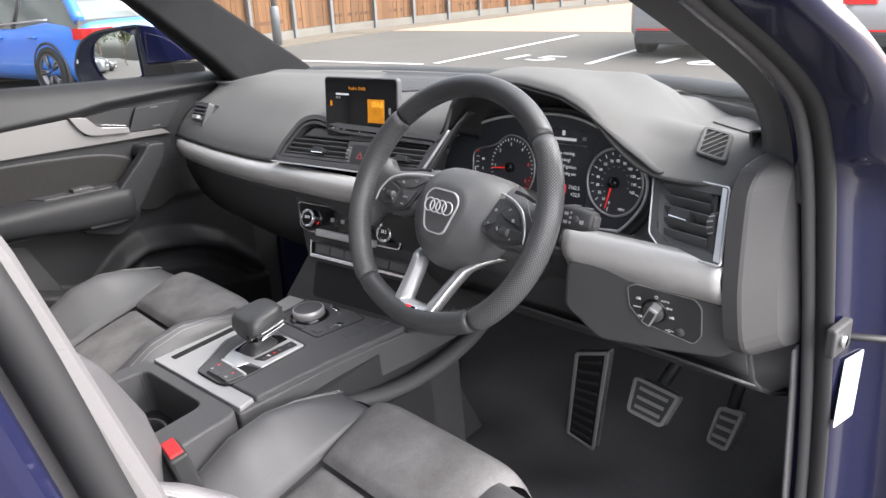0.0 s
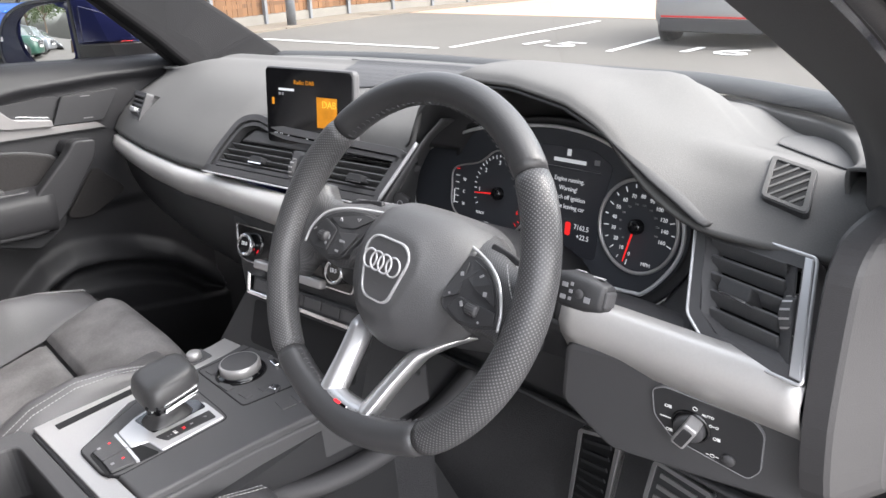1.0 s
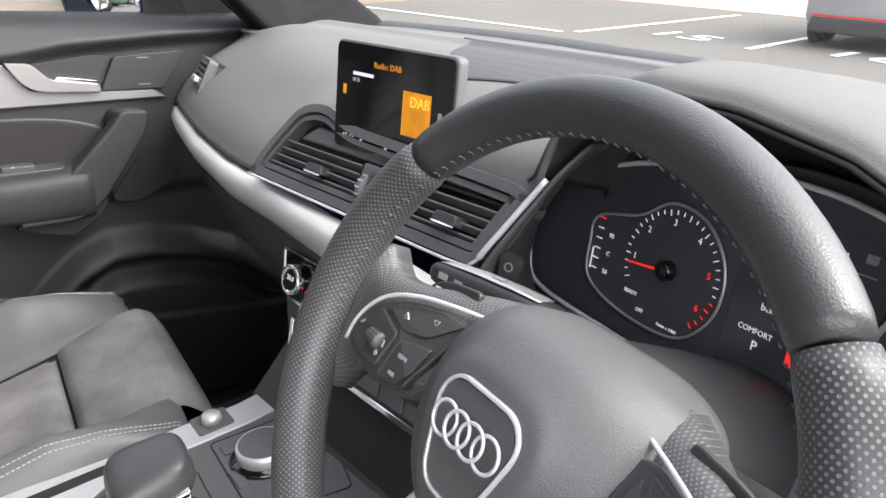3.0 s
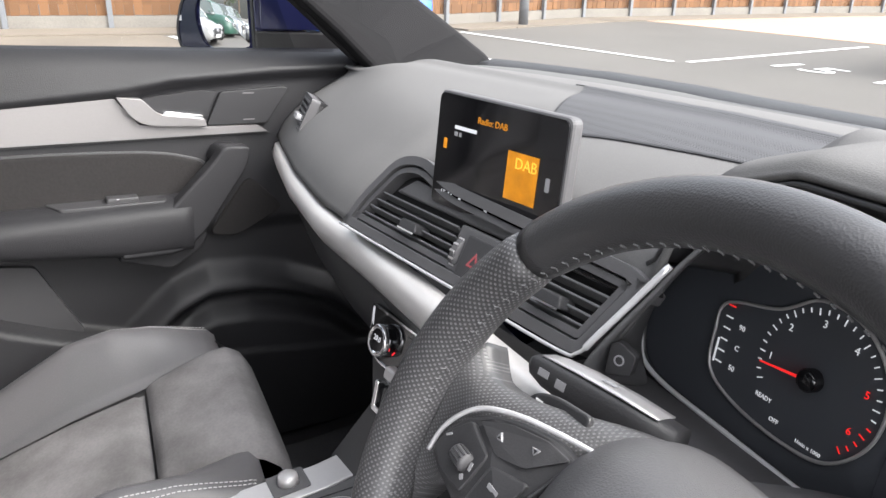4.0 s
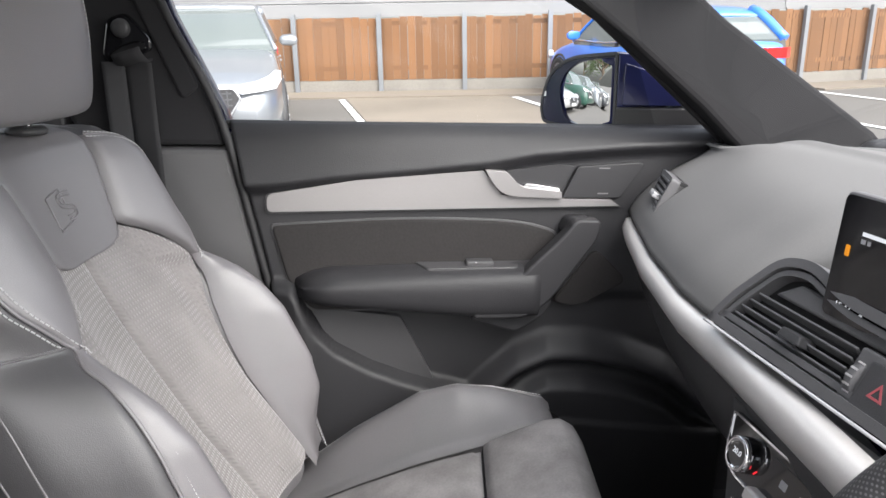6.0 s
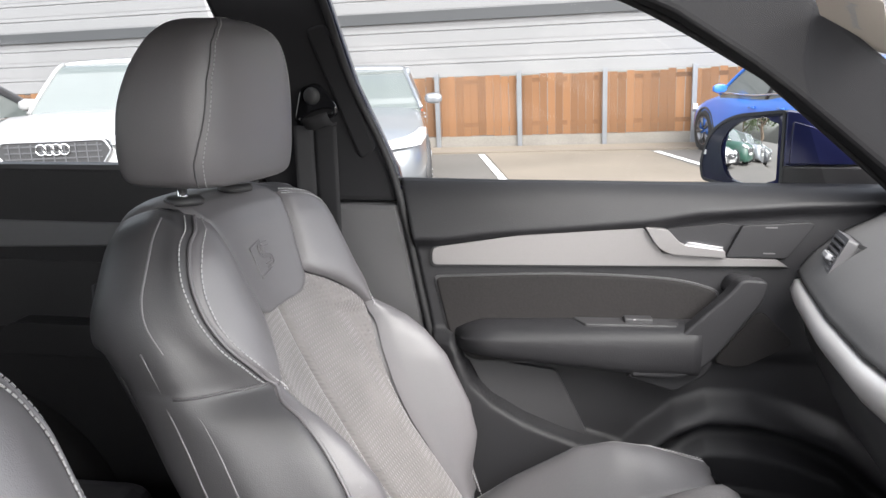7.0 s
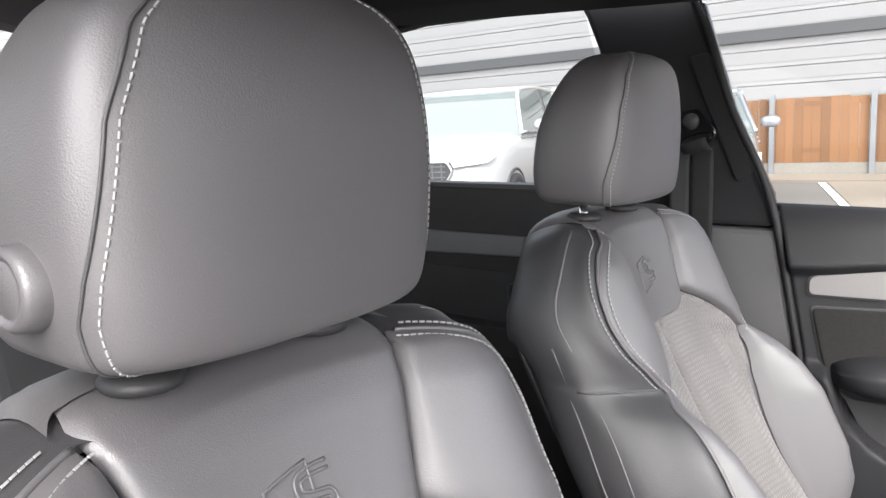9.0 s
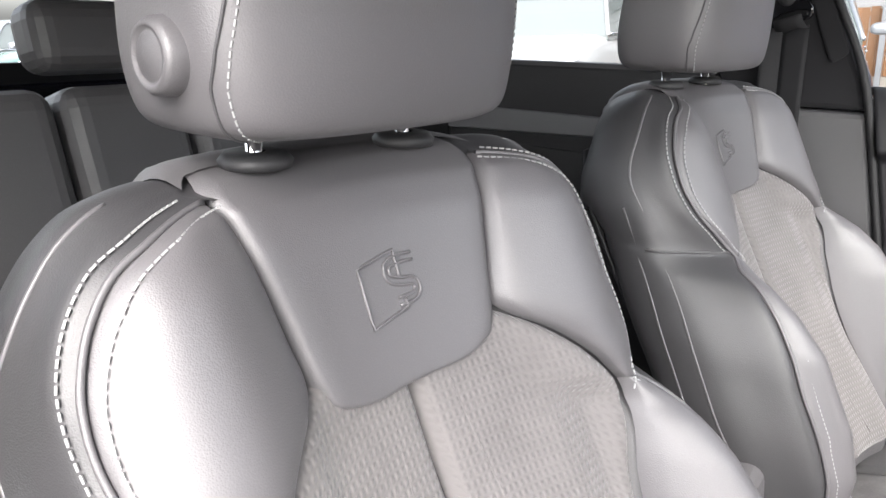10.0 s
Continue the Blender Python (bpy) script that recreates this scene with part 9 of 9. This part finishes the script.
def parked_car(m, paint, spec, label, rims=alloy, rear_plate=True):
    """A parked car with its nose along the x of m: body, glasshouse, roof, wheels, lamps, grille, mirrors, plates."""
    L, W, H, belt, nose, tail = spec["L"], spec["W"] / 2, spec["H"], spec["belt"], spec["nose"], spec["tail"]
    car = thing("parked_car", label, "car", m, group="parked cars")
    top = [(0.0, tail - 0.22), (0.015, tail - 0.06), (0.05, tail), (0.20, tail + 0.0), (0.45, belt), (0.68, belt + 0.02), (0.72, belt + 0.01), (0.85, nose + 0.13), (0.95, nose + 0.02), (0.985, nose - 0.08), (1.0, nose - 0.2)]
    wide = [(0.0, 0.84), (0.02, 0.93), (0.08, 0.985), (0.2, 1.0), (0.8, 1.0), (0.9, 0.975), (0.955, 0.91), (0.985, 0.82), (1.0, 0.70)]
    low = [(0.0, 0.38), (0.03, 0.24), (0.1, 0.20), (0.9, 0.20), (0.98, 0.22), (1.0, 0.28)]
    rings = []
    for i in range(41):
        f = 0.5 - 0.5 * math.cos(math.pi * i / 40)
        zt, w, zb = lerp_table(top, f)[0], lerp_table(wide, f)[0] * W, lerp_table(low, f)[0]
        h = zt - zb
        half = [(0.90 * w, zb), (0.985 * w, zb + 0.16 * h), (w, zb + 0.45 * h), (0.985 * w, zb + 0.72 * h), (0.955 * w, zb + 0.86 * h), (0.90 * w, zb + 0.96 * h), (0.78 * w, zt), (0.4 * w, zt + 0.018)]
        rings.append([m @ Vector((L * (f - 0.5), y, z)) for y, z in half] + [m @ Vector((L * (f - 0.5), -y, z)) for y, z in reversed(half)])
    part("body", loft(rings), paint, car)
    # glasshouse
    s0, s1 = spec["screen"]
    r1, r0 = spec["rear"]
    prof = spline([(L * (s0 - 0.5), belt + 0.0, 0), (L * ((s0 + s1) / 2 - 0.5), belt + (H - belt) * 0.56, 0), (L * (s1 - 0.5), H - 0.055, 0), (L * ((s1 * 2 + r1) / 3 - 0.5), H - 0.005, 0), (L * ((s1 + 2 * r1) / 3 - 0.5), H - 0.02, 0), (L * (r1 - 0.5), H - 0.11, 0), (L * (r0 - 0.5), tail, 0)], 31)

    def width_at(z):
        return W * (0.93 - 0.22 * max(0, (z - belt) / (H - belt)))
    part("window_glass", loft([[m @ Vector((p.x, -0.93 * W, belt - 0.05)), m @ Vector((p.x, -width_at(p.y), p.y)), m @ Vector((p.x, width_at(p.y), p.y)), m @ Vector((p.x, 0.93 * W, belt - 0.05))] for p in prof]), car_glass, car, "glossy dark car windows", smooth=False)
    roof = [p for p in prof if L * (r1 - 0.5) - 0.1 <= p.x <= L * (s1 - 0.5) + 0.03]
    part("roof", grid([[m @ Vector((p.x, width_at(p.y) * c, p.y + 0.012 + 0.018 * (1 - c * c) - 0.012 * (abs(c) > 0.97))) for c in (-1.03, -0.96, -0.7, -0.3, 0.3, 0.7, 0.96, 1.03)] for p in roof]), paint, car, thick=0.05)
    for side in (-1, 1):
        front = [p for p in prof if p.x >= L * (s1 - 0.5) - 0.05]
        part("pillar", tube([m @ Vector((p.x, side * width_at(p.y) * 1.005, p.y + 0.004)) for p in front], 0.024, 8), paint, car)
        back = [p for p in prof if p.x <= L * (r1 - 0.5) + 0.12]
        part("pillar", tube([m @ Vector((p.x, side * width_at(p.y) * 0.985, p.y)) for p in back], 0.075, 8), paint, car)
        xb = L * (0.5 * (s1 + r1) + 0.03 - 0.5)
        part("door_pillar", loft([[m @ Vector((xb + dx, side * (0.935 * W), belt - 0.04)) for dx in (-0.05, 0.05)] + [m @ Vector((xb + dx, side * (0.90 * W), belt - 0.04)) for dx in (0.05, -0.05)], [m @ Vector((xb - 0.1 + dx, side * (width_at(H - 0.05) + 0.012), H - 0.05)) for dx in (-0.04, 0.04)] + [m @ Vector((xb - 0.1 + dx, side * (width_at(H - 0.05) - 0.03), H - 0.05)) for dx in (0.04, -0.04)]]), hard_black, car)
        part("window_trim", tube([m @ Vector((L * (f - 0.5), side * 0.945 * W, lerp_table(top, f)[0] + 0.005)) for f in [s0 - 0.01 - (s0 - r1 - 0.05) * i / 12 for i in range(13)]], 0.014, 6), chrome, car)
        xm = L * (s0 - 0.075 - 0.5)
        mir = part("mirror", loft([[m @ Vector((xm + dx, side * (W * 0.97 + dy), belt + 0.10 + dz)) for dx, dz in ((0.05 * q, -0.06 * q), (0.05 * q, 0.05 * q), (-0.05, 0.075 * q), (-0.05, -0.07 * q))] for dy, q in ((0.02, 0.5), (0.07, 0.9), (0.17, 1.0), (0.23, 0.6))]), paint, car, bevel=0.02)
        for cx in (-0.5 + 0.185, 0.5 - 0.19):
            wm = m @ Matrix.Translation((L * cx, side * (W - 0.19), spec["arch"])) @ Matrix.Rotation(radians(-90 * side), 4, "X")
            r = spec["arch"]
            part("wheel_arch", turned(wm, [(0, 0.10), (r + 0.055, 0.10), (r + 0.055, 0.192), (r + 0.03, 0.196), (r + 0.02, 0.15), (0, 0.15)], 32), hard_black, car)
            tyre = part("tyre", turned(wm, [(r * 0.70, 0.0), (r * 0.96, 0.0), (r, 0.03), (r, 0.17), (r * 0.96, 0.205), (r * 0.74, 0.212), (r * 0.70, 0.20)], 36), tyre_rubber, car)
            rim = part("rim", turned(wm, [(r * 0.71, 0.16), (r * 0.71, 0.212), (r * 0.64, 0.20), (r * 0.62, 0.15), (0, 0.14)], 36), dark_alloy, tyre)
            for k in range(5):
                a = 6.2832 * k / 5
                for da in (-0.14, 0.14):
                    part("spoke", tube([wm @ Vector((0.05 * math.cos(a), 0.05 * math.sin(a), 0.19)), wm @ Vector((r * 0.66 * math.cos(a + da), r * 0.66 * math.sin(a + da), 0.205))], 0.017, 6, up=Vector((0.3, 0.1, 1))), rims, rim)
        # lamps wrapped round the corners
        zn = nose - 0.10
        head = []
        for f, y in ((1.0, 0.56), (0.99, 0.785), (0.965, 0.892), (0.925, 0.95)):
            head.append((L * (f - 0.5) + 0.03, side * y * W * 1.02))
        drop = (0.035, 0.05, 0.075, 0.045)
        part("headlamp", loft([[m @ Vector((x, y, zn - dz + 0.035 * i)), m @ Vector((x, y, zn + 0.045 + 0.035 * i)), m @ Vector((x - 0.05, y * 0.93, zn + 0.045 + 0.035 * i)), m @ Vector((x - 0.05, y * 0.93, zn - dz + 0.035 * i))] for i, ((x, y), dz) in enumerate(zip(head, drop))]), lamp_clear, car, "clear headlamp", smooth=False)
        zt = tail - 0.17
        part("tail_lamp", loft([[m @ Vector((L * (f - 0.5) - 0.015, side * y * W * 1.01, zt - 0.06)), m @ Vector((L * (f - 0.5) - 0.015, side * y * W * 1.01, zt + 0.07)), m @ Vector((L * (f - 0.5) + 0.05, side * y * W * 0.93, zt + 0.07)), m @ Vector((L * (f - 0.5) + 0.05, side * y * W * 0.93, zt - 0.06))] for f, y in ((-0.003, 0.50), (-0.001, 0.82), (0.014, 0.93), (0.05, 0.97))]), lamp_red, car, "red tail lamp", smooth=False)
        part("intake", prism(rounded([(side * 0.50 * W, 0.33), (side * 0.80 * W, 0.36), (side * 0.78 * W, 0.52), (side * 0.66 * W, 0.50)], 0.02), 0.03, m @ Matrix.Translation((L * 0.478, 0, 0)) @ Matrix.Rotation(radians(90), 4, "X") @ Matrix.Rotation(radians(90), 4, "Y"), -0.03), hard_black, car)
        part("handle", tube([m @ Vector((L * (f - 0.5), side * W * 1.0, belt - 0.16)) for f in (0.42, 0.46)], 0.016, 6), paint, car)
        part("handle", tube([m @ Vector((L * (f - 0.5), side * W * 1.0, belt - 0.15)) for f in (0.23, 0.27)], 0.016, 6), paint, car)
    FACE = m @ Matrix.Translation((L / 2, 0, 0)) @ Matrix.Rotation(radians(90), 4, "Z") @ Matrix.Rotation(radians(90), 4, "X")
    gz = nose - 0.20
    grille = part("grille", prism(rounded([(-0.36, gz - 0.20), (0.36, gz - 0.20), (0.52, gz + 0.02), (0.46, gz + 0.12), (-0.46, gz + 0.12), (-0.52, gz + 0.02)], 0.03), 0.035, FACE, -0.06), hard_black, car, "black radiator grille", bevel=0.01)
    part("grille_frame", tube([FACE @ Vector((p.x, p.y, 0.035)) for p in rounded([(-0.36, gz - 0.20), (0.36, gz - 0.20), (0.52, gz + 0.02), (0.46, gz + 0.12), (-0.46, gz + 0.12), (-0.52, gz + 0.02)], 0.03)], 0.012, 6, closed=True), alloy, grille)
    for k in range(5):
        part("grille_bar", box(-0.44, 0.44, gz - 0.15 + 0.055 * k, gz - 0.138 + 0.055 * k, 0.03, 0.045, FACE), dark_alloy, grille)
    for k in range(9):
        part("grille_bar", box(-0.40 + 0.1 * k - 0.006, -0.40 + 0.1 * k + 0.006, gz - 0.18, gz + 0.10, 0.03, 0.042, FACE), dark_alloy, grille)
    for k in range(4):
        part("ring", tube([FACE @ Vector((-0.105 + 0.07 * k + 0.048 * math.cos(6.2832 * i / 20), gz + 0.045 + 0.048 * math.sin(6.2832 * i / 20), 0.052)) for i in range(20)], 0.0075, 6, closed=True), chrome, grille)
    plate = part("plate", box(-0.26, 0.26, gz - 0.225, gz - 0.115, 0.048, 0.056, FACE), plate_white, car, "white number plate")
    for k in range(6):
        part("plate_bar", box(-0.20 + 0.07 * k, -0.155 + 0.07 * k, gz - 0.205, gz - 0.135, 0.056, 0.058, FACE), hard_black, plate)
    BACK = m @ Matrix.Translation((-L / 2, 0, 0)) @ Matrix.Rotation(radians(-90), 4, "Z") @ Matrix.Rotation(radians(90), 4, "X")
    plate = part("plate", box(-0.26, 0.26, tail - 0.30, tail - 0.19, 0.01, 0.02, BACK), plate_yellow, car, "yellow rear plate")
    for k in range(6):
        part("plate_bar", box(-0.20 + 0.07 * k, -0.155 + 0.07 * k, tail - 0.28, tail - 0.21, 0.02, 0.022, BACK), hard_black, plate)
    part("rear_skirt", box(-0.80 * W, 0.80 * W, 0.20, 0.40, -0.12, 0.015, BACK), hard_black, car, "black rear bumper skirt", bevel=0.03, seg=3)
    part("skirt_edge", box(-0.78 * W, 0.78 * W, 0.405, 0.43, -0.05, 0.012, BACK), lamp_red, car)
    return car


def bay_car(x, y, turn, paint, spec, label, rims=alloy):
    """A car by the place of its nose."""
    a = radians(turn)
    parked_car(outside(x - math.cos(a) * spec["L"] / 2, y - math.sin(a) * spec["L"] / 2, -0.02, turn), paint, spec, label, rims)


bay_car(-6.40, -2.62, 13, car_silver, SALOON, "silver saloon car parked beside the empty bay")
bay_car(-5.42, -4.95, 13, car_white, SUV, "white compact off-road car with a black grille", dark_alloy)
bay_car(-5.00, -8.15, 13, car_grey, SALOON, "dark grey saloon car parked by the cladding wall")
bay_car(-4.35, -11.0, 13, car_white, HATCH, "white hatchback parked in the row by the wall")
bay_car(-3.70, -13.8, 13, car_green, SUV, "dark green off-road car parked in the row")
bay_car(-3.05, -16.6, 13, car_silver, SUV, "silver off-road car parked far along the row")
bay_car(-2.40, -19.4, 13, car_grey, SALOON, "dark saloon parked at the far end of the row")
parked_car(outside(-11.22, 2.92, -0.02, 194.5), car_blue, HATCH, "bright blue hatchback parked nose to the fence", dark_alloy)
parked_car(outside(-5.17, 11.95, -0.02, 101), car_white, SUV, "white off-road car parked with its tail this way")
parked_car(outside(-2.30, 12.45, -0.02, 101), car_white, HATCH, "white car with red tail lamps on the paving")

# ---- trees behind the row of cars ----
bark = material("bark", (0.10, 0.075, 0.055), 0.95, grain=0.5, bump=0.01, size=20)
leafage = material("leaves", (0.07, 0.115, 0.03), 0.7, grain=0.4, size=3, vary=0.5, stain=2)


def tree(x, y, h, seed):
    r = random.Random(seed)
    m = outside(x, y, -0.02)
    t = thing("tree", "leafy broad tree behind the car park", "tree", m, group="trees")
    part("trunk", tube([m @ Vector((0.1 * math.sin(i), 0.08 * math.cos(2 * i), h * 0.55 * i / 6)) for i in range(7)], [0.26 - 0.03 * i for i in range(7)], 10), bark, t)
    tips = []
    for k in range(9):
        a, e = 6.2832 * k / 9 + r.uniform(-0.3, 0.3), r.uniform(0.3, 1.1)
        base = Vector((0, 0, h * r.uniform(0.3, 0.55)))
        tip = base + Vector((math.cos(a) * math.cos(e), math.sin(a) * math.cos(e), math.sin(e))) * h * r.uniform(0.3, 0.45)
        part("limb", tube([m @ base.lerp(tip, i / 5) for i in range(6)], [0.10 - 0.016 * i for i in range(6)], 6), bark, t)
        tips += [base.lerp(tip, f) for f in (0.55, 0.8, 1.0)]
    verts, faces = [], []
    for c in tips:
        for i in range(130):
            p = c + Vector((r.gauss(0, 0.55), r.gauss(0, 0.55), r.gauss(0, 0.45)))
            u = Vector((r.gauss(0, 1), r.gauss(0, 1), r.gauss(0, 1))).normalized() * r.uniform(0.08, 0.16)
            v = u.orthogonal().normalized() * u.length * 0.6
            k = len(verts)
            verts += [m @ (p - u), m @ (p + v), m @ (p + u), m @ (p - v)]
            faces.append((k, k + 1, k + 2, k + 3))
    me = bpy.data.meshes.new("crown")
    me.from_pydata(verts, [], faces)
    me.materials.append(leafage)
    ob = new("crown", me)
    ob.parent = t
    ob.matrix_parent_inverse = t.matrix_world.inverted()
    tagged(ob, kind="stuff")


tree(-5.5, -30, 8.5, 1)
tree(-1.0, -33, 9.5, 2)
tree(-10.0, -36, 8.0, 3)

# ---- the dark blue car's own wheels, wings and nose ----
for side in (-1, 1):
    part("wing", prism([(0.50, 0.30), (1.05, 0.30), (1.12, 0.55), (1.22, 0.68), (1.40, 0.74), (1.58, 0.68), (1.68, 0.55), (1.74, 0.30), (1.98, 0.32), (2.02, 0.55), (1.92, 0.86), (1.5, 0.97), (0.60, 1.06), (0.50, 1.02)], 0.05, CAR @ Matrix.Translation((side * 0.84, 0, 0)) @ Matrix(((0, 0, side, 0), (1, 0, 0, 0), (0, 1, 0, 0), (0, 0, 0, 1))), -0.05), paint_blue, shell, "dark blue front wing", bevel=0.015)
    for y in (1.40, -1.42):
        wm = CAR @ Matrix.Translation((side * 0.66, y, 0.37)) @ Matrix.Rotation(radians(90 * side), 4, "Y")
        tyre = part("tyre", turned(wm, [(0.24, 0.0), (0.35, 0.0), (0.37, 0.03), (0.37, 0.20), (0.35, 0.235), (0.26, 0.24), (0.24, 0.22)], 36), tyre_rubber, shell, "black tyre")
        rim = part("rim", turned(wm, [(0.245, 0.18), (0.245, 0.235), (0.22, 0.22), (0.21, 0.17), (0, 0.16)], 36), dark_alloy, tyre)
        for k in range(5):
            a = 6.2832 * k / 5
            part("spoke", tube([wm @ Vector((0.04 * math.cos(a), 0.04 * math.sin(a), 0.20)), wm @ Vector((0.235 * math.cos(a), 0.235 * math.sin(a), 0.225))], 0.024, 6, up=Vector((0.3, 0.1, 1))), alloy, rim)
part("nose", box(-0.80, 0.80, 1.80, 2.02, 0.32, 0.84, CAR), paint_blue, shell, "dark blue nose", bevel=0.06, seg=4)
part("tail_panel", box(-0.78, 0.78, -2.36, -2.26, 0.32, 1.10, CAR), paint_blue, shell, "dark blue tail panel", bevel=0.03, seg=3)
